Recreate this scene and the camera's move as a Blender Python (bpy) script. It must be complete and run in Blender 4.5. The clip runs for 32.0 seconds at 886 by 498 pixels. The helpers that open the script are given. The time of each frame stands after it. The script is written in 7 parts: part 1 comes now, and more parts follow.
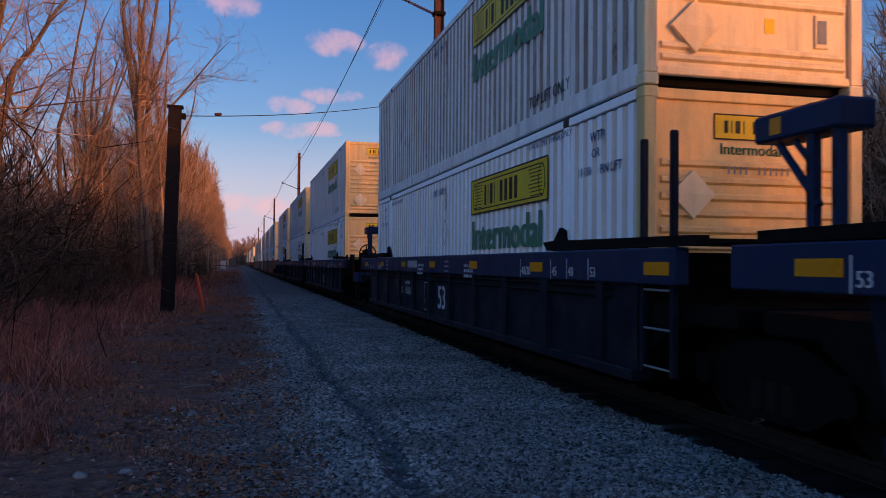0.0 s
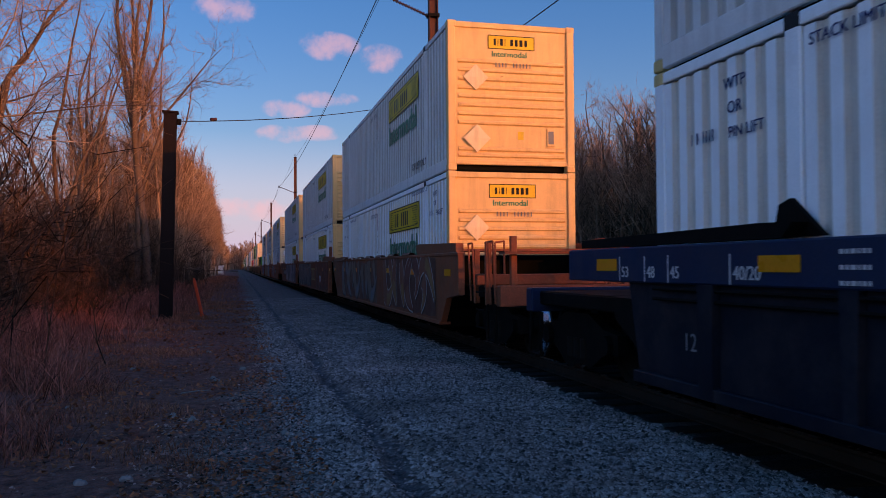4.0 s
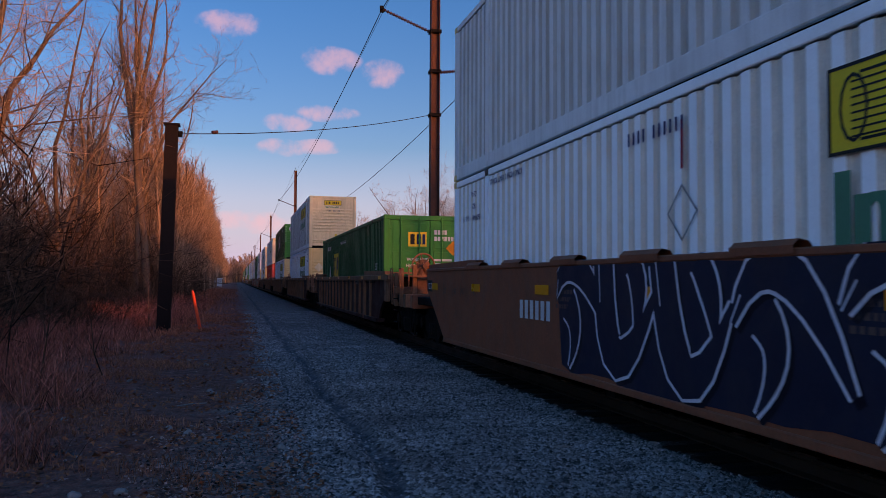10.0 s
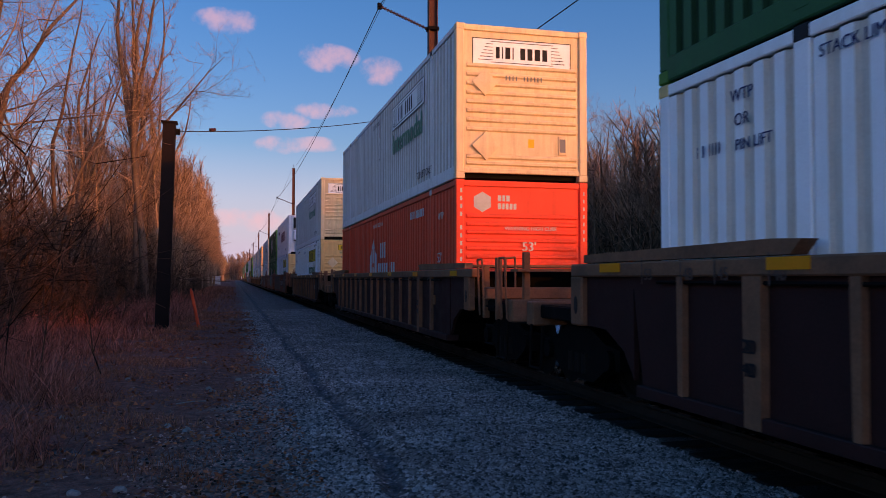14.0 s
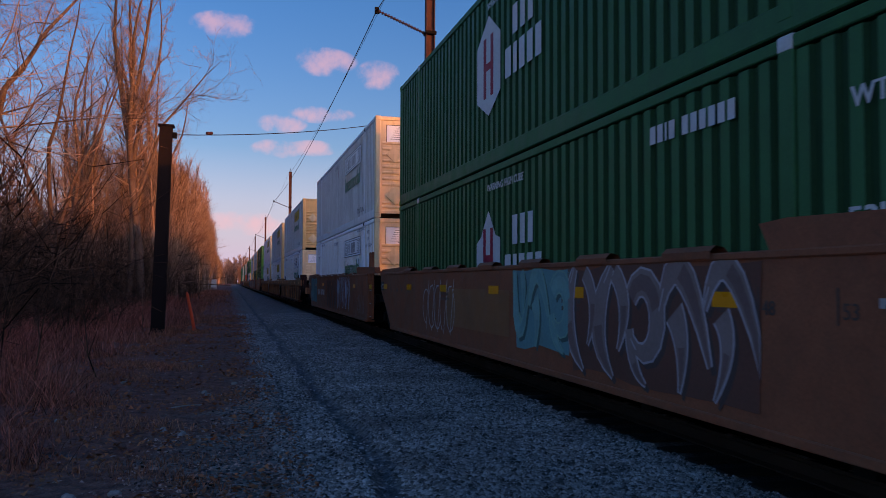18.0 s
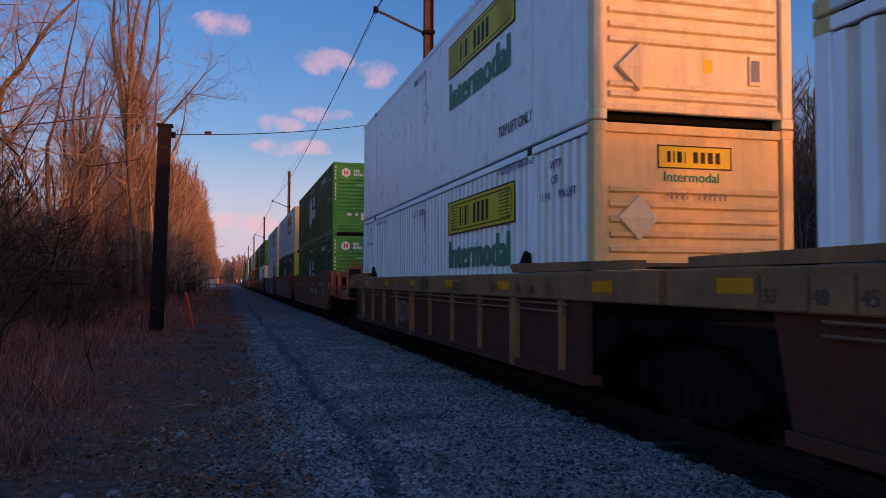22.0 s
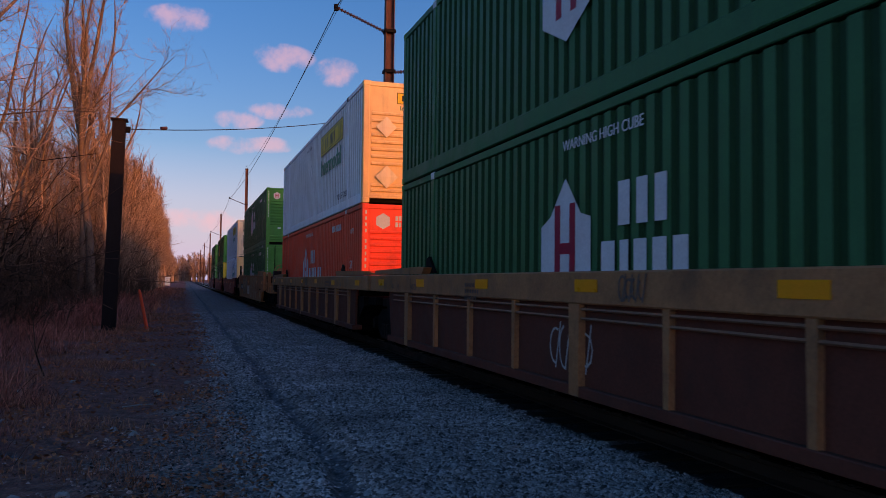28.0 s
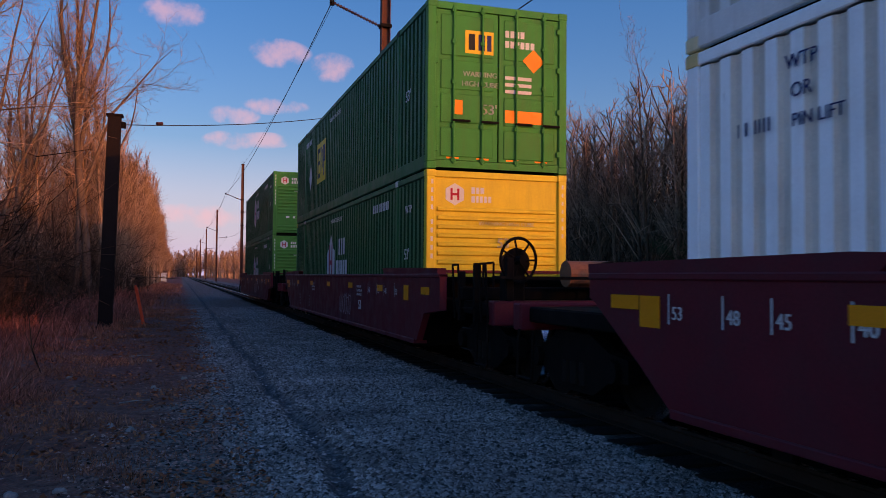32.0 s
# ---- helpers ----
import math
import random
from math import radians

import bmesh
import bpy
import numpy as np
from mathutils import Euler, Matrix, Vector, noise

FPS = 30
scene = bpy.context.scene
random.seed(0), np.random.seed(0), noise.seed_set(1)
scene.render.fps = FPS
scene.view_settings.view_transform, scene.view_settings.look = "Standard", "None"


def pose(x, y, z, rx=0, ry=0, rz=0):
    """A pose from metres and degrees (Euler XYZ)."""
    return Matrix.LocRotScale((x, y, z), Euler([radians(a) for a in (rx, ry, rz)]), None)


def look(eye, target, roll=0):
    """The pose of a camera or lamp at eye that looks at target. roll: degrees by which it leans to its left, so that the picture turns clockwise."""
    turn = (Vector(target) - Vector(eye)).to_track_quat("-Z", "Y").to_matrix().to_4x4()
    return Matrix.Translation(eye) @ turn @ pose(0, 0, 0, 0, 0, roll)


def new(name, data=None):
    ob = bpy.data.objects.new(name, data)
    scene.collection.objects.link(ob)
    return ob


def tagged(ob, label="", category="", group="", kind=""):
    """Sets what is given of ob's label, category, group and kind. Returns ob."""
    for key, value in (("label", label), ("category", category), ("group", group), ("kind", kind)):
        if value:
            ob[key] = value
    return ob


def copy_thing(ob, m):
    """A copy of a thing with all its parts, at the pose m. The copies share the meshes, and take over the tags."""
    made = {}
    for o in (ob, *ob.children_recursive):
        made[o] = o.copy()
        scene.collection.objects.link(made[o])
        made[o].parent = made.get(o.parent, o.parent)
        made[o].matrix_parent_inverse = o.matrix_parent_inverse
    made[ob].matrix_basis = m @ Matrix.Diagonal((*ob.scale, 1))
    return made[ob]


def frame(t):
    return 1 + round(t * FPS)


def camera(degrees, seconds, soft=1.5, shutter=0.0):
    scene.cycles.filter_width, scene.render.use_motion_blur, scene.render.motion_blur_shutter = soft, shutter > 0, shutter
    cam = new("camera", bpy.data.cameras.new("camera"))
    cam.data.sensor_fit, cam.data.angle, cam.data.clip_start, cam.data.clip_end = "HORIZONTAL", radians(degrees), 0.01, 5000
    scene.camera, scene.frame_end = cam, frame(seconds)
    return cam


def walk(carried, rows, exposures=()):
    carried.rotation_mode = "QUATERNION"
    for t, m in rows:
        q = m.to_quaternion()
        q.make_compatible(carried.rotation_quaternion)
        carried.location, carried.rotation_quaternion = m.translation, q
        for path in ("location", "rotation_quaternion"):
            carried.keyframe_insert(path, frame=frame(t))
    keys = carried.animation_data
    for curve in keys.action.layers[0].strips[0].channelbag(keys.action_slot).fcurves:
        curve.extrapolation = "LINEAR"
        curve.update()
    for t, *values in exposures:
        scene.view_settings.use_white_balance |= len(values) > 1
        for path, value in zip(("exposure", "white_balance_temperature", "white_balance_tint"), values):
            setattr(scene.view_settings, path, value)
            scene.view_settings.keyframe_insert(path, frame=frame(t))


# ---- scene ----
EYE = (0.0, 0.0, 1.6)
# seconds, turn to the right of the track's line, tilt up, lean (degrees)
PATH = [
    (0, 13.955, 1.086, 0.475), (0.5, 14.008, 1.140, 0.633), (1, 14.069, 1.129, 0.525), (1.5, 14.151, 1.188, 0.371),
    (2, 13.990, 1.171, 0.322), (2.5, 14.195, 1.363, 0.499), (3, 14.296, 1.575, 0.099), (3.5, 14.284, 1.384, -0.358),
    (5.5, 13.633, 0.949, -0.060), (6, 13.585, 1.185, 0.118), (6.5, 13.587, 1.457, 0.175), (7, 13.621, 1.581, 0.249),
    (7.5, 13.728, 1.696, 0.381), (8, 13.620, 1.724, 0.176), (8.5, 13.620, 1.779, 0.163), (9, 13.831, 1.974, 0.369),
    (9.5, 14.085, 2.143, 0.197), (10, 14.181, 2.256, 0.283), (10.5, 14.232, 2.274, 0.250), (11, 14.262, 2.154, 0.220),
    (11.5, 14.168, 1.951, 0.371), (12, 14.027, 1.767, 0.128), (12.5, 14.027, 1.767, 0.128), (13, 14.142, 1.895, 0.202),
    (13.5, 14.237, 1.961, 0.123), (14, 14.300, 2.058, 0.103), (14.5, 14.456, 2.234, 0.074), (16.5, 14.415, 2.327, 0.291),
    (17, 14.425, 2.254, 0.238), (17.5, 14.427, 2.267, 0.188), (18, 14.538, 2.353, 0.260), (18.5, 14.609, 2.431, 0.331),
    (19, 14.491, 2.382, 0.288), (19.5, 14.317, 2.210, 0.207), (20, 14.262, 2.081, 0.104), (20.5, 14.205, 2.078, 0.175),
    (21, 14.239, 2.231, 0.228), (21.5, 14.339, 2.359, 0.298), (22, 14.618, 2.310, 0.205), (22.5, 14.810, 2.209, 0.129),
    (23, 15.053, 2.318, 0.287), (23.5, 15.231, 2.411, 0.440), (24, 15.278, 2.406, 0.394), (24.5, 15.362, 2.348, 0.364),
    (25, 15.601, 2.310, 0.415), (25.5, 15.883, 2.377, 0.604), (27.5, 17.081, 2.347, 0.711), (28, 17.497, 2.311, 0.637),
    (28.5, 17.854, 2.253, 0.584), (29, 18.011, 2.156, 0.574), (29.5, 17.991, 2.059, 0.488), (30, 17.873, 1.867, 0.274),
    (30.5, 17.740, 1.819, 0.476), (31, 17.604, 1.816, 0.477), (31.5, 17.664, 1.849, 0.354), (32, 17.740, 1.968, 0.486),
]
cam = camera(56.8, 32.0, soft=0.4, shutter=0.05)


def aim(turn, tilt, lean):
    a, b = radians(turn), radians(tilt)
    d = Vector((math.sin(a) * math.cos(b), math.cos(a) * math.cos(b), math.sin(b)))
    return look(EYE, Vector(EYE) + d * 10, lean)


walk(cam, [(t, aim(a, b, c)) for t, a, b, c in PATH], exposures=[(0, 0.43, 7350, 58), (32, 0.43, 7350, 58)])

# ---- light ----
SUN_EL, SUN_AZ = 6.5, 145.0
world = bpy.data.worlds.new("world")
scene.world = world
world.use_nodes = True
wn, wl = world.node_tree.nodes, world.node_tree.links
wn.clear()


def nd(nodes, kind, **kw):
    n = nodes.new(kind)
    for k, v in kw.items():
        n.inputs[k.replace("_", " ")].default_value = v
    return n


def build_sky():
    out = wn.new("ShaderNodeOutputWorld")
    bg = wn.new("ShaderNodeBackground")
    sky = wn.new("ShaderNodeTexSky")
    sky.sky_type, sky.sun_disc = "NISHITA", False
    sky.sun_elevation, sky.sun_rotation = radians(SUN_EL), radians(SUN_AZ)
    sky.air_density, sky.dust_density, sky.ozone_density = 1.0, 1.1, 2.8
    sat = nd(wn, "ShaderNodeHueSaturation", Saturation=1.34, Value=1.0)
    wl.new(sky.outputs[0], sat.inputs["Color"])
    coord = wn.new("ShaderNodeTexCoord")
    # the sunset side of the sky is brighter than the side that faces it
    side = wn.new("ShaderNodeSeparateXYZ")
    wl.new(coord.outputs["Generated"], side.inputs[0])
    glow = nd(wn, "ShaderNodeMapRange", From_Min=-1.0, From_Max=1.0, To_Min=1.42, To_Max=0.62)
    wl.new(side.outputs["Y"], glow.inputs["Value"])
    lit = wn.new("ShaderNodeVectorMath")
    lit.operation = "SCALE"
    wl.new(sat.outputs[0], lit.inputs[0])
    wl.new(glow.outputs[0], lit.inputs["Scale"])
    # small sunset clouds: soft puffs at fixed bearings, broken up by noise
    warp = nd(wn, "ShaderNodeTexNoise", Scale=24.0, Detail=5.0, Roughness=0.58)
    wl.new(coord.outputs["Generated"], warp.inputs["Vector"])
    total = None
    for bearing, height, wide, tall in CLOUDS:
        a, b = radians(bearing), radians(height)
        c = Vector((math.sin(a) * math.cos(b), math.cos(a) * math.cos(b), math.sin(b)))
        right = Vector((math.cos(a), -math.sin(a), 0))
        up = right.cross(c)
        dots = []
        for axis, size in ((right, wide), (up, tall)):
            d = wn.new("ShaderNodeVectorMath")
            d.operation = "DOT_PRODUCT"
            wl.new(coord.outputs["Generated"], d.inputs[0])
            d.inputs[1].default_value = axis / radians(size)
            m = wn.new("ShaderNodeMath")
            m.operation = "SUBTRACT"
            wl.new(d.outputs["Value"], m.inputs[0])
            m.inputs[1].default_value = axis.dot(c) / radians(size)
            p = wn.new("ShaderNodeMath")
            p.operation = "POWER"
            ab = wn.new("ShaderNodeMath")
            ab.operation = "ABSOLUTE"
            wl.new(m.outputs[0], ab.inputs[0])
            wl.new(ab.outputs[0], p.inputs[0])
            p.inputs[1].default_value = 2.0
            dots.append(p)
        s = wn.new("ShaderNodeMath")
        s.operation = "ADD"
        wl.new(dots[0].outputs[0], s.inputs[0])
        wl.new(dots[1].outputs[0], s.inputs[1])
        r = wn.new("ShaderNodeMapRange")
        wl.new(s.outputs[0], r.inputs["Value"])
        r.inputs["From Min"].default_value, r.inputs["From Max"].default_value = 1.0, 0.0
        r.inputs["To Min"].default_value, r.inputs["To Max"].default_value = 0.0, 1.0
        if total is None:
            total = r.outputs[0]
        else:
            mx = wn.new("ShaderNodeMath")
            mx.operation = "MAXIMUM"
            wl.new(total, mx.inputs[0])
            wl.new(r.outputs[0], mx.inputs[1])
            total = mx.outputs[0]
    w = nd(wn, "ShaderNodeMapRange", From_Min=0.34, From_Max=0.66, To_Min=-0.95, To_Max=0.42)
    wl.new(warp.outputs[0], w.inputs["Value"])
    add = wn.new("ShaderNodeMath")
    add.operation = "ADD"
    wl.new(total, add.inputs[0])
    wl.new(w.outputs[0], add.inputs[1])
    edge = nd(wn, "ShaderNodeMapRange", From_Min=-0.15, From_Max=1.2, To_Min=0.0, To_Max=0.52)
    edge.interpolation_type = "SMOOTHSTEP"
    wl.new(add.outputs[0], edge.inputs["Value"])
    gate = wn.new("ShaderNodeMath")
    gate.operation = "MULTIPLY"
    on = nd(wn, "ShaderNodeMapRange", From_Min=0.0, From_Max=0.25)
    wl.new(total, on.inputs["Value"])
    wl.new(edge.outputs[0], gate.inputs[0])
    wl.new(on.outputs[0], gate.inputs[1])
    mix = wn.new("ShaderNodeMix")
    mix.data_type = "RGBA"
    mix.inputs["B"].default_value = CLOUD_COLOUR
    wl.new(gate.outputs[0], mix.inputs["Factor"])
    # the pink belt low over the horizon
    sep = wn.new("ShaderNodeSeparateXYZ")
    wl.new(coord.outputs["Generated"], sep.inputs[0])
    belt = nd(wn, "ShaderNodeMapRange", From_Min=0.0, From_Max=0.16, To_Min=0.75, To_Max=0.0)
    wl.new(sep.outputs["Z"], belt.inputs["Value"])
    mixb = wn.new("ShaderNodeMix")
    mixb.data_type = "RGBA"
    mixb.inputs["B"].default_value = BELT_COLOUR
    # the belt stands opposite the sun; the sunset side keeps its own glow
    front = nd(wn, "ShaderNodeMapRange", From_Min=-0.3, From_Max=0.4)
    wl.new(sep.outputs["Y"], front.inputs["Value"])
    bf = wn.new("ShaderNodeMath")
    bf.operation = "MULTIPLY"
    wl.new(belt.outputs[0], bf.inputs[0])
    wl.new(front.outputs[0], bf.inputs[1])
    wl.new(bf.outputs[0], mixb.inputs["Factor"])
    wl.new(lit.outputs[0], mixb.inputs["A"])
    wl.new(mixb.outputs["Result"], mix.inputs["A"])
    wl.new(mix.outputs["Result"], bg.inputs["Color"])
    bg.inputs["Strength"].default_value = SKY_STRENGTH
    wl.new(bg.outputs[0], out.inputs["Surface"])


SKY_STRENGTH = 0.242
CLOUD_COLOUR = (2.5, 1.75, 1.6, 1)
BELT_COLOUR = (1.75, 2.1, 2.85, 1)
CLOUDS = [(6.0, 15.0, 2.5, 1.05), (9.9, 14.2, 1.7, 1.15), (3.3, 10.8, 1.8, 0.75), (5.9, 11.5, 2.5, 0.65), (3.0, 9.1, 1.9, 0.7),
          (5.4, 9.2, 2.0, 0.6), (-0.6, 17.0, 2.4, 1.0), (1.8, 4.0, 5.0, 0.9), (-4.0, 3.8, 3.5, 0.7), (44, 22, 3, 0.8)]
build_sky()
sun = new("sun", bpy.data.lights.new("sun", "SUN"))
sun.data.energy, sun.data.angle, sun.data.color = 2.0, radians(0.6), (1.0, 0.42, 0.035)
sa = radians(SUN_AZ)
sun.matrix_world = look(Vector((math.sin(sa), math.cos(sa), math.tan(radians(SUN_EL)))) * 100, (0, 0, 0))

# ---- materials ----
MATS = {}


def material(name, colour, rough=0.6, metal=0.0, fine=40.0, coarse=2.5, vary=0.25, bump=0.15, dirt=None, dirt_amount=0.0,
             streak=False, rust=0.0, spec=0.1, island=False, coords="Object"):
    """A surface with colour variation at two scales, grime or rust, and fine relief."""
    if name in MATS:
        return MATS[name]
    m = bpy.data.materials.new(name)
    m.use_nodes = True
    n, l = m.node_tree.nodes, m.node_tree.links
    bsdf = n["Principled BSDF"]
    bsdf.inputs["Metallic"].default_value = metal
    bsdf.inputs["Specular IOR Level"].default_value = spec
    tc = n.new("ShaderNodeTexCoord")
    info = n.new("ShaderNodeObjectInfo")
    shift = n.new("ShaderNodeVectorMath")
    shift.operation = "MULTIPLY_ADD"
    shift.inputs[0].default_value = (37.0, 53.0, 71.0)
    l.new(info.outputs["Random"], shift.inputs[1])
    l.new(tc.outputs[coords], shift.inputs[2])
    big = nd(n, "ShaderNodeTexNoise", Scale=coarse, Detail=4.0, Roughness=0.6)
    small = nd(n, "ShaderNodeTexNoise", Scale=fine, Detail=3.0, Roughness=0.65)
    l.new(shift.outputs[0], big.inputs["Vector"])
    l.new(shift.outputs[0], small.inputs["Vector"])
    both = n.new("ShaderNodeMath")
    both.operation = "ADD"
    l.new(big.outputs[0], both.inputs[0])
    l.new(small.outputs[0], both.inputs[1])
    rng = nd(n, "ShaderNodeMapRange", From_Min=0.65, From_Max=1.35, To_Min=1.0 - vary, To_Max=1.0 + vary)
    l.new(both.outputs[0], rng.inputs["Value"])
    value = rng.outputs[0]
    if island:
        geo = n.new("ShaderNodeNewGeometry")
        ir = nd(n, "ShaderNodeMapRange", To_Min=1.0 - 1.3 * vary, To_Max=1.0 + 1.5 * vary)
        l.new(geo.outputs["Random Per Island"], ir.inputs["Value"])
        mul = n.new("ShaderNodeMath")
        mul.operation = "MULTIPLY"
        l.new(value, mul.inputs[0])
        l.new(ir.outputs[0], mul.inputs[1])
        value = mul.outputs[0]
    mul = n.new("ShaderNodeVectorMath")
    mul.operation = "SCALE"
    mul.inputs[0].default_value = colour
    l.new(value, mul.inputs["Scale"])
    col = mul.outputs[0]

    def over(colour2, mask):
        nonlocal col
        mx = n.new("ShaderNodeMix")
        mx.data_type = "RGBA"
        mx.inputs["B"].default_value = (*colour2, 1)
        l.new(col, mx.inputs["A"])
        l.new(mask, mx.inputs["Factor"])
        col = mx.outputs["Result"]

    if dirt_amount:
        mp = n.new("ShaderNodeMapping")
        mp.inputs["Scale"].default_value = (4.0, 4.0, 0.35) if streak else (1, 1, 1)
        l.new(shift.outputs[0], mp.inputs["Vector"])
        g = nd(n, "ShaderNodeTexNoise", Scale=1.3 if streak else 1.8, Detail=6.0, Roughness=0.7)
        l.new(mp.outputs[0], g.inputs["Vector"])
        gm = nd(n, "ShaderNodeMapRange", From_Min=0.45, From_Max=0.75, To_Min=0.0, To_Max=dirt_amount)
        l.new(g.outputs[0], gm.inputs["Value"])
        over(dirt or (0.12, 0.09, 0.07), gm.outputs[0])
    if rust:
        mp = n.new("ShaderNodeMapping")
        mp.inputs["Scale"].default_value = (1, 2.2, 0.8)
        l.new(shift.outputs[0], mp.inputs["Vector"])
        g = nd(n, "ShaderNodeTexNoise", Scale=2.6, Detail=8.0, Roughness=0.75)
        l.new(mp.outputs[0], g.inputs["Vector"])
        gm = nd(n, "ShaderNodeMapRange", From_Min=0.70 - 0.14 * rust, From_Max=0.78 - 0.12 * rust, To_Min=0.0, To_Max=0.85)
        l.new(g.outputs[0], gm.inputs["Value"])
        over((0.17, 0.065, 0.03), gm.outputs[0])
    l.new(col, bsdf.inputs["Base Color"])
    rr = nd(n, "ShaderNodeMapRange", From_Min=0.3, From_Max=0.7, To_Min=max(0.05, rough - 0.12), To_Max=min(1.0, rough + 0.12))
    l.new(big.outputs[0], rr.inputs["Value"])
    l.new(rr.outputs[0], bsdf.inputs["Roughness"])
    if bump:
        b = nd(n, "ShaderNodeBump", Strength=bump, Distance=0.01)
        l.new(small.outputs[0], b.inputs["Height"])
        l.new(b.outputs[0], bsdf.inputs["Normal"])
    MATS[name] = m
    return m


WHITE = material("white_container_paint", (0.93, 0.945, 0.96), 0.5, fine=60, vary=0.08, dirt=(0.62, 0.57, 0.52), dirt_amount=0.22, streak=True, rust=0.15, bump=0.05)
RUSTY = material("stained_white_paint", (0.80, 0.77, 0.74), 0.6, fine=60, vary=0.15, dirt=(0.26, 0.17, 0.12), dirt_amount=0.5, streak=True, rust=0.75, bump=0.08)
# container ends: dusty cream with the low sun's warmth put into the colour
ENDW = material("sun_tinted_dusty_end_paint", (0.80, 0.50, 0.21), 0.55, fine=60, vary=0.12, dirt=(0.36, 0.22, 0.11), dirt_amount=0.45, streak=True, rust=0.3, bump=0.05)
ENDP = material("pale_sun_tinted_end_paint", (0.82, 0.62, 0.37), 0.55, fine=60, vary=0.12, dirt=(0.36, 0.24, 0.13), dirt_amount=0.5, streak=True, rust=0.35, bump=0.05)
SMOOTHW = material("smooth_white_paint", (0.90, 0.89, 0.89), 0.35, fine=30, vary=0.08, dirt=(0.35, 0.30, 0.27), dirt_amount=0.25, streak=True, bump=0.03)
GREEN = material("green_container_paint", (0.0012, 0.130, 0.052), 0.45, fine=50, vary=0.15, dirt=(0.02, 0.07, 0.04), dirt_amount=0.3, streak=True, bump=0.05, spec=0.05)
# sunlit copy of the container green, for ends that face the sun
SUNLITG = material("sunlit_green_end_paint", (0.028, 0.21, 0.045), 0.45, fine=50, vary=0.15, dirt=(0.08, 0.10, 0.04), dirt_amount=0.4, streak=True, bump=0.05, spec=0.05)
RED = material("red_container_paint", (0.97, 0.105, 0.050), 0.5, fine=50, vary=0.15, dirt=(0.26, 0.05, 0.03), dirt_amount=0.3, streak=True, bump=0.05, spec=0.05)
# groove paints: grime in the whites, and relief shade put into every colour
GRIMESHADE_W = material("grimy_shaded_groove_white", (0.76, 0.66, 0.58), 0.6, fine=60, vary=0.15, dirt=(0.44, 0.33, 0.26), dirt_amount=0.42, streak=True, bump=0.05)
GRIMESHADE_R = material("rusty_grimy_shaded_groove_paint", (0.42, 0.36, 0.32), 0.65, fine=60, vary=0.2, dirt=(0.20, 0.11, 0.07), dirt_amount=0.8, streak=True, rust=0.9, bump=0.08)
SHADE_GREEN = material("shaded_groove_green", (0.001, 0.050, 0.020), 0.5, fine=50, vary=0.15, bump=0.05, spec=0.05)
SHADE_RED = material("shaded_groove_red", (0.80, 0.075, 0.036), 0.55, fine=50, vary=0.15, bump=0.05, spec=0.05)
YELLOW = material("yellow_panel_paint", (0.80, 0.50, 0.025), 0.5, fine=60, vary=0.12, dirt=(0.25, 0.2, 0.06), dirt_amount=0.3, bump=0.03)
ORANGE = material("orange_reflector", (0.85, 0.24, 0.01), 0.35, fine=60, vary=0.1, bump=0.03)
# green end with strong orange sunlight put into its colour
ENDY = material("sunlit_yellow_green_end_paint", (0.62, 0.47, 0.03), 0.5, fine=60, vary=0.12, dirt=(0.25, 0.2, 0.05), dirt_amount=0.3, streak=True)
DUSTYW = material("dusty_white_paint", (0.76, 0.735, 0.72), 0.6, fine=60, vary=0.12, dirt=(0.36, 0.28, 0.23), dirt_amount=0.4, streak=True, rust=0.3, bump=0.05)
# dusty groove white, darkened further to carry the corrugation's shade
GROOVEW = material("dusty_shaded_groove_paint", (0.58, 0.52, 0.475), 0.6, fine=60, vary=0.12, dirt=(0.24, 0.17, 0.13), dirt_amount=0.5, streak=True, bump=0.05)
BLACKP = material("black_paint", (0.015, 0.015, 0.017), 0.5, vary=0.2, bump=0.05)
GREENINK = material("green_lettering", (0.01, 0.20, 0.12), 0.5, vary=0.1, bump=0.03)
TEALINK = material("teal_lettering", (0.02, 0.34, 0.30), 0.5, vary=0.1, bump=0.03)
WHITEINK = material("white_lettering", (0.52, 0.52, 0.52), 0.5, vary=0.15, bump=0.03)
REDINK = material("red_lettering", (0.42, 0.02, 0.04), 0.5, vary=0.1, bump=0.03)
BLUEINK = material("blue_lettering", (0.015, 0.025, 0.10), 0.5, vary=0.1, bump=0.03)
PURPLEINK = material("faded_crimson_lettering", (0.22, 0.05, 0.08), 0.6, vary=0.2, bump=0.03)
GREYINK = material("grey_lettering", (0.20, 0.20, 0.21), 0.5, vary=0.1, bump=0.03)
TAN = material("tan_top_chord_paint", (0.37, 0.135, 0.058), 0.6, vary=0.25, dirt=(0.07, 0.045, 0.03), dirt_amount=0.7, rust=0.35)
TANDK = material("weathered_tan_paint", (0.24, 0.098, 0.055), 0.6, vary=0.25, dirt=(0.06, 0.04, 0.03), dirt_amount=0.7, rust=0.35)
BROWN = material("brown_car_paint", (0.285, 0.078, 0.040), 0.6, vary=0.25, dirt=(0.10, 0.045, 0.03), dirt_amount=0.5, rust=0.3)
OCHRE = material("ochre_car_paint", (0.37, 0.120, 0.046), 0.6, vary=0.2, dirt=(0.10, 0.06, 0.035), dirt_amount=0.5, rust=0.3)
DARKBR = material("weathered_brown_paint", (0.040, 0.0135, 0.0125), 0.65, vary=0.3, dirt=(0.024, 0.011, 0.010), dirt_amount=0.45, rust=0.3)
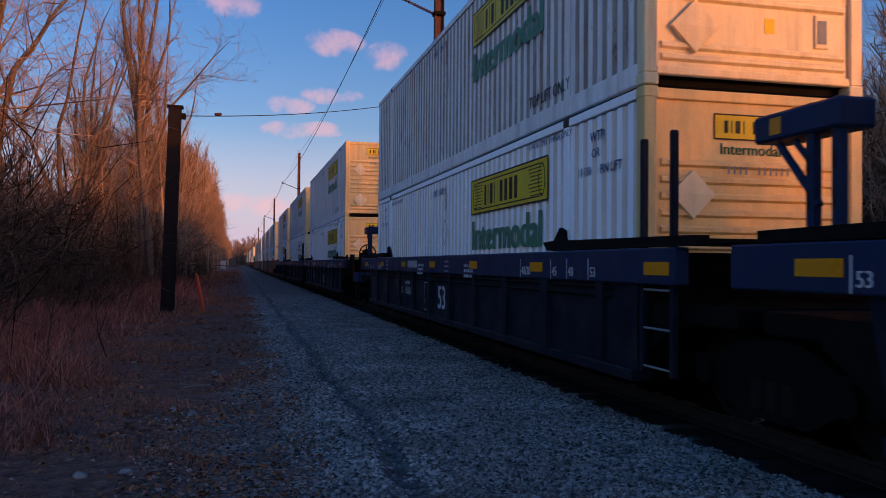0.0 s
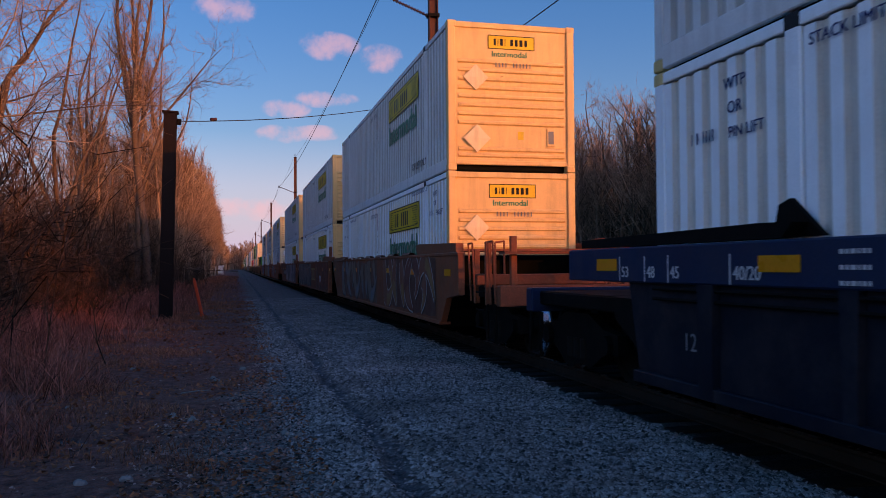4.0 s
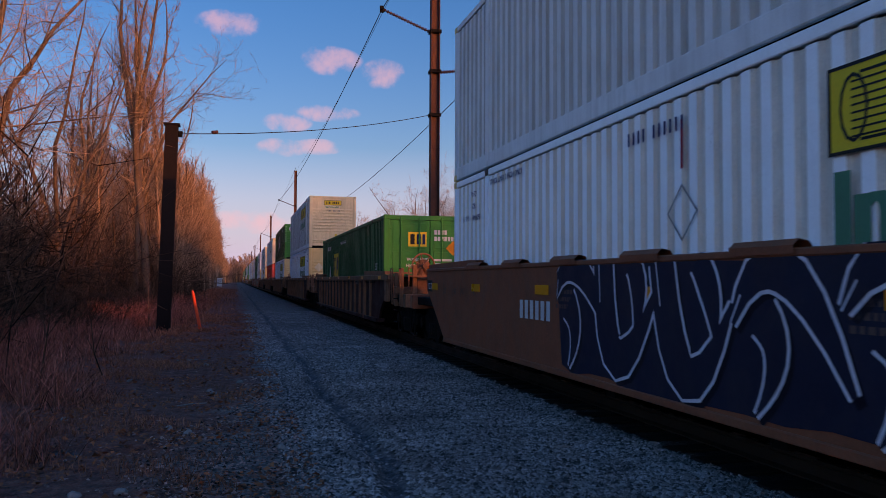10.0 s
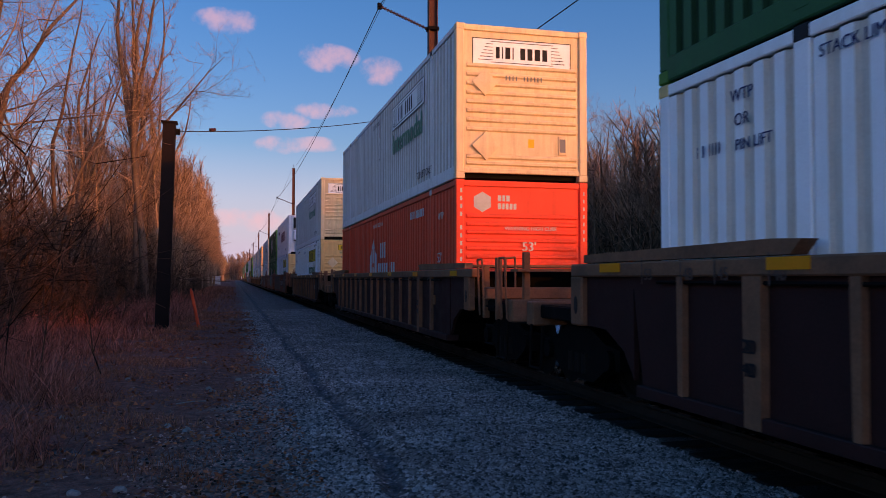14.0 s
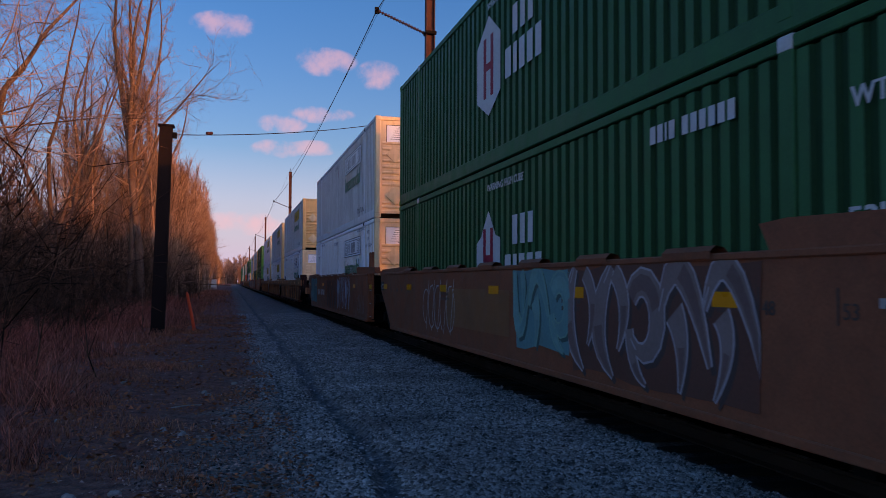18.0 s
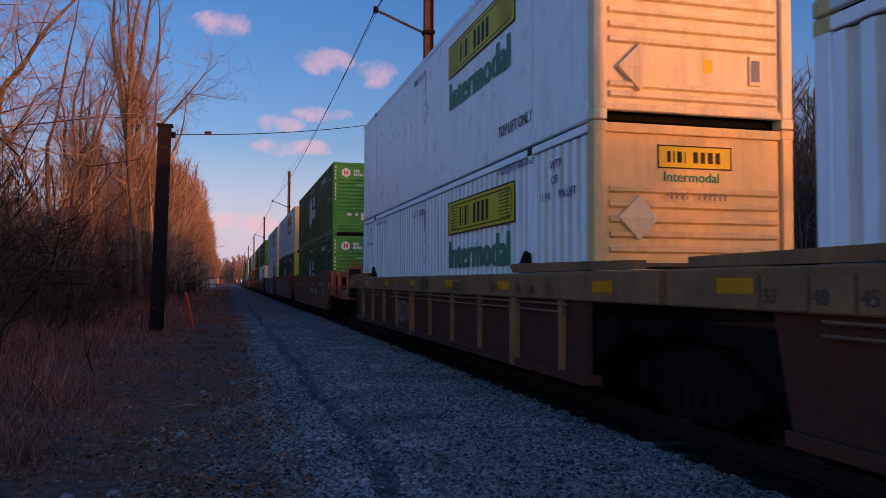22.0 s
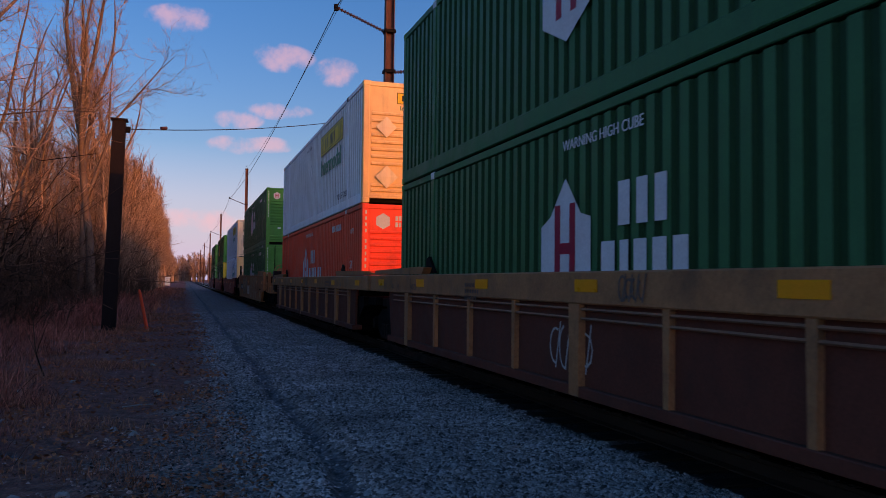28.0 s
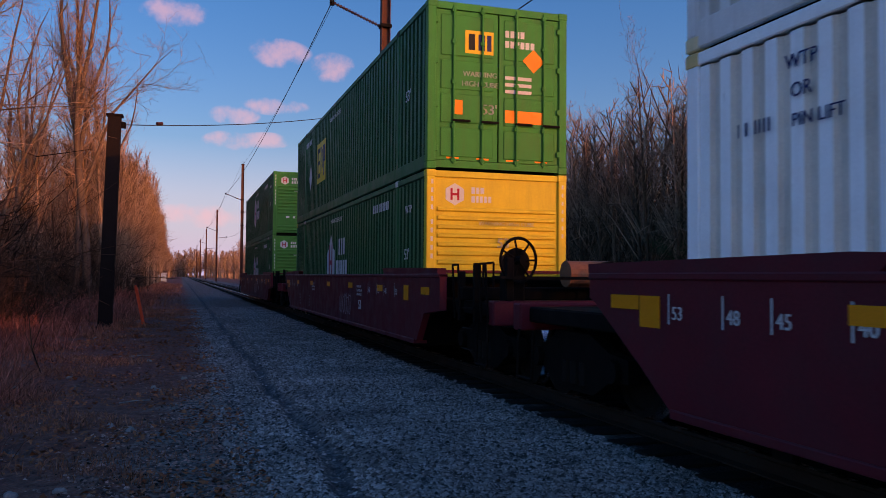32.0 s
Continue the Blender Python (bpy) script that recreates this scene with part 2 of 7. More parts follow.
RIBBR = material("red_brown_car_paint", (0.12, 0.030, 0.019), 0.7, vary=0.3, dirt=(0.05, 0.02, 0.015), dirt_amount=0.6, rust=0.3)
WEEDM = material("low_dead_weeds", (0.36, 0.115, 0.065), 0.9, fine=8, coarse=0.5, vary=0.4, bump=0.0, island=True)
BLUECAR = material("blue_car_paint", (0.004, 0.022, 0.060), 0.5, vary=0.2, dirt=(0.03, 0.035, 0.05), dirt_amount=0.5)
# darker than the chord's blue; for side plates, sills, ribs and posts
BLUECAR_D = material("dark_dusty_blue_car_paint", (0.003, 0.0078, 0.016), 0.6, vary=0.25, dirt=(0.035, 0.03, 0.035), dirt_amount=0.7)
MAROON = material("maroon_car_paint", (0.135, 0.0145, 0.022), 0.5, vary=0.2, dirt=(0.05, 0.025, 0.03), dirt_amount=0.5)
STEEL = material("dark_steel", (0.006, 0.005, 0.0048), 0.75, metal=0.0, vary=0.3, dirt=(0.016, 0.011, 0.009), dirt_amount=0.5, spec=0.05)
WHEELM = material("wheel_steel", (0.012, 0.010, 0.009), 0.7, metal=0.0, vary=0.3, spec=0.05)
TREADM = material("polished_tread_steel", (0.62, 0.62, 0.65), 0.22, metal=1.0, vary=0.1)
RAILM = material("rail_steel", (0.035, 0.024, 0.019), 0.6, metal=0.5, vary=0.3)
RAILTOP = material("polished_rail_head", (0.55, 0.54, 0.54), 0.25, metal=1.0, vary=0.1)
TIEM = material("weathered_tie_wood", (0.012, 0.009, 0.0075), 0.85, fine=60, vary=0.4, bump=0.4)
BARK = material("grey_brown_bark", (0.125, 0.078, 0.055), 0.9, fine=18, coarse=1.2, vary=0.35, bump=0.5, island=False)
TWIG = material("bare_twigs", (0.26, 0.155, 0.10), 0.9, fine=8, coarse=0.4, vary=0.5, bump=0.0, island=True)
BRUSH = material("brown_brush_stems", (0.080, 0.040, 0.024), 0.9, fine=8, coarse=0.6, vary=0.75, bump=0.0, island=True)
GRASSM = material("dry_grass", (0.34, 0.100, 0.066), 0.9, fine=8, coarse=0.5, vary=0.6, bump=0.0, island=True)
LEAFM = material("dead_leaves", (0.44, 0.105, 0.045), 0.8, fine=20, coarse=1.0, vary=0.3, bump=0.0, island=True)
STONEM = material("ballast_stone", (0.250, 0.182, 0.160), 0.85, fine=30, coarse=1.0, vary=0.65, bump=0.2, island=True)
DIRTSTONE = material("dirt_coated_stone", (0.27, 0.125, 0.100), 0.9, fine=30, coarse=1.0, vary=0.7, bump=0.2, island=True)
POLEM = material("rusted_pole_steel", (0.095, 0.040, 0.030), 0.7, metal=0.2, fine=20, vary=0.3, dirt=(0.04, 0.02, 0.018), dirt_amount=0.5)
POLEDARK = material("dark_weathered_pole", (0.014, 0.008, 0.007), 0.8, fine=25, vary=0.4, bump=0.3)
WIREM = material("wire_metal", (0.05, 0.05, 0.055), 0.5, metal=0.6, vary=0.1, bump=0.0)
INSUL = material("brown_glazed_insulator", (0.07, 0.03, 0.03), 0.25, vary=0.1, bump=0.0)
STAKEM = material("fluorescent_orange_stake", (0.98, 0.10, 0.035), 0.6, vary=0.15)
CABINETM = material("grey_white_cabinet_paint", (0.55, 0.55, 0.54), 0.5, vary=0.1)
STICKM = material("dry_pale_wood", (0.26, 0.21, 0.19), 0.8, vary=0.3)
EVERGREEN = material("dark_evergreen_leaves", (0.030, 0.055, 0.020), 0.8, fine=10, vary=0.3, bump=0.0, island=True)


def ground_material():
    m = bpy.data.materials.new("trackside_ground")
    m.use_nodes = True
    n, l = m.node_tree.nodes, m.node_tree.links
    bsdf = n["Principled BSDF"]
    tc = n.new("ShaderNodeTexCoord")
    sep = n.new("ShaderNodeSeparateXYZ")
    l.new(tc.outputs["Object"], sep.inputs[0])
    wob = nd(n, "ShaderNodeTexNoise", Scale=0.9, Detail=5.0, Roughness=0.65)
    l.new(tc.outputs["Object"], wob.inputs["Vector"])
    ww = nd(n, "ShaderNodeMapRange", From_Min=0.25, From_Max=0.75, To_Min=-0.75, To_Max=0.75)
    l.new(wob.outputs[0], ww.inputs["Value"])
    px0 = n.new("ShaderNodeMath")
    px0.operation = "ADD"
    l.new(sep.outputs["X"], px0.inputs[0])
    l.new(ww.outputs[0], px0.inputs[1])
    # the gravel spreads out over the dirt towards the foreground
    near = nd(n, "ShaderNodeMapRange", From_Min=7.0, From_Max=14.0, To_Min=0.9, To_Max=0.0)
    l.new(sep.outputs["Y"], near.inputs["Value"])
    px = n.new("ShaderNodeMath")
    px.operation = "ADD"
    l.new(px0.outputs[0], px.inputs[0])
    l.new(near.outputs[0], px.inputs[1])

    def colour_noise(scale, a, b, c):
        t = nd(n, "ShaderNodeTexNoise", Scale=scale, Detail=6.0, Roughness=0.7)
        l.new(tc.outputs["Object"], t.inputs["Vector"])
        r = n.new("ShaderNodeValToRGB")
        r.color_ramp.elements[0].position, r.color_ramp.elements[1].position = 0.32, 0.70
        r.color_ramp.elements[0].color, r.color_ramp.elements[1].color = (*a, 1), (*c, 1)
        e = r.color_ramp.elements.new(0.5)
        e.color = (*b, 1)
        l.new(t.outputs[0], r.inputs[0])
        return r.outputs[0]

    vor = nd(n, "ShaderNodeTexVoronoi", Scale=24.0)
    l.new(tc.outputs["Object"], vor.inputs["Vector"])
    vsep = n.new("ShaderNodeSeparateColor")
    l.new(vor.outputs["Color"], vsep.inputs[0])
    gr = n.new("ShaderNodeValToRGB")
    gr.color_ramp.elements[0].color, gr.color_ramp.elements[1].color = (0.058, 0.043, 0.038, 1), (0.31, 0.225, 0.198, 1)
    l.new(vsep.outputs[0], gr.inputs[0])
    dirt = colour_noise(7.0, (0.085, 0.025, 0.019), (0.27, 0.076, 0.054), (0.42, 0.13, 0.088))
    wood = colour_noise(3.0, (0.080, 0.030, 0.024), (0.24, 0.085, 0.06), (0.38, 0.145, 0.095))

    def blend(a, b, lo, hi, src):
        r = nd(n, "ShaderNodeMapRange", From_Min=lo, From_Max=hi)
        l.new(src, r.inputs["Value"])
        mx = n.new("ShaderNodeMix")
        mx.data_type = "RGBA"
        l.new(a, mx.inputs["A"])
        l.new(b, mx.inputs["B"])
        l.new(r.outputs[0], mx.inputs["Factor"])
        return mx.outputs["Result"]

    c = blend(wood, dirt, -3.2, -1.8, px.outputs[0])
    c = blend(c, gr.outputs[0], 0.15, 0.75, px.outputs[0])
    # the dark washed-out rut in the gravel
    rx = n.new("ShaderNodeMath")
    rx.operation = "SUBTRACT"
    l.new(sep.outputs["X"], rx.inputs[0])
    rx.inputs[1].default_value = 1.27
    ra = n.new("ShaderNodeMath")
    ra.operation = "ABSOLUTE"
    wn2 = nd(n, "ShaderNodeMath")
    wn2.operation = "MULTIPLY_ADD"
    l.new(ww.outputs[0], wn2.inputs[0])
    wn2.inputs[1].default_value = 0.22
    l.new(rx.outputs[0], wn2.inputs[2])
    l.new(wn2.outputs[0], ra.inputs[0])
    soil = colour_noise(12.0, (0.02, 0.018, 0.018), (0.09, 0.08, 0.078), (0.24, 0.235, 0.24))
    c = blend(soil, c, 0.03, 0.13, ra.outputs[0])
    # the same dark soil colour wherever the ground lies lowest
    c = blend(soil, c, -0.09, -0.045, sep.outputs["Z"])
    # shade under the train, painted near-black into the ballast between and beside the rails
    train_shade = colour_noise(9.0, (0.002, 0.0018, 0.0018), (0.005, 0.0042, 0.0038), (0.013, 0.010, 0.009))
    c = blend(c, train_shade, 3.55, 4.15, px0.outputs[0])
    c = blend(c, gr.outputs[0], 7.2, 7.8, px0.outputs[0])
    c = blend(c, wood, 9.8, 10.6, px0.outputs[0])
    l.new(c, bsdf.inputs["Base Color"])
    bsdf.inputs["Roughness"].default_value = 0.9
    bsdf.inputs["Specular IOR Level"].default_value = 0.25
    fine = nd(n, "ShaderNodeTexNoise", Scale=45.0, Detail=4.0)
    l.new(tc.outputs["Object"], fine.inputs["Vector"])
    mixh = n.new("ShaderNodeMath")
    mixh.operation = "SUBTRACT"
    l.new(fine.outputs[0], mixh.inputs[0])
    l.new(vor.outputs["Distance"], mixh.inputs[1])
    b = nd(n, "ShaderNodeBump", Strength=0.9, Distance=0.04)
    l.new(mixh.outputs[0], b.inputs["Height"])
    l.new(b.outputs[0], bsdf.inputs["Normal"])
    return m


GROUNDM = ground_material()


# ---- mesh helpers ----
SMALL_MARKS = {"stencil_lettering", "stencil_bars", "chord_bars", "chord_notes", "plate_bars", "panel_bars", "panel_print", "number_bars", "name_bars", "small_bars", "serial_marks", "small_print",
               "front_lettering", "door_lettering", "door_stickers", "mark_bars", "far_ribs", "spring_nest", "branchwork", "twigwork"}
def finish(bm, name, *mats):
    me = bpy.data.meshes.new(name)
    bm.to_mesh(me)
    bm.free()
    for m in mats:
        me.materials.append(m)
    return me


def part(name, bm, mat, parent, label=""):
    """One mesh object under a thing or a part; bm may be a bmesh or a finished mesh."""
    me = bm if isinstance(bm, bpy.types.Mesh) else finish(bm, name, *(mat if isinstance(mat, (list, tuple)) else [mat]))
    ob = new(name, me)
    ob.parent = parent
    if label:
        tagged(ob, label)
    if name in SMALL_MARKS:
        tagged(ob, kind="stuff")
    return ob


def box(x0, x1, y0, y1, z0, z1, bm=None, bevel=0.0, mi=0):
    bm = bm or bmesh.new()
    v = [bm.verts.new((x, y, z)) for x in (x0, x1) for y in (y0, y1) for z in (z0, z1)]
    fs = [bm.faces.new([v[i] for i in q]) for q in ((0, 1, 3, 2), (4, 6, 7, 5), (0, 4, 5, 1), (2, 3, 7, 6), (0, 2, 6, 4), (1, 5, 7, 3))]
    for fc in fs:
        fc.material_index = mi
    if bevel:
        bmesh.ops.bevel(bm, geom=list({e for fc in fs for e in fc.edges}), offset=bevel, segments=1, affect="EDGES")
    return bm


def tube(p, q, r0, r1=None, n=8, bm=None, cap=True):
    bm = bm or bmesh.new()
    r1 = r0 if r1 is None else r1
    p, q = Vector(p), Vector(q)
    d = (q - p).normalized()
    a = d.orthogonal().normalized()
    b = d.cross(a)
    rings = []
    for c, r in ((p, r0), (q, r1)):
        rings.append([bm.verts.new(c + (a * math.cos(k * 2 * math.pi / n) + b * math.sin(k * 2 * math.pi / n)) * r) for k in range(n)])
    for k in range(n):
        bm.faces.new((rings[0][k], rings[0][(k + 1) % n], rings[1][(k + 1) % n], rings[1][k]))
    if cap:
        bm.faces.new(rings[0][::-1])
        bm.faces.new(rings[1])
    return bm


def pipe(points, r, n=6, bm=None):
    bm = bm or bmesh.new()
    for a, b in zip(points, points[1:]):
        tube(a, b, r, n=n, bm=bm)
    return bm


def ring(points, r, n=6):
    """A closed tube through points that go round once."""
    bm = bmesh.new()
    c = sum(points, Vector()) / len(points)
    axis = (points[0] - c).cross(points[1] - c).normalized()
    loops = []
    for q in points:
        out = (q - c).normalized()
        loops.append([bm.verts.new(q + (out * math.cos(2 * math.pi * k / n) + axis * math.sin(2 * math.pi * k / n)) * r) for k in range(n)])
    for a, b in zip(loops, loops[1:] + loops[:1]):
        for k in range(n):
            bm.faces.new((a[k], a[(k + 1) % n], b[(k + 1) % n], b[k]))
    return bm


def prism(outline, x0, x1, bm=None, mi=0):
    """An outline in (y, z), from x0 to x1."""
    bm = bm or bmesh.new()
    a = [bm.verts.new((x0, y, z)) for y, z in outline]
    b = [bm.verts.new((x1, y, z)) for y, z in outline]
    fs = [bm.faces.new(a), bm.faces.new(b[::-1])]
    k = len(a)
    for i in range(k):
        fs.append(bm.faces.new((a[i], b[i], b[(i + 1) % k], a[(i + 1) % k])))
    for fc in fs:
        fc.material_index = mi
    bmesh.ops.recalc_face_normals(bm, faces=fs)
    return bm


def raw_mesh(name, verts, faces, *mats):
    """A mesh out of arrays: vertices (n, 3) and faces (m, k)."""
    verts, faces = np.asarray(verts, np.float32), np.asarray(faces, np.int32)
    me = bpy.data.meshes.new(name)
    me.vertices.add(len(verts))
    me.vertices.foreach_set("co", verts.ravel())
    k = faces.shape[1]
    me.loops.add(faces.size)
    me.loops.foreach_set("vertex_index", faces.ravel())
    me.polygons.add(len(faces))
    me.polygons.foreach_set("loop_start", np.arange(len(faces), dtype=np.int32) * k)
    me.polygons.foreach_set("loop_total", np.full(len(faces), k, np.int32))
    me.update(calc_edges=True)
    for m in mats:
        me.materials.append(m)
    return me


TEXTS = {}


def text_shape(words, size):
    """The built-in font's letters as flat polygons in (x, y), left-aligned on the base line."""
    if (words, size) not in TEXTS:
        cu = bpy.data.curves.new("letters", "FONT")
        cu.body, cu.size, cu.resolution_u = words, size, 3
        ob = bpy.data.objects.new("letters", cu)
        scene.collection.objects.link(ob)
        bpy.context.view_layer.update()
        me = bpy.data.meshes.new_from_object(ob.evaluated_get(bpy.context.evaluated_depsgraph_get()))
        TEXTS[words, size] = ([tuple(v.co) for v in me.vertices], [tuple(p.vertices) for p in me.polygons])
        bpy.data.objects.remove(ob)
        bpy.data.curves.remove(cu)
        bpy.data.meshes.remove(me)
    return TEXTS[words, size]


def letters(bm, words, size, place, bold=0.0, wide=1.0, mi=0):
    """Letters laid by place(u, v) -> a point; u runs along the words, v up."""
    vs, fs = text_shape(words, size)
    for du in ((0.0,) if not bold else (-bold, 0.0, bold)):
        nv = [bm.verts.new(place(x * wide + du, y)) for x, y, z in vs]
        for q in fs:
            try:
                bm.faces.new([nv[i] for i in q]).material_index = mi
            except ValueError:
                pass
    return bm


def on_side(x, y0, z0):
    """Places flat marks on the track's left face of a thing: u runs towards the camera's end (-y)."""
    return lambda u, v: (x, y0 - u, z0 + v)


def on_end(y, x0, z0):
    return lambda u, v: (x0 + u, y, z0 + v)


def shape(bm, pts, place, mi=0):
    try:
        f = bm.faces.new([bm.verts.new(place(u, v)) for u, v in pts])
        f.material_index = mi
    except ValueError:
        pass
    return bm


def rect(bm, u0, u1, v0, v1, place, mi=0):
    return shape(bm, [(u0, v0), (u1, v0), (u1, v1), (u0, v1)], place, mi)


def bars(bm, u0, v0, height, widths, place, gap=0.35, mi=0):
    """Writing that cannot be told: one plain bar for each character."""
    u = u0
    for w in widths:
        if w > 0:
            rect(bm, u, u + w * height, v0, v0 + height, place, mi)
        u += (abs(w) + gap) * height
    return bm


def arc(cu, cv, ru, rv, a0, a1, n=10):
    return [(cu + ru * math.cos(radians(a0 + (a1 - a0) * k / n)), cv + rv * math.sin(radians(a0 + (a1 - a0) * k / n))) for k in range(n + 1)]


def stroke(bm, pts, width, place, mi=0):
    """A painted stroke of even width along (u, v) points, mitred at its bends."""
    p = [Vector((u, v)) for u, v in pts]
    p = [q for k, q in enumerate(p) if k == 0 or (q - p[k - 1]).length > 1e-4]
    if len(p) < 2:
        return bm
    closed = (p[0] - p[-1]).length < 1e-4
    ways = [(q - r).normalized() for r, q in zip(p, p[1:])]
    rows = []
    for k, q in enumerate(p):
        a = ways[k - 1] if k else (ways[-1] if closed else ways[0])
        c = ways[k] if k < len(ways) else (ways[0] if closed else ways[-1])
        n = Vector((-a.y - c.y, a.x + c.x))
        n = n.normalized() if n.length > 1e-3 else Vector((-a.y, a.x))
        m = min(1.6, 1 / max(0.3, n.dot(Vector((-a.y, a.x))))) * width / 2
        e = Vector((0, 0))
        if not closed and k == 0:
            e = -c * width * 0.3
        elif not closed and k == len(p) - 1:
            e = a * width * 0.3
        rows.append((bm.verts.new(place(*(q + n * m + e))), bm.verts.new(place(*(q - n * m + e)))))
    for (a, c), (d, e) in zip(rows, rows[1:]):
        bm.faces.new((a, c, e, d)).material_index = mi
    return bm


# ---- setting: ground, track ----
TRACK_X, RAIL_TOP = 5.21, 0.22


def ground_height(x, y):
    z = np.zeros_like(x)
    z += np.where((x > 1.6) & (x < 9.0), 0.03, 0.0)
    z -= 0.10 * np.exp(-((x - 1.27 - 0.06 * np.sin(y * 0.9) - 0.03 * np.sin(y * 3.7)) / 0.10) ** 2) * (0.65 + 0.35 * np.sin(y * 2.3 + np.sin(y * 5.1)))
    z += 0.03 * np.exp(-((x - 1.02) / 0.14) ** 2) + 0.025 * np.exp(-((x - 1.55) / 0.14) ** 2)
    z += 0.035 * np.sin(x * 2.1 + 0.5 * np.sin(y * 0.7)) * np.cos(y * 0.53 + x) * (x < 0.6)
    z -= 0.15 * np.exp(-((x + 1.15) / 1.0) ** 4 - ((y - 7.7 + 0.45 * x + 0.12 * np.sin(x * 9)) / 0.15) ** 2) * (0.6 + 0.4 * np.sin(x * 7))
    z += np.clip(-x - 3.5, 0, 30) * 0.018 - np.clip(x - 9, 0, 6) * 0.05
    return z


def build_ground():
    xs = np.concatenate([[-4000, -1500, -500, -200, -90, -50, -32, -22, -15, -11], np.arange(-8.5, -2.4, 0.5), np.arange(-2.4, 2.4, 0.08), np.arange(2.4, 9.4, 0.4),
                         [10, 11, 12.5, 14, 17, 22, 32, 50, 90, 200, 500, 1500, 4000]])
    ys = np.concatenate([[-4000, -1500, -500, -200, -90, -40, -15, -5], np.arange(0, 16, 0.12), np.arange(16, 60, 0.6), np.arange(60, 220, 5), [240, 300, 400, 600, 1000, 2000, 4500]])
    gx, gy = np.meshgrid(xs, ys)
    gz = ground_height(gx, gy)
    verts = np.stack([gx, gy, gz], -1).reshape(-1, 3)
    w = len(xs)
    a = (np.arange(len(ys) - 1)[:, None] * w + np.arange(w - 1)[None]).ravel()
    me = raw_mesh("ground", verts, np.stack([a, a + 1, a + w + 1, a + w], 1), GROUNDM)
    me.polygons.foreach_set("use_smooth", np.ones(len(me.polygons), bool))
    return tagged(new("ground", me), "grey gravel and leaf-strewn dirt beside a railway track", "ground", kind="structure")


build_ground()


def scatter_stones(name, n, x0, x1, y0, y1, size, mat, rng, near=1.0):
    y = y0 + (y1 - y0) * rng.random(n) ** near
    x = x0 + (x1 - x0) * rng.random(n)
    edge = 0.45 - 1.3 * np.clip((14 - y) / 7, 0, 1) + 0.35 * np.sin(y * 1.3) * rng.random(n)
    keep = ((x > edge) & ((x > 0.3) | (rng.random(n) < 0.45))) | (rng.random(n) < 0.025)
    keep &= (np.abs(x - 1.27 - 0.06 * np.sin(y * 0.9) - 0.03 * np.sin(y * 3.7)) > 0.13) | (rng.random(n) < 0.12)
    x, y = x[keep], y[keep]
    n = len(x)
    z = ground_height(x, y)
    base = np.array([(1, 0, 0), (-1, 0, 0), (0, 1, 0), (0, -1, 0), (0.2, 0, 0.5), (-0.2, 0.1, 0.45)], float)
    s = size * (0.55 + 0.9 * rng.random((n, 1, 1)) ** 2)
    v = base[None] * s * (0.6 + 0.8 * rng.random((n, 6, 1))) + rng.normal(0, 0.18, (n, 6, 3)) * s
    a = rng.random(n) * 6.3
    ca, sa2 = np.cos(a)[:, None], np.sin(a)[:, None]
    v[..., 0], v[..., 1] = v[..., 0] * ca - v[..., 1] * sa2, v[..., 0] * sa2 + v[..., 1] * ca
    v += np.stack([x, y, z + size * 0.15], 1)[:, None]
    f = np.array([(0, 2, 4), (2, 5, 4), (2, 1, 5), (1, 3, 5), (3, 4, 5), (3, 0, 4)])
    faces = (f[None] + 6 * np.arange(n)[:, None, None]).reshape(-1, 3)
    return new(name, raw_mesh(name, v.reshape(-1, 3), faces, mat))


RNG = np.random.default_rng(5)
tagged(scatter_stones("dirt_gravel", 60000, -2.2, 0.62, 3.6, 34, 0.019, DIRTSTONE, RNG, 2.0), "small reddish stones trodden into the dirt", "gravel", kind="stuff")
tagged(scatter_stones("ballast_gravel", 165000, 0.42, 4.0, 3.6, 42, 0.021, STONEM, RNG, 2.1), "loose grey crushed-stone ballast along the track", "gravel", kind="stuff")

# railway track: two rails and timber ties bedded in the ballast
track = tagged(new("railway_track"), "straight single railway track on timber ties", "railway track", kind="structure")
RAIL_PROFILE = [(-0.07, 0), (0.07, 0), (0.07, 0.015), (0.012, 0.035), (0.012, 0.125), (0.035, 0.14), (0.035, 0.17), (-0.035, 0.17), (-0.035, 0.14), (-0.012, 0.125),
                (-0.012, 0.035), (-0.07, 0.015)]
for side in (-1, 1):
    bm = bmesh.new()
    ends = [[bm.verts.new((TRACK_X + side * 0.755 + px, yy, RAIL_TOP - 0.17 + pz)) for px, pz in RAIL_PROFILE] for yy in (-60, 900)]
    k = len(RAIL_PROFILE)
    for i in range(k):
        fc = bm.faces.new((ends[0][i], ends[0][(i + 1) % k], ends[1][(i + 1) % k], ends[1][i]))
        fc.material_index = 1 if i == 6 else 0
    bmesh.ops.recalc_face_normals(bm, faces=bm.faces)
    part("rail", bm, [RAILM, RAILTOP], track, "steel rail with a polished head")
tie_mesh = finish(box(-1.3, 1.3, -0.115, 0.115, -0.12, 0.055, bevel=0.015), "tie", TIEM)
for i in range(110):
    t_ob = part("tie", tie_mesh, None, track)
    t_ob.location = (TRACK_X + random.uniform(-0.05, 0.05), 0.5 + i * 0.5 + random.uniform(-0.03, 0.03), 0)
    t_ob.rotation_euler[2] = random.uniform(-0.02, 0.02)
far = bmesh.new()
for i in range(270):
    box(TRACK_X - 1.3, TRACK_X + 1.3, 55.5 + i - 0.12, 55.5 + i + 0.12, -0.1, 0.05, bm=far)
tagged(part("far_ties", far, TIEM, track), kind="stuff")

# ---- containers ----
CL, CW, CH = 16.15, 2.59, 2.885
XL = -CW / 2


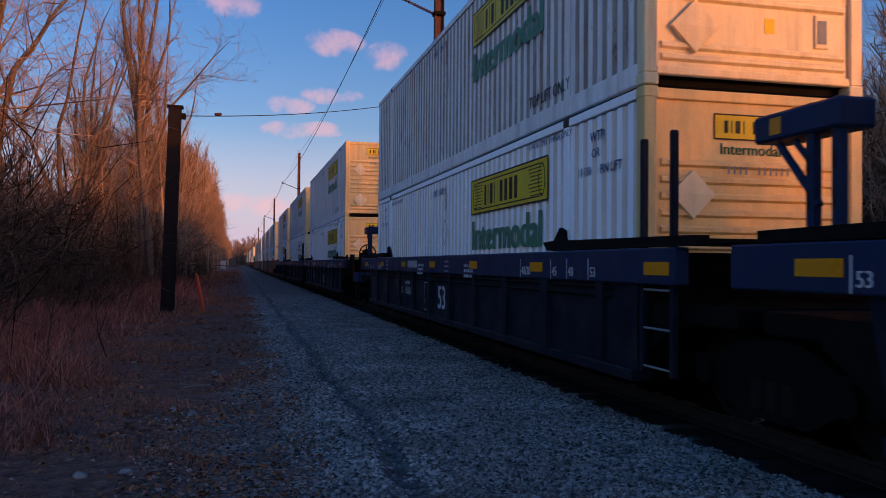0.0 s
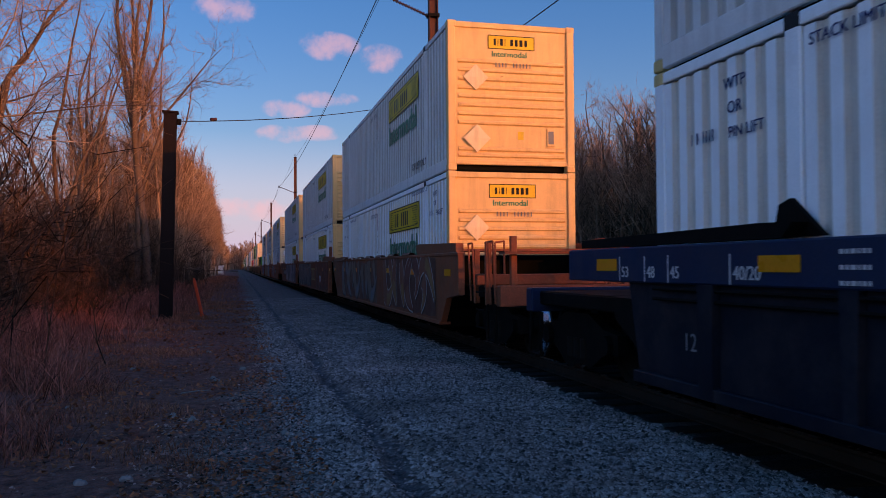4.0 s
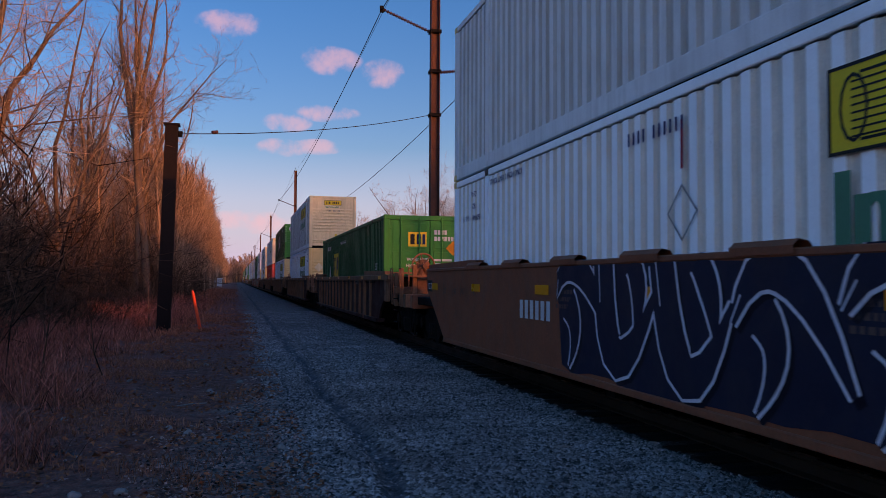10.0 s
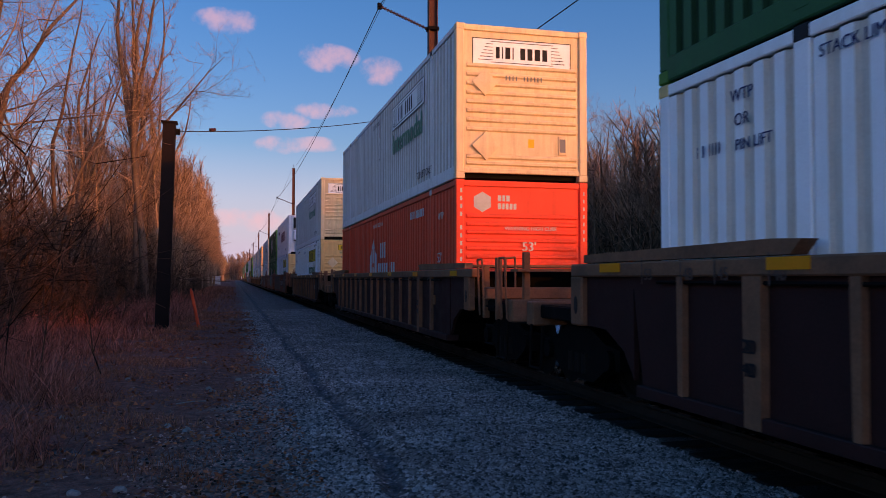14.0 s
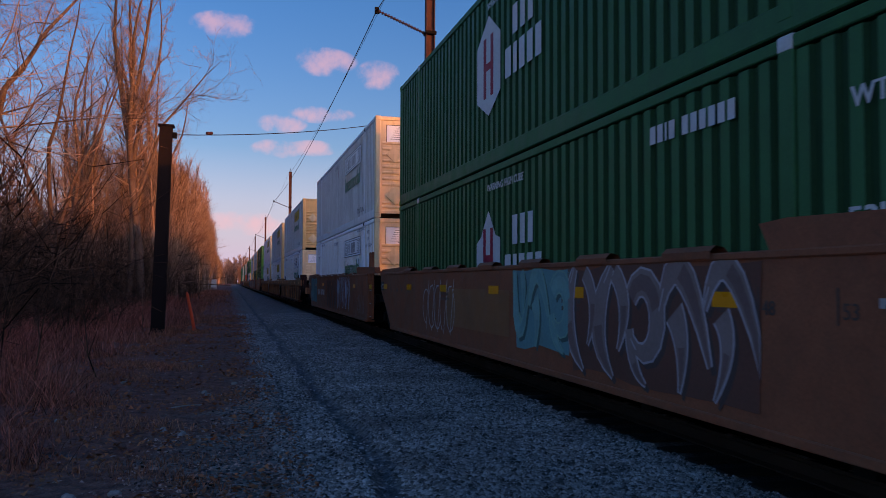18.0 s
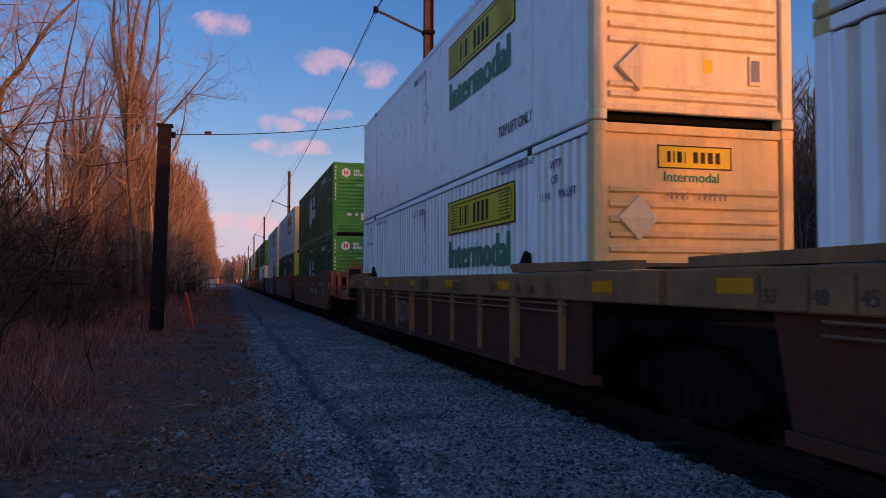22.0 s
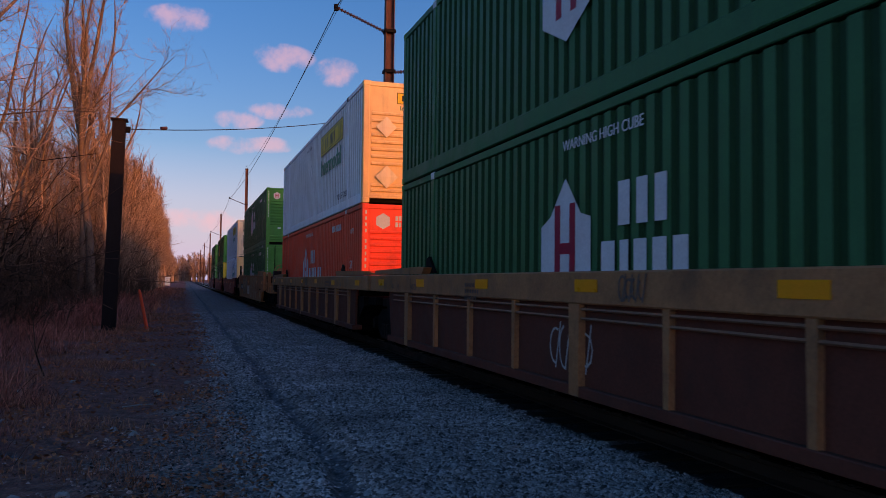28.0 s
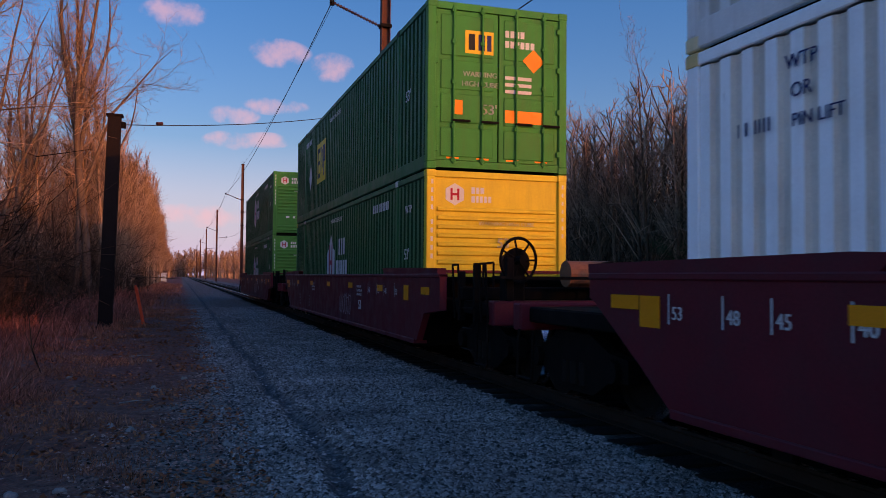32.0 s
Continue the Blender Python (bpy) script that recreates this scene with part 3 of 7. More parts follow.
def corrugated(y0, y1, x, z0, z1, pitch=0.26, depth=0.036, sign=1, bm=None):
    """A trapezoid-corrugated sheet; sign 1: its ridges stand out towards -x."""
    bm = bm or bmesh.new()
    n = max(1, round((y1 - y0) / pitch))
    p = (y1 - y0) / n
    prof = []
    for i in range(n):
        b = y0 + i * p
        prof += [(b, depth), (b + p * 0.30, depth), (b + p * 0.40, 0), (b + p * 0.89, 0), (b + p * 0.995, depth)]
    prof.append((y1, depth))
    lo = [bm.verts.new((x + sign * d, y, z0)) for y, d in prof]
    hi = [bm.verts.new((x + sign * d, y, z1)) for y, d in prof]
    for i in range(len(prof) - 1):
        fc = bm.faces.new((lo[i], lo[i + 1], hi[i + 1], hi[i]) if sign < 0 else (lo[i + 1], lo[i], hi[i], hi[i + 1]))
        # recessed and sloping faces take the second paint, with its painted shade
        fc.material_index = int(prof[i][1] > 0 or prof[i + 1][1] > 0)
    return bm


def container_shell(c, paint, end_paint, style, end, smooth=False):
    rail_b = 0.24
    posts = (1.92, CL - 2.10)
    # long sides
    for sx, nm in ((1, "left_side_panel"), (-1, "right_side_panel")):
        x = sx * XL + sx * 0.012
        bm = bmesh.new()
        if smooth:
            for a, b in ((0.14, posts[0]), (posts[0] + 0.18, posts[1]), (posts[1] + 0.18, CL - 0.14)):
                k = max(1, round((b - a) / 1.2))
                for j in range(k):
                    q = box(min(x, x + sx * 0.03), max(x, x + sx * 0.03), a + (b - a) * j / k + 0.006, a + (b - a) * (j + 1) / k - 0.006, rail_b, CH - 0.1)
                    part(nm, q, paint, c)
        else:
            for a, b in ((0.14, posts[0]), (posts[0] + 0.18, posts[1]), (posts[1] + 0.18, CL - 0.14)):
                corrugated(a, b, x, rail_b - 0.02, CH - 0.128, sign=sx, bm=bm)
        if sx < 0:
            for yy in posts:
                box(-XL - 0.06, -XL + 0.004, yy, yy + 0.17, 0.10, CH - 0.06, bm=bm)
        if smooth and sx > 0:
            bm.free()
        else:
            part(nm, bm, [paint, {WHITE: GRIMESHADE_W, DUSTYW: GROOVEW, RUSTY: GRIMESHADE_R, GREEN: SHADE_GREEN, SUNLITG: SHADE_GREEN, RED: SHADE_RED}.get(paint, paint)], c)
        x0, x1 = sorted((sx * XL, sx * (XL + 0.07)))
        part("bottom_side_rail", box(x0, x1, 0.12, CL - 0.12, 0.015, rail_b, bevel=0.012), paint, c)
        part("top_side_rail", box(x0, x1, 0.12, CL - 0.12, CH - 0.11, CH - 0.005, bevel=0.01), paint, c)
        for yy in posts if sx > 0 else ():
            x0, x1 = sorted((sx * (XL - 0.004), sx * (XL + 0.06)))
            part("lifting_post", box(x0, x1, yy, yy + 0.17, 0.10, CH - 0.06, bevel=0.01), paint, c)
            x0, x1 = sorted((sx * (XL - 0.008), sx * (XL + 0.16)))
            part("corner_casting", box(x0, x1, yy - 0.005, yy + 0.175, CH - 0.12, CH + 0.006, bevel=0.012), BLACKP if style != "green" else WHITEINK, c)
    for sx in (1, -1):
        for yy in (0.0, CL - 0.16):
            x0, x1 = sorted((sx * XL, sx * (XL + 0.15)))
            part("corner_post", box(x0, x1, yy, yy + 0.16, 0.12, CH - 0.10, bevel=0.012), end_paint if yy == 0 else paint, c)
            for zz in (0.0, CH - 0.118):
                x0, x1 = sorted((sx * (XL - 0.006), sx * (XL + 0.165)))
                part("corner_casting", box(x0, x1, yy - 0.006, yy + 0.172, zz, zz + 0.12, bevel=0.012), end_paint, c)
    part("roof", box(XL + 0.06, -XL - 0.06, 0.05, CL - 0.05, CH - 0.05, CH - 0.012), paint, c)
    part("underframe", box(XL + 0.07, -XL - 0.07, 0.16, CL - 0.05, 0.03, 0.16), STEEL, c)
    part("rear_panel", box(XL + 0.15, -XL - 0.15, CL - 0.08, CL - 0.03, 0.15, CH - 0.05), paint, c)
    a, b = XL + 0.15, -XL - 0.15
    if end == "front":
        bm = box(a, b, 0.05, 0.09, 0.115, CH - 0.1)
        part("front_panel", bm, end_paint, c)
        ribs = [0.30, 0.42, 0.93, 1.10, 1.27, 1.44, 1.61, 1.78, 1.95, 2.12] if style != "green" else [0.25, 0.40, 1.02, 1.17, 1.32, 1.47, 1.62, 1.77, 1.92, 2.07, 2.22]
        rm = finish(prism([(0.052, -0.045), (0.012, -0.02), (0.012, 0.02), (0.052, 0.045)], a + 0.06, b - 0.06), "front_rib", end_paint)
        for z in ribs:
            o = part("front_rib", rm, None, c)
            o.location.z = z
        part("top_header", box(a, b, 0.015, 0.06, CH - 0.12, CH - 0.01, bevel=0.01), end_paint, c)
        part("bottom_sill", box(a, b, 0.012, 0.06, 0.115, 0.20, bevel=0.01), end_paint, c)
        hx = 0.72
        part("document_holder", box(hx, hx + 0.17, 0.025, 0.06, 0.50, 0.86, bevel=0.01), end_paint, c, "small document box")
        part("document_plate", box(hx + 0.03, hx + 0.14, 0.018, 0.026, 0.55, 0.80), WHITEINK if style == "green" else GREYINK, c)
    elif end == "reefer":
        part("front_panel", box(a, b, 0.05, 0.09, 0.14, CH - 0.1), end_paint, c)
        u = part("cooling_unit", box(-0.98, 0.98, -0.40, 0.05, 1.78, 2.78, bevel=0.10), SMOOTHW, c, "white refrigeration unit with dark louvred openings")
        part("unit_lower_cover", box(-0.98, 0.98, -0.38, 0.05, 1.02, 1.76, bevel=0.10), SMOOTHW, c)
        for x0, x1 in ((-0.96, -0.36), (0.48, 0.90)):
            g = part("grille", box(x0, x1, -0.412, -0.395, 1.86, 2.68, bevel=0.03), BLACKP, u)
            for k in range(7):
                part("grille_slat", box(x0 + 0.05, x1 - 0.05, -0.422, -0.408, 1.93 + k * 0.105, 1.95 + k * 0.105), STEEL, g)
        part("badge", rect(bmesh.new(), -0.12, 0.16, 2.15, 2.42, on_end(-0.404, 0, 0)), TEALINK, u)
        for k in range(3):
            part("latch", box(-0.15 + k * 0.28, 0.02 + k * 0.28, -0.40, -0.38, 1.18, 1.24), BLACKP, u)
        part("drip_tray", box(-0.92, 0.92, -0.36, 0.05, 0.94, 1.0, bevel=0.02), STEEL, c)
        part("fuel_tank", box(-0.75, 0.75, -0.30, 0.05, 0.30, 0.86, bevel=0.06), SMOOTHW, c)
        for sx in (-1, 1):
            part("unit_guard", pipe([(sx * 1.12, 0.0, 0.3), (sx * 1.12, -0.46, 0.3), (sx * 1.12, -0.46, 2.84), (sx * 1.12, 0.0, 2.84)], 0.03), SMOOTHW, c)
    else:
        for sx in (-1, 1):
            x0, x1 = (a, -0.012) if sx < 0 else (0.012, b)
            d = part("door", box(x0, x1, 0.04, 0.085, 0.16, CH - 0.14, bevel=0.006), end_paint, c)
            for z0, z1 in ((0.22, 0.72), (0.80, 1.30), (1.38, 1.88), (1.96, CH - 0.22)):
                part("door_swage", box(x0 + 0.09, x1 - 0.09, 0.026, 0.042, z0, z1, bevel=0.012), end_paint, d)
            for k in (0.28, 0.74):
                xx = x0 + (x1 - x0) * k
                rod = part("lock_rod", tube((xx, 0.0, 0.10), (xx, 0.0, CH - 0.06), 0.019), STEEL if style != "emp" else end_paint, d)
                for z in (0.16, 0.75, 1.5, 2.2, CH - 0.14):
                    part("rod_bracket", box(xx - 0.04, xx + 0.04, -0.012, 0.045, z - 0.035, z + 0.035, bevel=0.008), end_paint, rod)
                part("handle", box(xx - 0.02, xx + 0.30, -0.024, -0.004, 0.82, 0.86), STEEL, rod)
            for z in (0.35, 1.1, 1.85, 2.55):
                hx = a - 0.02 if sx < 0 else b - 0.04
                part("hinge", box(hx, hx + 0.06, 0.0, 0.05, z - 0.05, z + 0.05, bevel=0.008), end_paint, d)
        part("door_header", box(a, b, 0.015, 0.06, CH - 0.13, CH - 0.01), end_paint, c)
        part("door_sill", box(a, b, 0.015, 0.06, 0.03, 0.15), end_paint, c)


def diamond(bm, u, v, r, place, mi=0, frame_mi=None):
    if frame_mi is not None:
        shape(bm, [(u - r, v), (u, v - r), (u + r, v), (u, v + r)], place, frame_mi)
        q = r * 0.86
        pl = place
        shape(bm, [(u - q, v), (u, v - q), (u + q, v), (u, v + q)], lambda a, b: tuple(Vector(pl(a, b)) + Vector(BUMP)), mi)
    else:
        shape(bm, [(u - r, v), (u, v - r), (u + r, v), (u, v + r)], place, mi)


BUMP = (0, 0, 0)


def carrier_marks(c, panel, ink, upper, dy=0.0):
    """Yellow or white name panel as plain shapes, with the word below it, on the side and on the front."""
    global BUMP
    x = XL - 0.004
    S = on_side(x, 6.25, 0)
    S2 = on_side(x - 0.003, 6.25, 0)
    bm = bmesh.new()
    z0, z1 = 1.92, 2.52
    rect(bm, 0, 3.65, z0, z1, S, 0)
    edge = bmesh.new()
    for q in ((0, 3.65, z0, z0 + 0.025), (0, 3.65, z1 - 0.025, z1), (0, 0.03, z0, z1), (3.62, 3.65, z0, z1)):
        rect(edge, *q, S2)
    # rolled ends of the scroll, its fine lines and the bars that stand for the name
    for k in range(8):
        z = z0 + 0.10 + k * 0.052
        rect(edge, 0.22, 0.62 + 0.03 * (k % 3), z, z + 0.014, S2)
        rect(edge, 2.98 - 0.03 * (k % 4), 3.44, z, z + 0.014, S2)
    rect(edge, 0.30, 3.36, z0 + 0.07, z0 + 0.09, S2)
    rect(edge, 0.30, 3.36, z1 - 0.09, z1 - 0.07, S2)
    stroke(edge, arc(0.24, (z0 + z1) / 2, 0.12, 0.22, 0, 360, 12), 0.025, S2)
    stroke(edge, arc(3.42, (z0 + z1) / 2, 0.12, 0.22, 0, 360, 12), 0.025, S2)
    bars(edge, 0.78, z0 + 0.13, 0.33, [0.32, 0.10, 0.42, 0.10, -0.25, 0.42, 0.42, 0.46, 0.42], S2, gap=0.26)
    nm = part("name_panel", bm, panel, c, "faded carrier name panel")
    part("panel_print", edge, BLACKP, nm)
    w = bmesh.new()
    letters(w, "Intermodal", 0.72, on_side(x, 6.22, 1.32), bold=0.04, wide=1.07)
    part("lettering", w, ink, c, "the word Intermodal")
    small = bmesh.new()
    if upper:
        letters(small, "TOP LIFT ONLY", 0.23, on_side(XL - 0.004, 3.35, 0.34), bold=0.006, wide=0.9)
    else:
        letters(small, "STACK LIMIT 3 HIGH ONLY", 0.125, on_side(x, 3.35, 2.66), bold=0.003)
        letters(small, "WTP", 0.17, on_side(x, 1.28, 2.48), bold=0.003)
        letters(small, "OR", 0.15, on_side(x, 1.24, 2.30), bold=0.003)
        bars(small, 0, 0, 0.10, [0.15, -0.1, 0.25, -0.2, 0.2, 0.2, 0.2, 0.2], on_side(x, 1.62, 2.11), gap=0.28)
        letters(small, "PIN LIFT", 0.15, on_side(x, 1.02, 2.10), bold=0.003)
        letters(small, "STACK LIMIT 3 HIGH ONLY", 0.125, on_side(x, 13.95, 2.60), bold=0.003)
        letters(small, "WTP", 0.14, on_side(x, 15.0, 2.50), bold=0.003)
        letters(small, "OR", 0.14, on_side(x, 14.95, 2.30), bold=0.003)
        bars(small, 0, 0, 0.10, [0.15, -0.1, 0.25, -0.2, 0.2, 0.2, 0.2, 0.2], on_side(x, 15.5, 2.11), gap=0.28)
        letters(small, "PIN LIFT", 0.13, on_side(x, 14.94, 2.10), bold=0.003)
    bars(small, 0, 0, 0.13, [0.3] * 4 + [-0.3] + [0.3] * 6, on_side(x, 9.2, 2.46), gap=0.5)
    part("stencil_lettering", small, BLUEINK if not upper else BLACKP, c)
    d = bmesh.new()
    place = on_side(x, 8.15, 1.7)
    stroke(d, [(-0.25, 0), (0, -0.25), (0.25, 0), (0, 0.25), (-0.25, 0)], 0.02, place)
    part("placard_holder", d, GREYINK, c)
    st = bmesh.new()
    rect(st, 0, 0.045, 2.1, 2.55, on_side(x, 8.17, 0))
    part("stripe", st, REDINK, c, "thin red stripe")
    # front end
    E, E2 = on_end(0.044 + dy, 0, 0), on_end(0.040 + dy, 0, 0)
    framed = panel == WHITE and ink == GREENINK
    pw, v0, v1 = (0.98, 2.14, 2.64) if framed else (0.48, 2.38, 2.65)
    fp = part("front_name_panel", rect(bmesh.new(), -pw, pw, v0, v1, E), panel, c)
    pr = bmesh.new()
    for q in ((-pw, pw, v0, v0 + 0.015), (-pw, pw, v1 - 0.015, v1), (-pw, -pw + 0.015, v0, v1), (pw - 0.015, pw, v0, v1)):
        rect(pr, *q, E2)
    if framed:
        for k in range(6):
            z = v0 + 0.09 + k * 0.06
            rect(pr, -0.86 + 0.03 * k, -0.58, z, z + 0.012, E2)
            rect(pr, 0.58, 0.86 - 0.03 * k, z, z + 0.012, E2)
        rect(pr, -0.62, 0.62, v0 + 0.05, v0 + 0.062, E2)
        rect(pr, -0.62, 0.62, v1 - 0.062, v1 - 0.05, E2)
    bars(pr, -0.52 if framed else -0.36, v0 + (0.13 if framed else 0.07), 0.22 if framed else 0.13, [0.35, 0.10, 0.45, 0.10, -0.2, 0.45, 0.45, 0.5, 0.45], E2, gap=0.20 if framed else 0.28)
    part("panel_print", pr, BLACKP, fp)
    if not framed:
        wd = bmesh.new()
        letters(wd, "Intermodal", 0.165, on_end(0.044 + dy, -0.41, 2.23), bold=0.004)
        part("front_lettering", wd, ink, c)
    cd = bmesh.new()
    bars(cd, -0.34, 1.86 if framed else 2.02, 0.085, [0.3] * 4 + [-0.5] + [0.3] * 6, on_end(0.008, 0, 0), gap=0.5)
    part("serial_marks", cd, GREYINK, c)
    for (u, v), r in (((-0.72, 0.62), 0.27), ((-0.74, 1.80), 0.25)):
        dm = bmesh.new()
        for q in range(4):
            # a folded square plate with a dark open seam along each edge
            a, b = radians(90 * q), radians(90 * q + 90)
            p0, p1 = (u + r * math.cos(a), v + r * math.sin(a)), (u + r * math.cos(b), v + r * math.sin(b))
            dm.faces.new([dm.verts.new(w_) for w_ in ((u, -0.030, v), (p0[0], -0.012, p0[1]), (p1[0], -0.012, p1[1]))])
            dm.faces.new([dm.verts.new(w_) for w_ in ((p0[0], -0.012, p0[1]), (p0[0], 0.05, p0[1]), (p1[0], 0.05, p1[1]), (p1[0], -0.012, p1[1]))])
        bmesh.ops.remove_doubles(dm, verts=dm.verts, dist=0.0005)
        bmesh.ops.recalc_face_normals(dm, faces=dm.faces)
        part("placard_holder", dm, ENDP, c, "folded pale placard plate")
    sq = bmesh.new()
    rect(sq, 0.12, 0.24, 0.62, 0.78, on_end(0.044, 0, 0))
    part("sticker", sq, YELLOW, c)


def house_marks(c, upper, ink=None):
    """The gabled emblem and its name as plain shapes, the length mark and the front hexagon."""
    x = XL - 0.004
    S = on_side(x, 9.75, 0)
    S2 = on_side(x - 0.003, 9.75, 0)
    em = bmesh.new()
    b0 = 0.70 if not upper else 0.85
    if upper:
        shape(em, [(0, b0 + 0.25), (0.62, b0 - 0.05), (1.2, b0 + 0.25), (1.2, b0 + 1.15), (0.62, b0 + 1.55), (0, b0 + 1.15)], S)
    else:
        shape(em, [(0, b0), (1.2, b0), (1.2, b0 + 1.05), (0.98, b0 + 1.10), (0.62, b0 + 1.50), (0.24, b0 + 1.10), (0, b0 + 1.0)], S)
    e = part("emblem", em, WHITEINK, c, "white gabled emblem")
    h = bmesh.new()
    for q in ((0.36, 0.50, 0.25, 1.22), (0.72, 0.86, 0.25, 1.22), (0.36, 0.86, 0.68, 0.80)):
        rect(h, q[0], q[1], b0 + q[2], b0 + q[3], S2)
    part("emblem_bars", h, REDINK if ink is None else ink, e)
    n = bmesh.new()
    bars(n, 1.75, b0 + 0.92, 0.42, [0.5, 0.45, 0.45], S, gap=0.28)
    bars(n, 1.42, b0 + 0.34, 0.44, [0.6, 0.35, 0.5, 0.5, 0.5] + ([-0.3, 0.15, 0.45, 0.45] if ink else []), S, gap=0.22)
    part("name_bars", n, WHITEINK, c)
    m = bmesh.new()
    letters(m, "WARNING HIGH CUBE", 0.16, on_side(x, 9.2, 2.50), bold=0.004)
    bars(m, 0, 0, 0.17, [0.6, 0.6, 0.2, 0.6, -0.3, 0.6, 0.6, 0.6, 0.6, 0.6, 0.6], on_side(x, 4.0, 2.40), gap=0.22)
    letters(m, "WTP", 0.2, on_side(x, 1.35, 2.22), bold=0.006)
    letters(m, "53'", 0.28, on_side(x, 1.4, 1.38), bold=0.008)
    part("stencil_lettering", m, WHITEINK, c)
    f = bmesh.new()
    E = on_end(0.044, 0, 0)
    shape(f, [(-0.78 + 0.19 * math.cos(radians(30 + 60 * k)), 2.48 + 0.19 * math.sin(radians(30 + 60 * k))) for k in range(6)], E)
    he = part("front_emblem", f, WHITEINK, c, "white hexagon emblem")
    if ink is None:
        hb = bmesh.new()
        for q in ((-0.86, -0.82), (-0.74, -0.70)):
            rect(hb, *q, 2.38, 2.58, on_end(0.041, 0, 0))
        rect(hb, -0.86, -0.70, 2.46, 2.50, on_end(0.041, 0, 0))
        part("emblem_bars", hb, REDINK, he)
    g = bmesh.new()
    bars(g, -0.48, 2.50, 0.11, [0.6, 0.5, 0.6], E, gap=0.2)
    bars(g, -0.48, 2.35, 0.11, [0.6, 0.4, 0.5, 0.5, 0.5], E, gap=0.2)
    letters(g, "53'", 0.24, on_end(0.008, -0.02, 1.58), bold=0.006)
    letters(g, "WARNING HIGH CUBE", 0.10, on_end(0.008, -0.36, 1.96), bold=0.002)
    P = on_end(-0.004, XL + 0.03, 0)
    for k in range(9):
        rect(g, 0.045, 0.085, 2.64 - k * 0.145 - (0.1 if k > 3 else 0), 2.72 - k * 0.145 - (0.1 if k > 3 else 0), P)
    for k in range(7):
        rect(g, 2.47, 2.50, 2.64 - k * 0.145, 2.71 - k * 0.145, P)
    part("front_lettering", g, WHITEINK, c)
    w = bmesh.new()
    rect(w, -0.18, 0.38, 0.60, 0.88, E)
    rect(w, -0.02, 0.22, 0.46, 0.60, E)
    pn = part("weight_panel", w, WHITEINK, c)
    wt = bmesh.new()
    letters(wt, "24,000 lbs", 0.115, on_end(0.041, -0.15, 0.69), bold=0.002, wide=0.92)
    part("panel_print", wt, REDINK, pn)
    s = bmesh.new()
    rect(s, -0.72, -0.56, 0.78, 0.87, E)
    rect(s, -0.40, -0.30, 0.78, 0.87, E)
    part("sticker", s, WHITEINK, c)


def square_marks(c, upper):
    """Green container with a yellow square that carries blue and black bars."""
    x = XL - 0.004
    S, S2 = on_side(x, 11.75, 0), on_side(x - 0.003, 11.75, 0)
    p = bmesh.new()
    rect(p, 0, 1.55, 0.95, 2.15, S)
    pp = part("emblem_panel", p, YELLOW, c, "yellow square emblem")
    q = bmesh.new()
    for r_ in ((0.12, 0.28, 1.1, 2.0), (0.28, 0.62, 1.1, 1.24), (0.28, 0.55, 1.5, 1.62), (0.28, 0.62, 1.86, 2.0)):
        rect(q, *r_, S2, 0)
    for r_ in ((0.70, 0.82, 1.2, 2.0), (0.94, 1.04, 1.35, 1.9), (1.12, 1.24, 1.1, 2.0), (1.24, 1.42, 1.5, 2.0)):
        rect(q, *r_, S2, 1)
    part("emblem_bars", q, [BLACKP, BLUEINK], pp)
    m = bmesh.new()
    letters(m, "WARNING HIGH CUBE", 0.16, on_side(x, 9.6, 2.45), bold=0.004)
    bars(m, 0, 0, 0.17, [0.6, 0.6, 0.6, 0.6, -0.3, 0.6, 0.6, 0.6, 0.6], on_side(x, 14.0, 2.35), gap=0.22)
    letters(m, "53'", 0.28, on_side(x, 1.4, 1.38), bold=0.008)
    shape(m, [(-0.28, 0), (0, -0.42), (0.28, 0), (0, 0.42)], on_side(x, 13.0, 1.3))
    part("stencil_lettering", m, WHITEINK, c)
    E = on_end(0.022, 0, 0)
    e = bmesh.new()
    rect(e, -0.62, -0.10, 2.02, 2.42, E)
    ep = part("door_emblem", e, YELLOW, c, "yellow square emblem")
    eb = bmesh.new()
    E2 = on_end(0.019, 0, 0)
    for k, (u0, u1) in enumerate(((-0.56, -0.44), (-0.38, -0.26), (-0.22, -0.14))):
        rect(eb, u0, u1, 2.08, 2.36, E2, 0 if k == 0 else 1)
    part("emblem_bars", eb, [BLACKP, BLUEINK], ep)
    g = bmesh.new()
    bars(g, 0.12, 2.36, 0.12, [0.6, 0.6, 0.6, 0.6], E, gap=0.2)
    bars(g, 0.12, 2.18, 0.12, [0.6, 0.6, 0.6, 0.6, 0.6, 0.6], E, gap=0.2)
    letters(g, "WARNING", 0.13, on_end(0.022, -0.66, 1.62), bold=0.003)
    letters(g, "HIGH CUBE", 0.13, on_end(0.022, -0.68, 1.45), bold=0.003)
    letters(g, "53'", 0.25, on_end(0.022, -0.32, 0.98), bold=0.005)
    for k in range(3):
        rect(g, 0.12, 0.62, 1.38 + k * 0.12, 1.44 + k * 0.12, E)
    part("door_lettering", g, WHITEINK, c)
    for u0, u1, v0, v1 in ((-0.82, -0.66, 0.95, 1.2), (0.12, 0.85, 0.86, 1.08)):
        part("sticker", rect(bmesh.new(), u0, u1, v0, v1, E), ORANGE, c, "orange sticker")
    part("placard", shape(bmesh.new(), [(0.45, 1.98), (0.66, 1.77), (0.87, 1.98), (0.66, 2.19)], E), ORANGE, c, "orange hazard placard")
    for k in range(4):
        part("reflector", rect(bmesh.new(), -0.95 + 0.55 * k, -0.72 + 0.55 * k, 0.185, 0.215, on_end(0.036, 0, 0)), ORANGE, c)


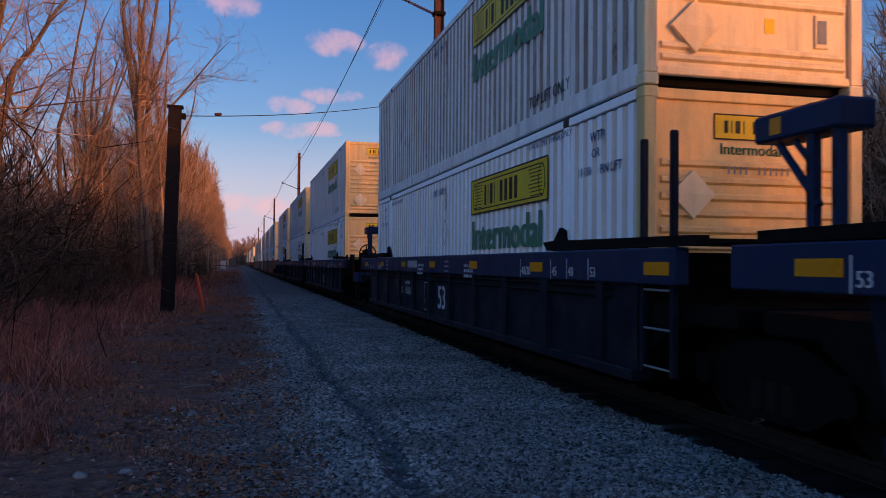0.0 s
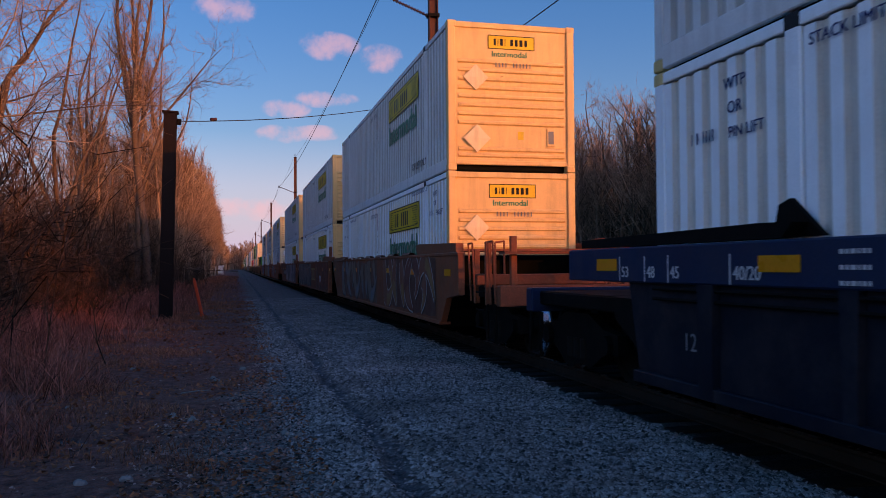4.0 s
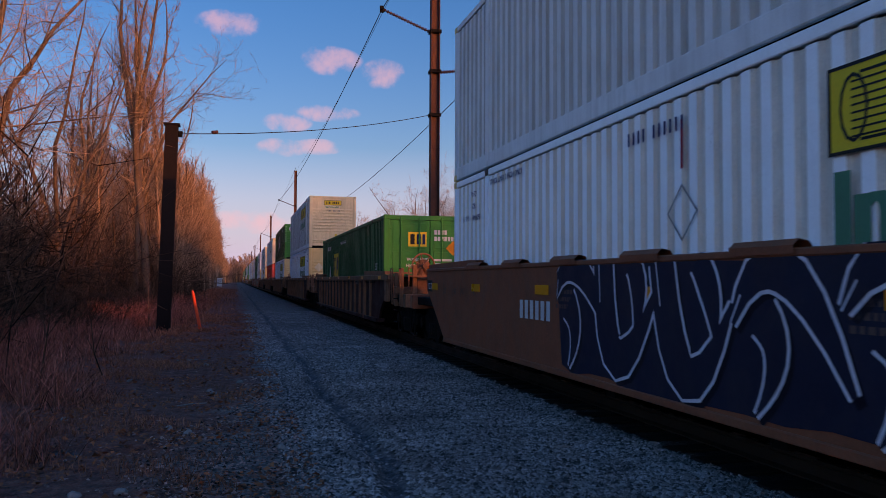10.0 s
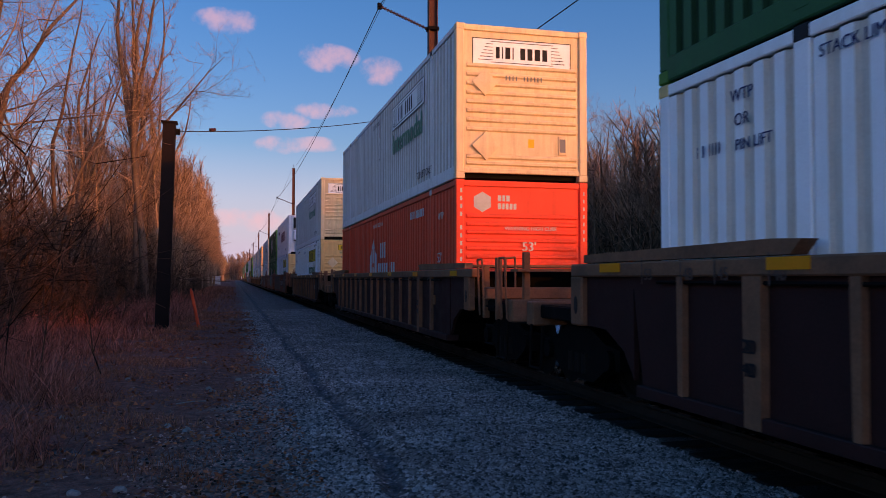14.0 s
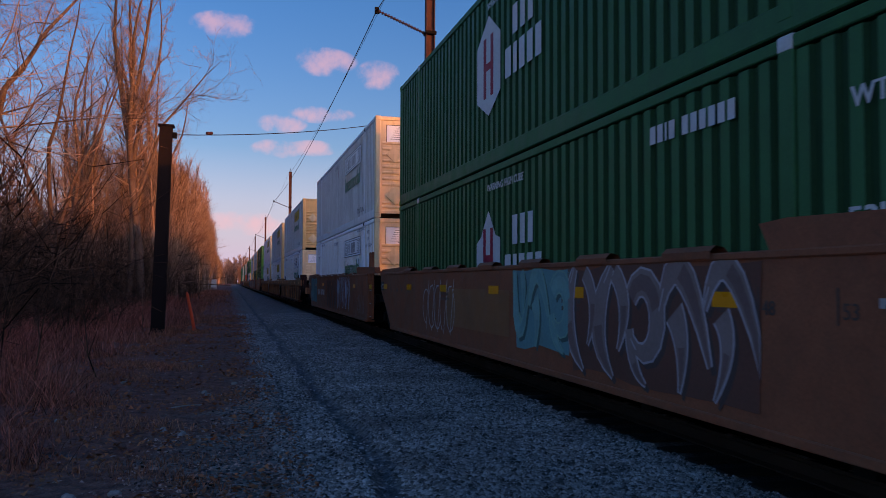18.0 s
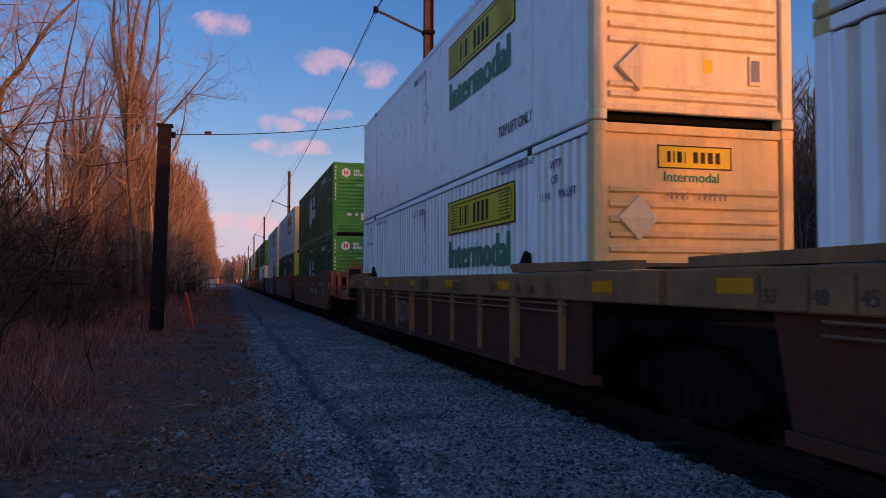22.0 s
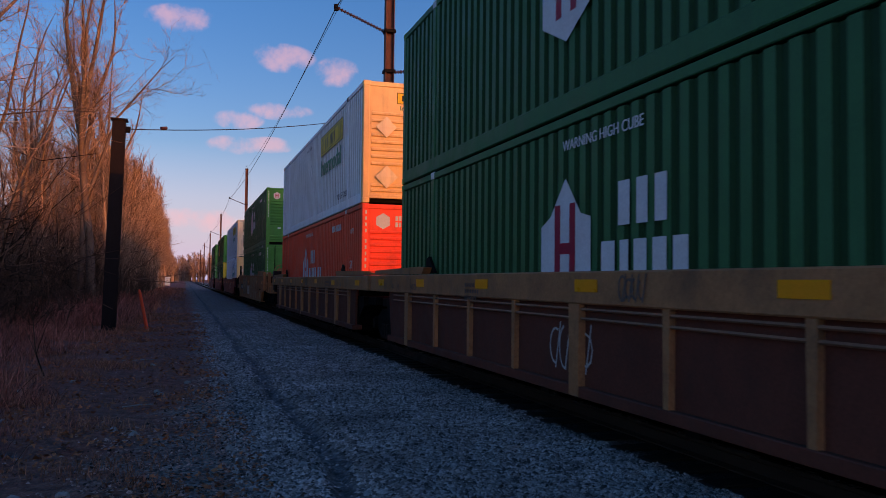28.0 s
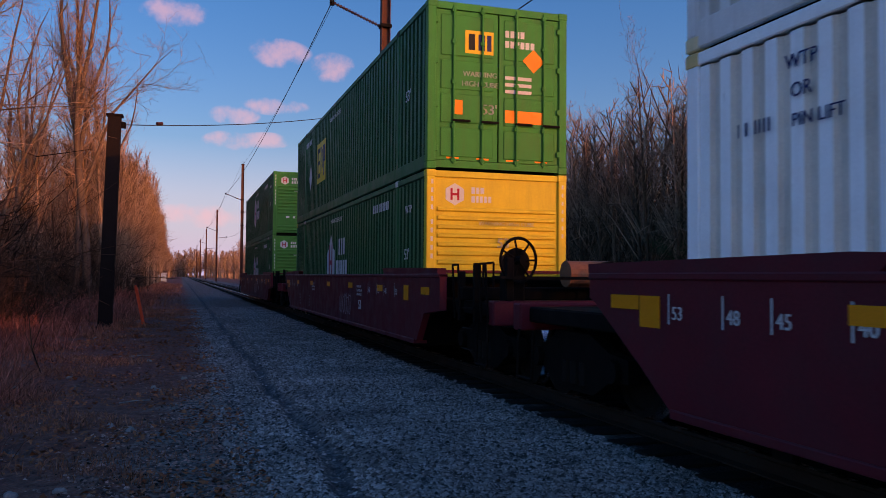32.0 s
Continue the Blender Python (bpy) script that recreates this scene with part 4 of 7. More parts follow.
def band_marks(c):
    """White reefer box with faded crimson blackletter-like bars and small blue ones."""
    x = XL - 0.004
    bm = bmesh.new()
    bars(bm, 0, 0, 0.75, [0.6, -0.12, 0.62, -0.12, 0.6, 0.5, 0.5, 0.3, 0.5, 0.5, 0.5], on_side(x, 9.65, 1.2), gap=0.14)
    part("name_bars", bm, PURPLEINK, c, "faded crimson name bars")
    b2 = bmesh.new()
    bars(b2, 0, 0, 0.26, [0.6] * 12, on_side(x, 14.0, 2.0), gap=0.2)
    part("small_bars", b2, BLUEINK, c)
    w = bmesh.new()
    letters(w, "TOP LIFT ONLY", 0.22, on_side(x, 3.9, 0.34), bold=0.006, wide=0.9)
    bars(w, 0, 0, 0.14, [0.6] * 8, on_side(x, 13.9, 0.75), gap=0.3)
    stroke(w, [(-0.2, 0), (0, -0.3), (0.2, 0), (0, 0.3), (-0.2, 0)], 0.03, on_side(x, 11.6, 0.9))
    part("stencil_lettering", w, BLACKP, c)


CONTAINER_KINDS = {}


def container(kind, upper):
    """kind: jy, jw (white carrier boxes with a yellow or white panel), jt (teal word), jd (door end), jr (stained), js
    (smooth sides), hg, hd (green, front or door end), hr (red), em (green with the yellow square, door end), ey (green,
    end coloured as sunlit yellow), rf (reefer box)."""
    key = (kind, upper)
    if key in CONTAINER_KINDS:
        return copy_thing(CONTAINER_KINDS[key], Matrix.Identity(4))
    c = new("shipping_container")
    tier = "upper tier" if upper else "in well car"
    if kind[0] == "j":
        paint = {"jr": RUSTY, "js": SMOOTHW}.get(kind, DUSTYW if upper and kind in ("jy", "jw", "jd") else WHITE)
        # the warmer end colour has more sunlight painted in than the pale one
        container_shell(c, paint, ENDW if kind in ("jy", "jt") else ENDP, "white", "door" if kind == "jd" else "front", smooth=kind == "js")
        carrier_marks(c, WHITE if kind in ("jw", "jt") else YELLOW, TEALINK if kind == "jt" else GREENINK, upper, -0.022 if kind == "jd" else 0.0)
        what = {"jr": "rust-stained white", "js": "smooth-sided white", "jd": "door-end white"}.get(kind, "white")
        pan = "white framed name panel" if kind in ("jw", "jt") else "yellow name panel"
        tagged(c, f"{what} corrugated freight container, {pan}, {tier}", "shipping container")
    elif kind in ("hg", "hd", "hr", "ey"):
        # same green all round; the end colours have the sunlight painted in
        paint, endp = {"hg": (GREEN, SUNLITG), "hd": (GREEN, SUNLITG), "hr": (RED, RED), "ey": (GREEN, ENDY)}[kind]
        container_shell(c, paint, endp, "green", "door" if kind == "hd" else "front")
        house_marks(c, upper, RED if kind == "hr" else None)
        hue = {"hr": "orange-red", "ey": "sunlit-ended green"}.get(kind, "dark green")
        tagged(c, f"{hue} corrugated freight container with white gabled emblem, {tier}", "shipping container")
    elif kind == "em":
        container_shell(c, GREEN, SUNLITG, "emp", "door")
        square_marks(c, upper)
        tagged(c, f"green corrugated freight container with yellow square emblem, {tier}", "shipping container")
    else:
        container_shell(c, SMOOTHW, SMOOTHW, "white", "reefer", smooth=True)
        band_marks(c)
        tagged(c, f"white smooth-sided refrigerated container with crimson marks, {tier}", "shipping container")
    tagged(c, group="containers on the freight train")
    CONTAINER_KINDS[key] = c
    return c


# ---- well cars ----
GRAFFITI = {}


def paint_colour(rgb):
    key = "spray_paint_%02d_%02d_%02d" % tuple(int(v * 99) for v in rgb)
    return material(key, rgb, 0.5, fine=30, vary=0.15, dirt=(0.07, 0.05, 0.04), dirt_amount=0.25, bump=0.03)


def blob(rng, cu, cv, ru, rv, jag):
    n = 18
    ph = rng.random(4) * 6.3
    return [(cu + ru * math.cos(a) * (1 + jag * math.sin(3 * a + ph[0]) + 0.6 * jag * math.sin(5 * a + ph[1])),
             cv + rv * math.sin(a) * (1 + jag * math.sin(2 * a + ph[2]) + 0.6 * jag * math.sin(4 * a + ph[3]))) for a in [2 * math.pi * k / n for k in range(n)]]


def ragged(rng, w, z0, z1, rough):
    """The outline of a painted field with an uneven edge."""
    n = max(4, int(w / 0.45))
    top = [(w * k / n, z1 - rough * rng.random()) for k in range(n + 1)]
    low = [(w * k / n, z0 + rough * rng.random()) for k in range(n + 1)]
    low[0] = (rough * 1.5, low[0][1])
    low[-1] = (w - rough * rng.random(), low[-1][1])
    return low + top[::-1]


def bent_bar(path, widths):
    """A closed outline round a polyline, with a width of its own at each point."""
    left, right = [], []
    for k, (u, v) in enumerate(path):
        a, b = path[max(k - 1, 0)], path[min(k + 1, len(path) - 1)]
        d = Vector((b[0] - a[0], b[1] - a[1])).normalized()
        left.append((u - d.y * widths[k] / 2, v + d.x * widths[k] / 2))
        right.append((u + d.y * widths[k] / 2, v - d.x * widths[k] / 2))
    return left + right[::-1]


def curve(a, b, c, n=8):
    """Points on a bent line from a to c, drawn towards b."""
    return [tuple((1 - t) ** 2 * a[q] + 2 * t * (1 - t) * b[q] + t * t * c[q] for q in (0, 1)) for t in (k / n for k in range(n + 1))]


def sprayed_form(rng, kind, u, w, z0, z1):
    """Heavy curved, tapering strokes of one sprayed form, each a path with its widths."""
    h = z1 - z0
    t = w * rng.uniform(0.30, 0.42)
    r = lambda a, b: float(rng.uniform(a, b))
    swell = lambda a, b, c, n=8: [(a * (1 - k / n) + c * (k / n)) + b * math.sin(math.pi * k / n) for k in range(n + 1)]
    if kind == 0:
        # two flames side by side
        return [(curve((u + w * q, z1 - r(0, 0.1) * h), (u + w * (q + r(-0.25, 0.1)), z0 + h * 0.5), (u + w * (q + r(0.05, 0.3)), z0 + h * r(0, 0.1))), swell(t * 0.5, t * 0.5, t * 0.08)) for q in (0.2, 0.68)]
    if kind == 1:
        # an open loop with a tail
        loop = [(u + w * (0.5 + 0.36 * math.cos(a)), z0 + h * (0.56 + 0.30 * math.sin(a))) for a in [math.radians(-140 + 26 * q) for q in range(12)]]
        return [(loop, swell(t * 0.3, t * 0.5, t * 0.9, 11)), (curve((u + w * 0.15, z0 + h * 0.45), (u + w * 0.2, z0 + h * 0.1), (u + w * r(0.5, 0.9), z0)), swell(t * 0.6, t * 0.2, t * 0.08))]
    if kind == 2:
        # a hook that swings up again
        return [(curve((u + w * 0.1, z1), (u + w * r(0.1, 0.4), z0 - h * 0.55), (u + w * 0.95, z0 + h * r(0.55, 0.85))), swell(t * 0.9, t * 0.35, t * 0.12)),
                (curve((u + w * 0.55, z1), (u + w * 0.75, z0 + h * 0.85), (u + w * r(0.6, 0.8), z0 + h * 0.4)), swell(t * 0.5, t * 0.3, t * 0.06))]
    if kind == 3:
        # a wave across with a spike below
        return [(curve((u, z0 + h * r(0.5, 0.8)), (u + w * 0.4, z1 + h * 0.45), (u + w, z0 + h * r(0.2, 0.5))), swell(t * 0.2, t * 0.7, t * 0.15)),
                (curve((u + w * 0.3, z0 + h * 0.62), (u + w * 0.55, z0 + h * 0.4), (u + w * r(0.15, 0.45), z0)), swell(t * 0.9, t * 0.1, t * 0.05))]
    # a broad leaf with a counter-curve
    return [(curve((u + w * r(0.3, 0.6), z1), (u - w * 0.25, z0 + h * 0.4), (u + w * 0.6, z0)), swell(t * 0.4, t * 0.9, t * 0.1)),
            (curve((u + w * 0.65, z1 - h * 0.05), (u + w * 1.15, z0 + h * 0.7), (u + w * 0.75, z0 + h * 0.25)), swell(t * 0.7, t * 0.3, t * 0.1))]


def graffiti(car, seed, y_near, y_far, z0, z1, fills, outline, back=None, letters_n=6, x=-1.514, rim=0.04):
    """A spray-painted field and heavy flowing forms over a car's side."""
    rng = np.random.default_rng(seed)
    w = y_far - y_near
    field = shape(bmesh.new(), ragged(rng, w, z0 - 0.02, z1 + 0.02, 0.10 if back else 0.02), on_side(x - 0.0025, y_far, 0)) if back else None
    g_ob = part("graffiti", field, paint_colour(back), car, "spray-painted graffiti") if back else None
    step = w / letters_n
    clamp = lambda pts: [(min(max(u, 0.02), w - 0.02), min(max(v, z0 - 0.02), z1 + 0.03)) for u, v in pts]
    dark = tuple(0.3 * f for f in fills[-1])
    mats = [paint_colour(c) for c in (*fills, outline, dark)]
    for k in range(letters_n):
        bm = bmesh.new()
        wd = step * rng.uniform(1.0, 1.2)
        bars_k = sprayed_form(rng, int(rng.permutation(5)[k % 2]), step * k - 0.05 * step, wd, z0 + 0.05, z1 - 0.03)
        mi = int(rng.integers(len(fills)))
        for q, (path, widths) in enumerate(bars_k):
            shape(bm, clamp(bent_bar([(u + 0.06, v - 0.05) for u, v in path], [v + rim for v in widths])), on_side(x - 0.0040 - 0.0002 * q, y_far, 0), len(mats) - 1)
            shape(bm, clamp(bent_bar(path, [v + 2 * rim for v in widths])), on_side(x - 0.0055 - 0.0002 * q, y_far, 0), len(mats) - 2)
            shape(bm, clamp(bent_bar(path, widths)), on_side(x - 0.0070 - 0.0002 * q, y_far, 0), mi)
            if len(fills) > 1:
                half = [(u, v) for u, v in path[len(path) // 2:]]
                if len(half) > 1:
                    shape(bm, clamp(bent_bar(half, [v * 0.62 for v in widths[len(path) // 2:]])), on_side(x - 0.0085 - 0.0002 * q, y_far, 0), (mi + 1) % len(fills))
        for path, widths in bars_k[:1]:
            stroke(bm, clamp([(u - widths[0] * 0.22, v) for u, v in path[:2]]), 0.018, on_side(x - 0.0105, y_far, 0), len(mats) - 2)
        if g_ob is None:
            g_ob = part("graffiti", bm, mats, car, "spray-painted graffiti")
        else:
            part("sprayed_form", bm, mats, g_ob)


def tag_scrawl(car, seed, y, z, size, colour, x=-1.514):
    rng = np.random.default_rng(seed)
    bm = bmesh.new()
    S = on_side(x - 0.003, y, z)
    u = 0
    for k in range(int(rng.integers(4, 7))):
        stroke(bm, arc(u, 0, size * 0.3, size * 0.5 * rng.uniform(0.6, 1), rng.uniform(0, 180), rng.uniform(220, 420), 9), 0.025, S)
        stroke(bm, [(u, -size * 0.5), (u + size * 0.25, size * 0.55)], 0.025, S)
        u += size * 0.5
    part("graffiti_tag", bm, paint_colour(colour), car, "thin spray-painted tag")


WHEEL_R = 0.46


def wheel_mesh():
    bm = bmesh.new()
    for sx in (-1, 1):
        prof = [(0.0, 0.10), (0.0, WHEEL_R + 0.03), (0.03, WHEEL_R + 0.03), (0.035, WHEEL_R), (0.14, WHEEL_R - 0.006), (0.14, WHEEL_R - 0.07), (0.10, WHEEL_R - 0.09), (0.08, 0.14), (0.15, 0.12), (0.15, 0.0)]
        n = 24
        rings = []
        for px, r in prof:
            rings.append([bm.verts.new((sx * (0.69 + px), r * math.cos(2 * math.pi * k / n), r * math.sin(2 * math.pi * k / n))) for k in range(n)])
        for i in range(len(prof) - 1):
            for k in range(n):
                fc = bm.faces.new((rings[i][k], rings[i][(k + 1) % n], rings[i + 1][(k + 1) % n], rings[i + 1][k]))
                fc.material_index = 1 if i in (2, 3) else 0
    tube((-0.98, 0, 0), (0.98, 0, 0), 0.085, n=10, bm=bm)
    # bearing end caps with three bolts
    for sx in (-1, 1):
        for k in range(3):
            a = 2.1 * k
            tube((sx * 1.0, 0.05 * math.cos(a), 0.05 * math.sin(a)), (sx * 1.02, 0.05 * math.cos(a), 0.05 * math.sin(a)), 0.016, n=6, bm=bm)
    bmesh.ops.remove_doubles(bm, verts=bm.verts, dist=0.0005)
    bmesh.ops.recalc_face_normals(bm, faces=bm.faces)
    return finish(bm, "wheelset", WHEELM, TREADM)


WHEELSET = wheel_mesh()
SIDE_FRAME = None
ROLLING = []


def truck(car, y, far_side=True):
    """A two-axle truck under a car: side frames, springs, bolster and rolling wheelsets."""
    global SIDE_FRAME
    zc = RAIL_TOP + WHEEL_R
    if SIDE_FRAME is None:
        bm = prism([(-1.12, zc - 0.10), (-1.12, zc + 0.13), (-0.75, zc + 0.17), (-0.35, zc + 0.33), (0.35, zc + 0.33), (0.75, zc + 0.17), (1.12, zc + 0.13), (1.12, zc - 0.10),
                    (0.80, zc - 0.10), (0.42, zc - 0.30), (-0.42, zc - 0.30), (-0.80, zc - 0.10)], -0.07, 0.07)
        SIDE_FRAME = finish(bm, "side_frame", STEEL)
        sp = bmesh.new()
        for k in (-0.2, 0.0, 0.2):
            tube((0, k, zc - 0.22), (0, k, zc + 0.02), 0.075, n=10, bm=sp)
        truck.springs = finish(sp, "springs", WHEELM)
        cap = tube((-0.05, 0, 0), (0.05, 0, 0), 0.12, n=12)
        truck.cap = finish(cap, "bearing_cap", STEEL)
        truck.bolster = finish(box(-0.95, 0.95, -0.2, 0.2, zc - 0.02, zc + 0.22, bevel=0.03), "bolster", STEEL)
    b = part("bolster", truck.bolster, None, car)
    b.location.y = y
    for sx in (-1, 1):
        f = part("side_frame", SIDE_FRAME, None, car)
        f.location = (sx * 1.04, y, 0)
        s = part("spring_nest", truck.springs, None, car)
        s.location = (sx * 1.08, y, 0)
        for dy in (-0.89, 0.89):
            cb = part("bearing_cap", truck.cap, None, car)
            cb.location = (sx * 1.13, y + dy, zc)
    for dy in (-0.89, 0.89):
        w = part("wheelset", WHEELSET, None, car, "steel wheels with shiny treads")
        w.location = (0, y + dy, zc)
        ROLLING.append((w, y + dy, zc))


def brake_end(car, y, metal, top, style):
    """Hand brake, posts, ladder and grab irons on a coupler end."""
    zp = 1.22
    if style in ("wheel", "posts"):
        hub = Vector((-0.85, y + 0.85, top + 0.20))
        part("brake_stand", box(-1.0, -0.70, y + 0.95, y + 1.18, zp, top + 0.05, bevel=0.03), metal, car, "brake stand")
        part("gear_housing", tube((-0.85, y + 0.92, top + 0.17), (-0.85, y + 1.14, top + 0.17), 0.20, 0.15, n=14), metal, car, "round brake gear housing")
        ax = (Vector((1, 0.25, 0)) if style == "wheel" else Vector((0.35, 1, 0))).normalized()
        upv = Vector((0, 0, 1))
        rim = ring([hub + (ax * math.cos(2 * math.pi * k / 28) + upv * math.sin(2 * math.pi * k / 28)) * 0.30 for k in range(28)], 0.022)
        wh = part("brake_wheel", rim, metal, car, "hand brake wheel")
        for k in range(7):
            a = 2 * math.pi * k / 7
            part("spoke", tube(hub, hub + (ax * math.cos(a) + upv * math.sin(a)) * 0.29, 0.015, n=5), metal, wh)
        part("hub", tube(hub - ax.cross(upv) * 0.05, hub + ax.cross(upv) * 0.10, 0.06, n=10), metal, wh)
        if style == "wheel" and metal == STEEL and top < 1.7:
            part("air_reservoir", tube((0.05, y + 1.25, top + 0.02), (0.75, y + 1.25, top + 0.02), 0.19, n=16), TANDK, car, "rust-brown cylindrical air tank")
            part("control_valve", box(0.9, 1.2, y + 1.0, y + 1.35, zp, top - 0.05, bevel=0.04), STEEL, car)
    for xx, yy, h in ((-1.30, y + 1.9, 0.05), (-1.30, y + 1.25, 0.16), (-1.15, y + 0.45, 0.55 if style == "posts" else 0.22), (0.55, y + 0.6, 0.12), (1.25, y + 1.5, 0.2)):
        part("post", box(xx - 0.05, xx + 0.05, yy - 0.04, yy + 0.04, zp - 0.25, top + h, bevel=0.01), metal, car)
    if style == "posts":
        for xx in (-1.2, 1.15):
            part("tall_post", box(xx - 0.06, xx + 0.06, y + 0.25, y + 0.37, zp - 0.2, top + 1.0, bevel=0.015), STEEL, car)
    for yy in (y + 0.5, y + 1.6):
        part("grab_iron", pipe([(-1.42, yy, 1.02), (-1.46, yy, top + 0.14), (-1.46, yy + 0.24, top + 0.14), (-1.42, yy + 0.24, 1.02)], 0.016), metal, car)
    for k in range(4):
        part("ladder_rung", tube((-1.46, y + 0.95, 0.62 + k * 0.28), (-1.46, y + 1.38, 0.62 + k * 0.28), 0.014, n=6), STEEL if k < 3 else metal, car)
    for xx, yy in ((-1.02, y + 1.75), (0.2, y + 0.45), (0.95, y + 0.5)):
        part("handrail", pipe([(xx, yy, zp - 0.1), (xx, yy, top + 0.16), (xx + 0.16, yy, top + 0.18), (xx + 0.16, yy, zp - 0.1)], 0.017), metal, car)
    part("cross_beam", box(-1.40, 1.40, y + 1.55, y + 1.72, 1.28, 1.46, bevel=0.015), metal, car)
    part("walkway", box(-1.35, 1.35, y + 0.25, y + 0.55, top - 0.06, top - 0.02), metal, car)
    part("uncoupling_lever", pipe([(-1.35, y + 0.12, 0.98), (-0.5, y + 0.12, 1.02), (-0.3, y - 0.05, 0.92)], 0.014), STEEL, car)
    part("air_hose", pipe([(-0.35, y - 0.1, 0.85), (-0.34, y - 0.28, 0.55), (-0.30, y - 0.42, 0.5), (-0.28, y - 0.5, 0.6)], 0.025), BLACKP, car)


def tower(car, y, top):
    """A braced frame of slotted posts with a boxed head, on the side of a blue car's end."""
    for yy in (y, y + 0.25):
        p = part("frame_post", box(-1.47, -1.38, yy - 0.035, yy + 0.035, top + 0.10, top + 0.95, bevel=0.012), BLUECAR, car)
        for k in range(3):
            part("slot", prism([(yy - 0.015, 0), (yy + 0.015, 0), (yy + 0.015, 0.14), (yy - 0.015, 0.14)], -1.476, -1.468), BLACKP, p).location.z = top + 0.22 + k * 0.24
    part("frame_head", box(-1.50, -1.20, y - 0.08, y + 0.82, top + 0.74, top + 0.94, bevel=0.02), BLUECAR, car)
    part("reflector", box(-1.505, -1.50, y + 0.50, y + 0.62, top + 0.78, top + 0.90), ORANGE, car)
    part("frame_brace", pipe([(-1.42, y + 0.20, top + 0.25), (-1.42, y + 0.62, top + 0.72)], 0.03), BLUECAR, car)
    part("frame_brace", pipe([(-1.42, y + 0.25, top + 0.52), (-1.42, y + 0.45, top + 0.72)], 0.025), BLUECAR, car)


def coupler(car, y, out):
    """out: -1 for the near end, 1 for the far end; y is the pulling face."""
    a, b = sorted((y, y - out * 1.2))
    part("coupler", box(-0.12, 0.12, a, b, 0.78, 1.02, bevel=0.03), STEEL, car)
    a, b = sorted((y + out * 0.05, y - out * 0.28))
    part("knuckle", prism([(a, 0.72), (a, 1.06), (b, 1.08), (b, 0.70)], -0.24, 0.16), STEEL, car)


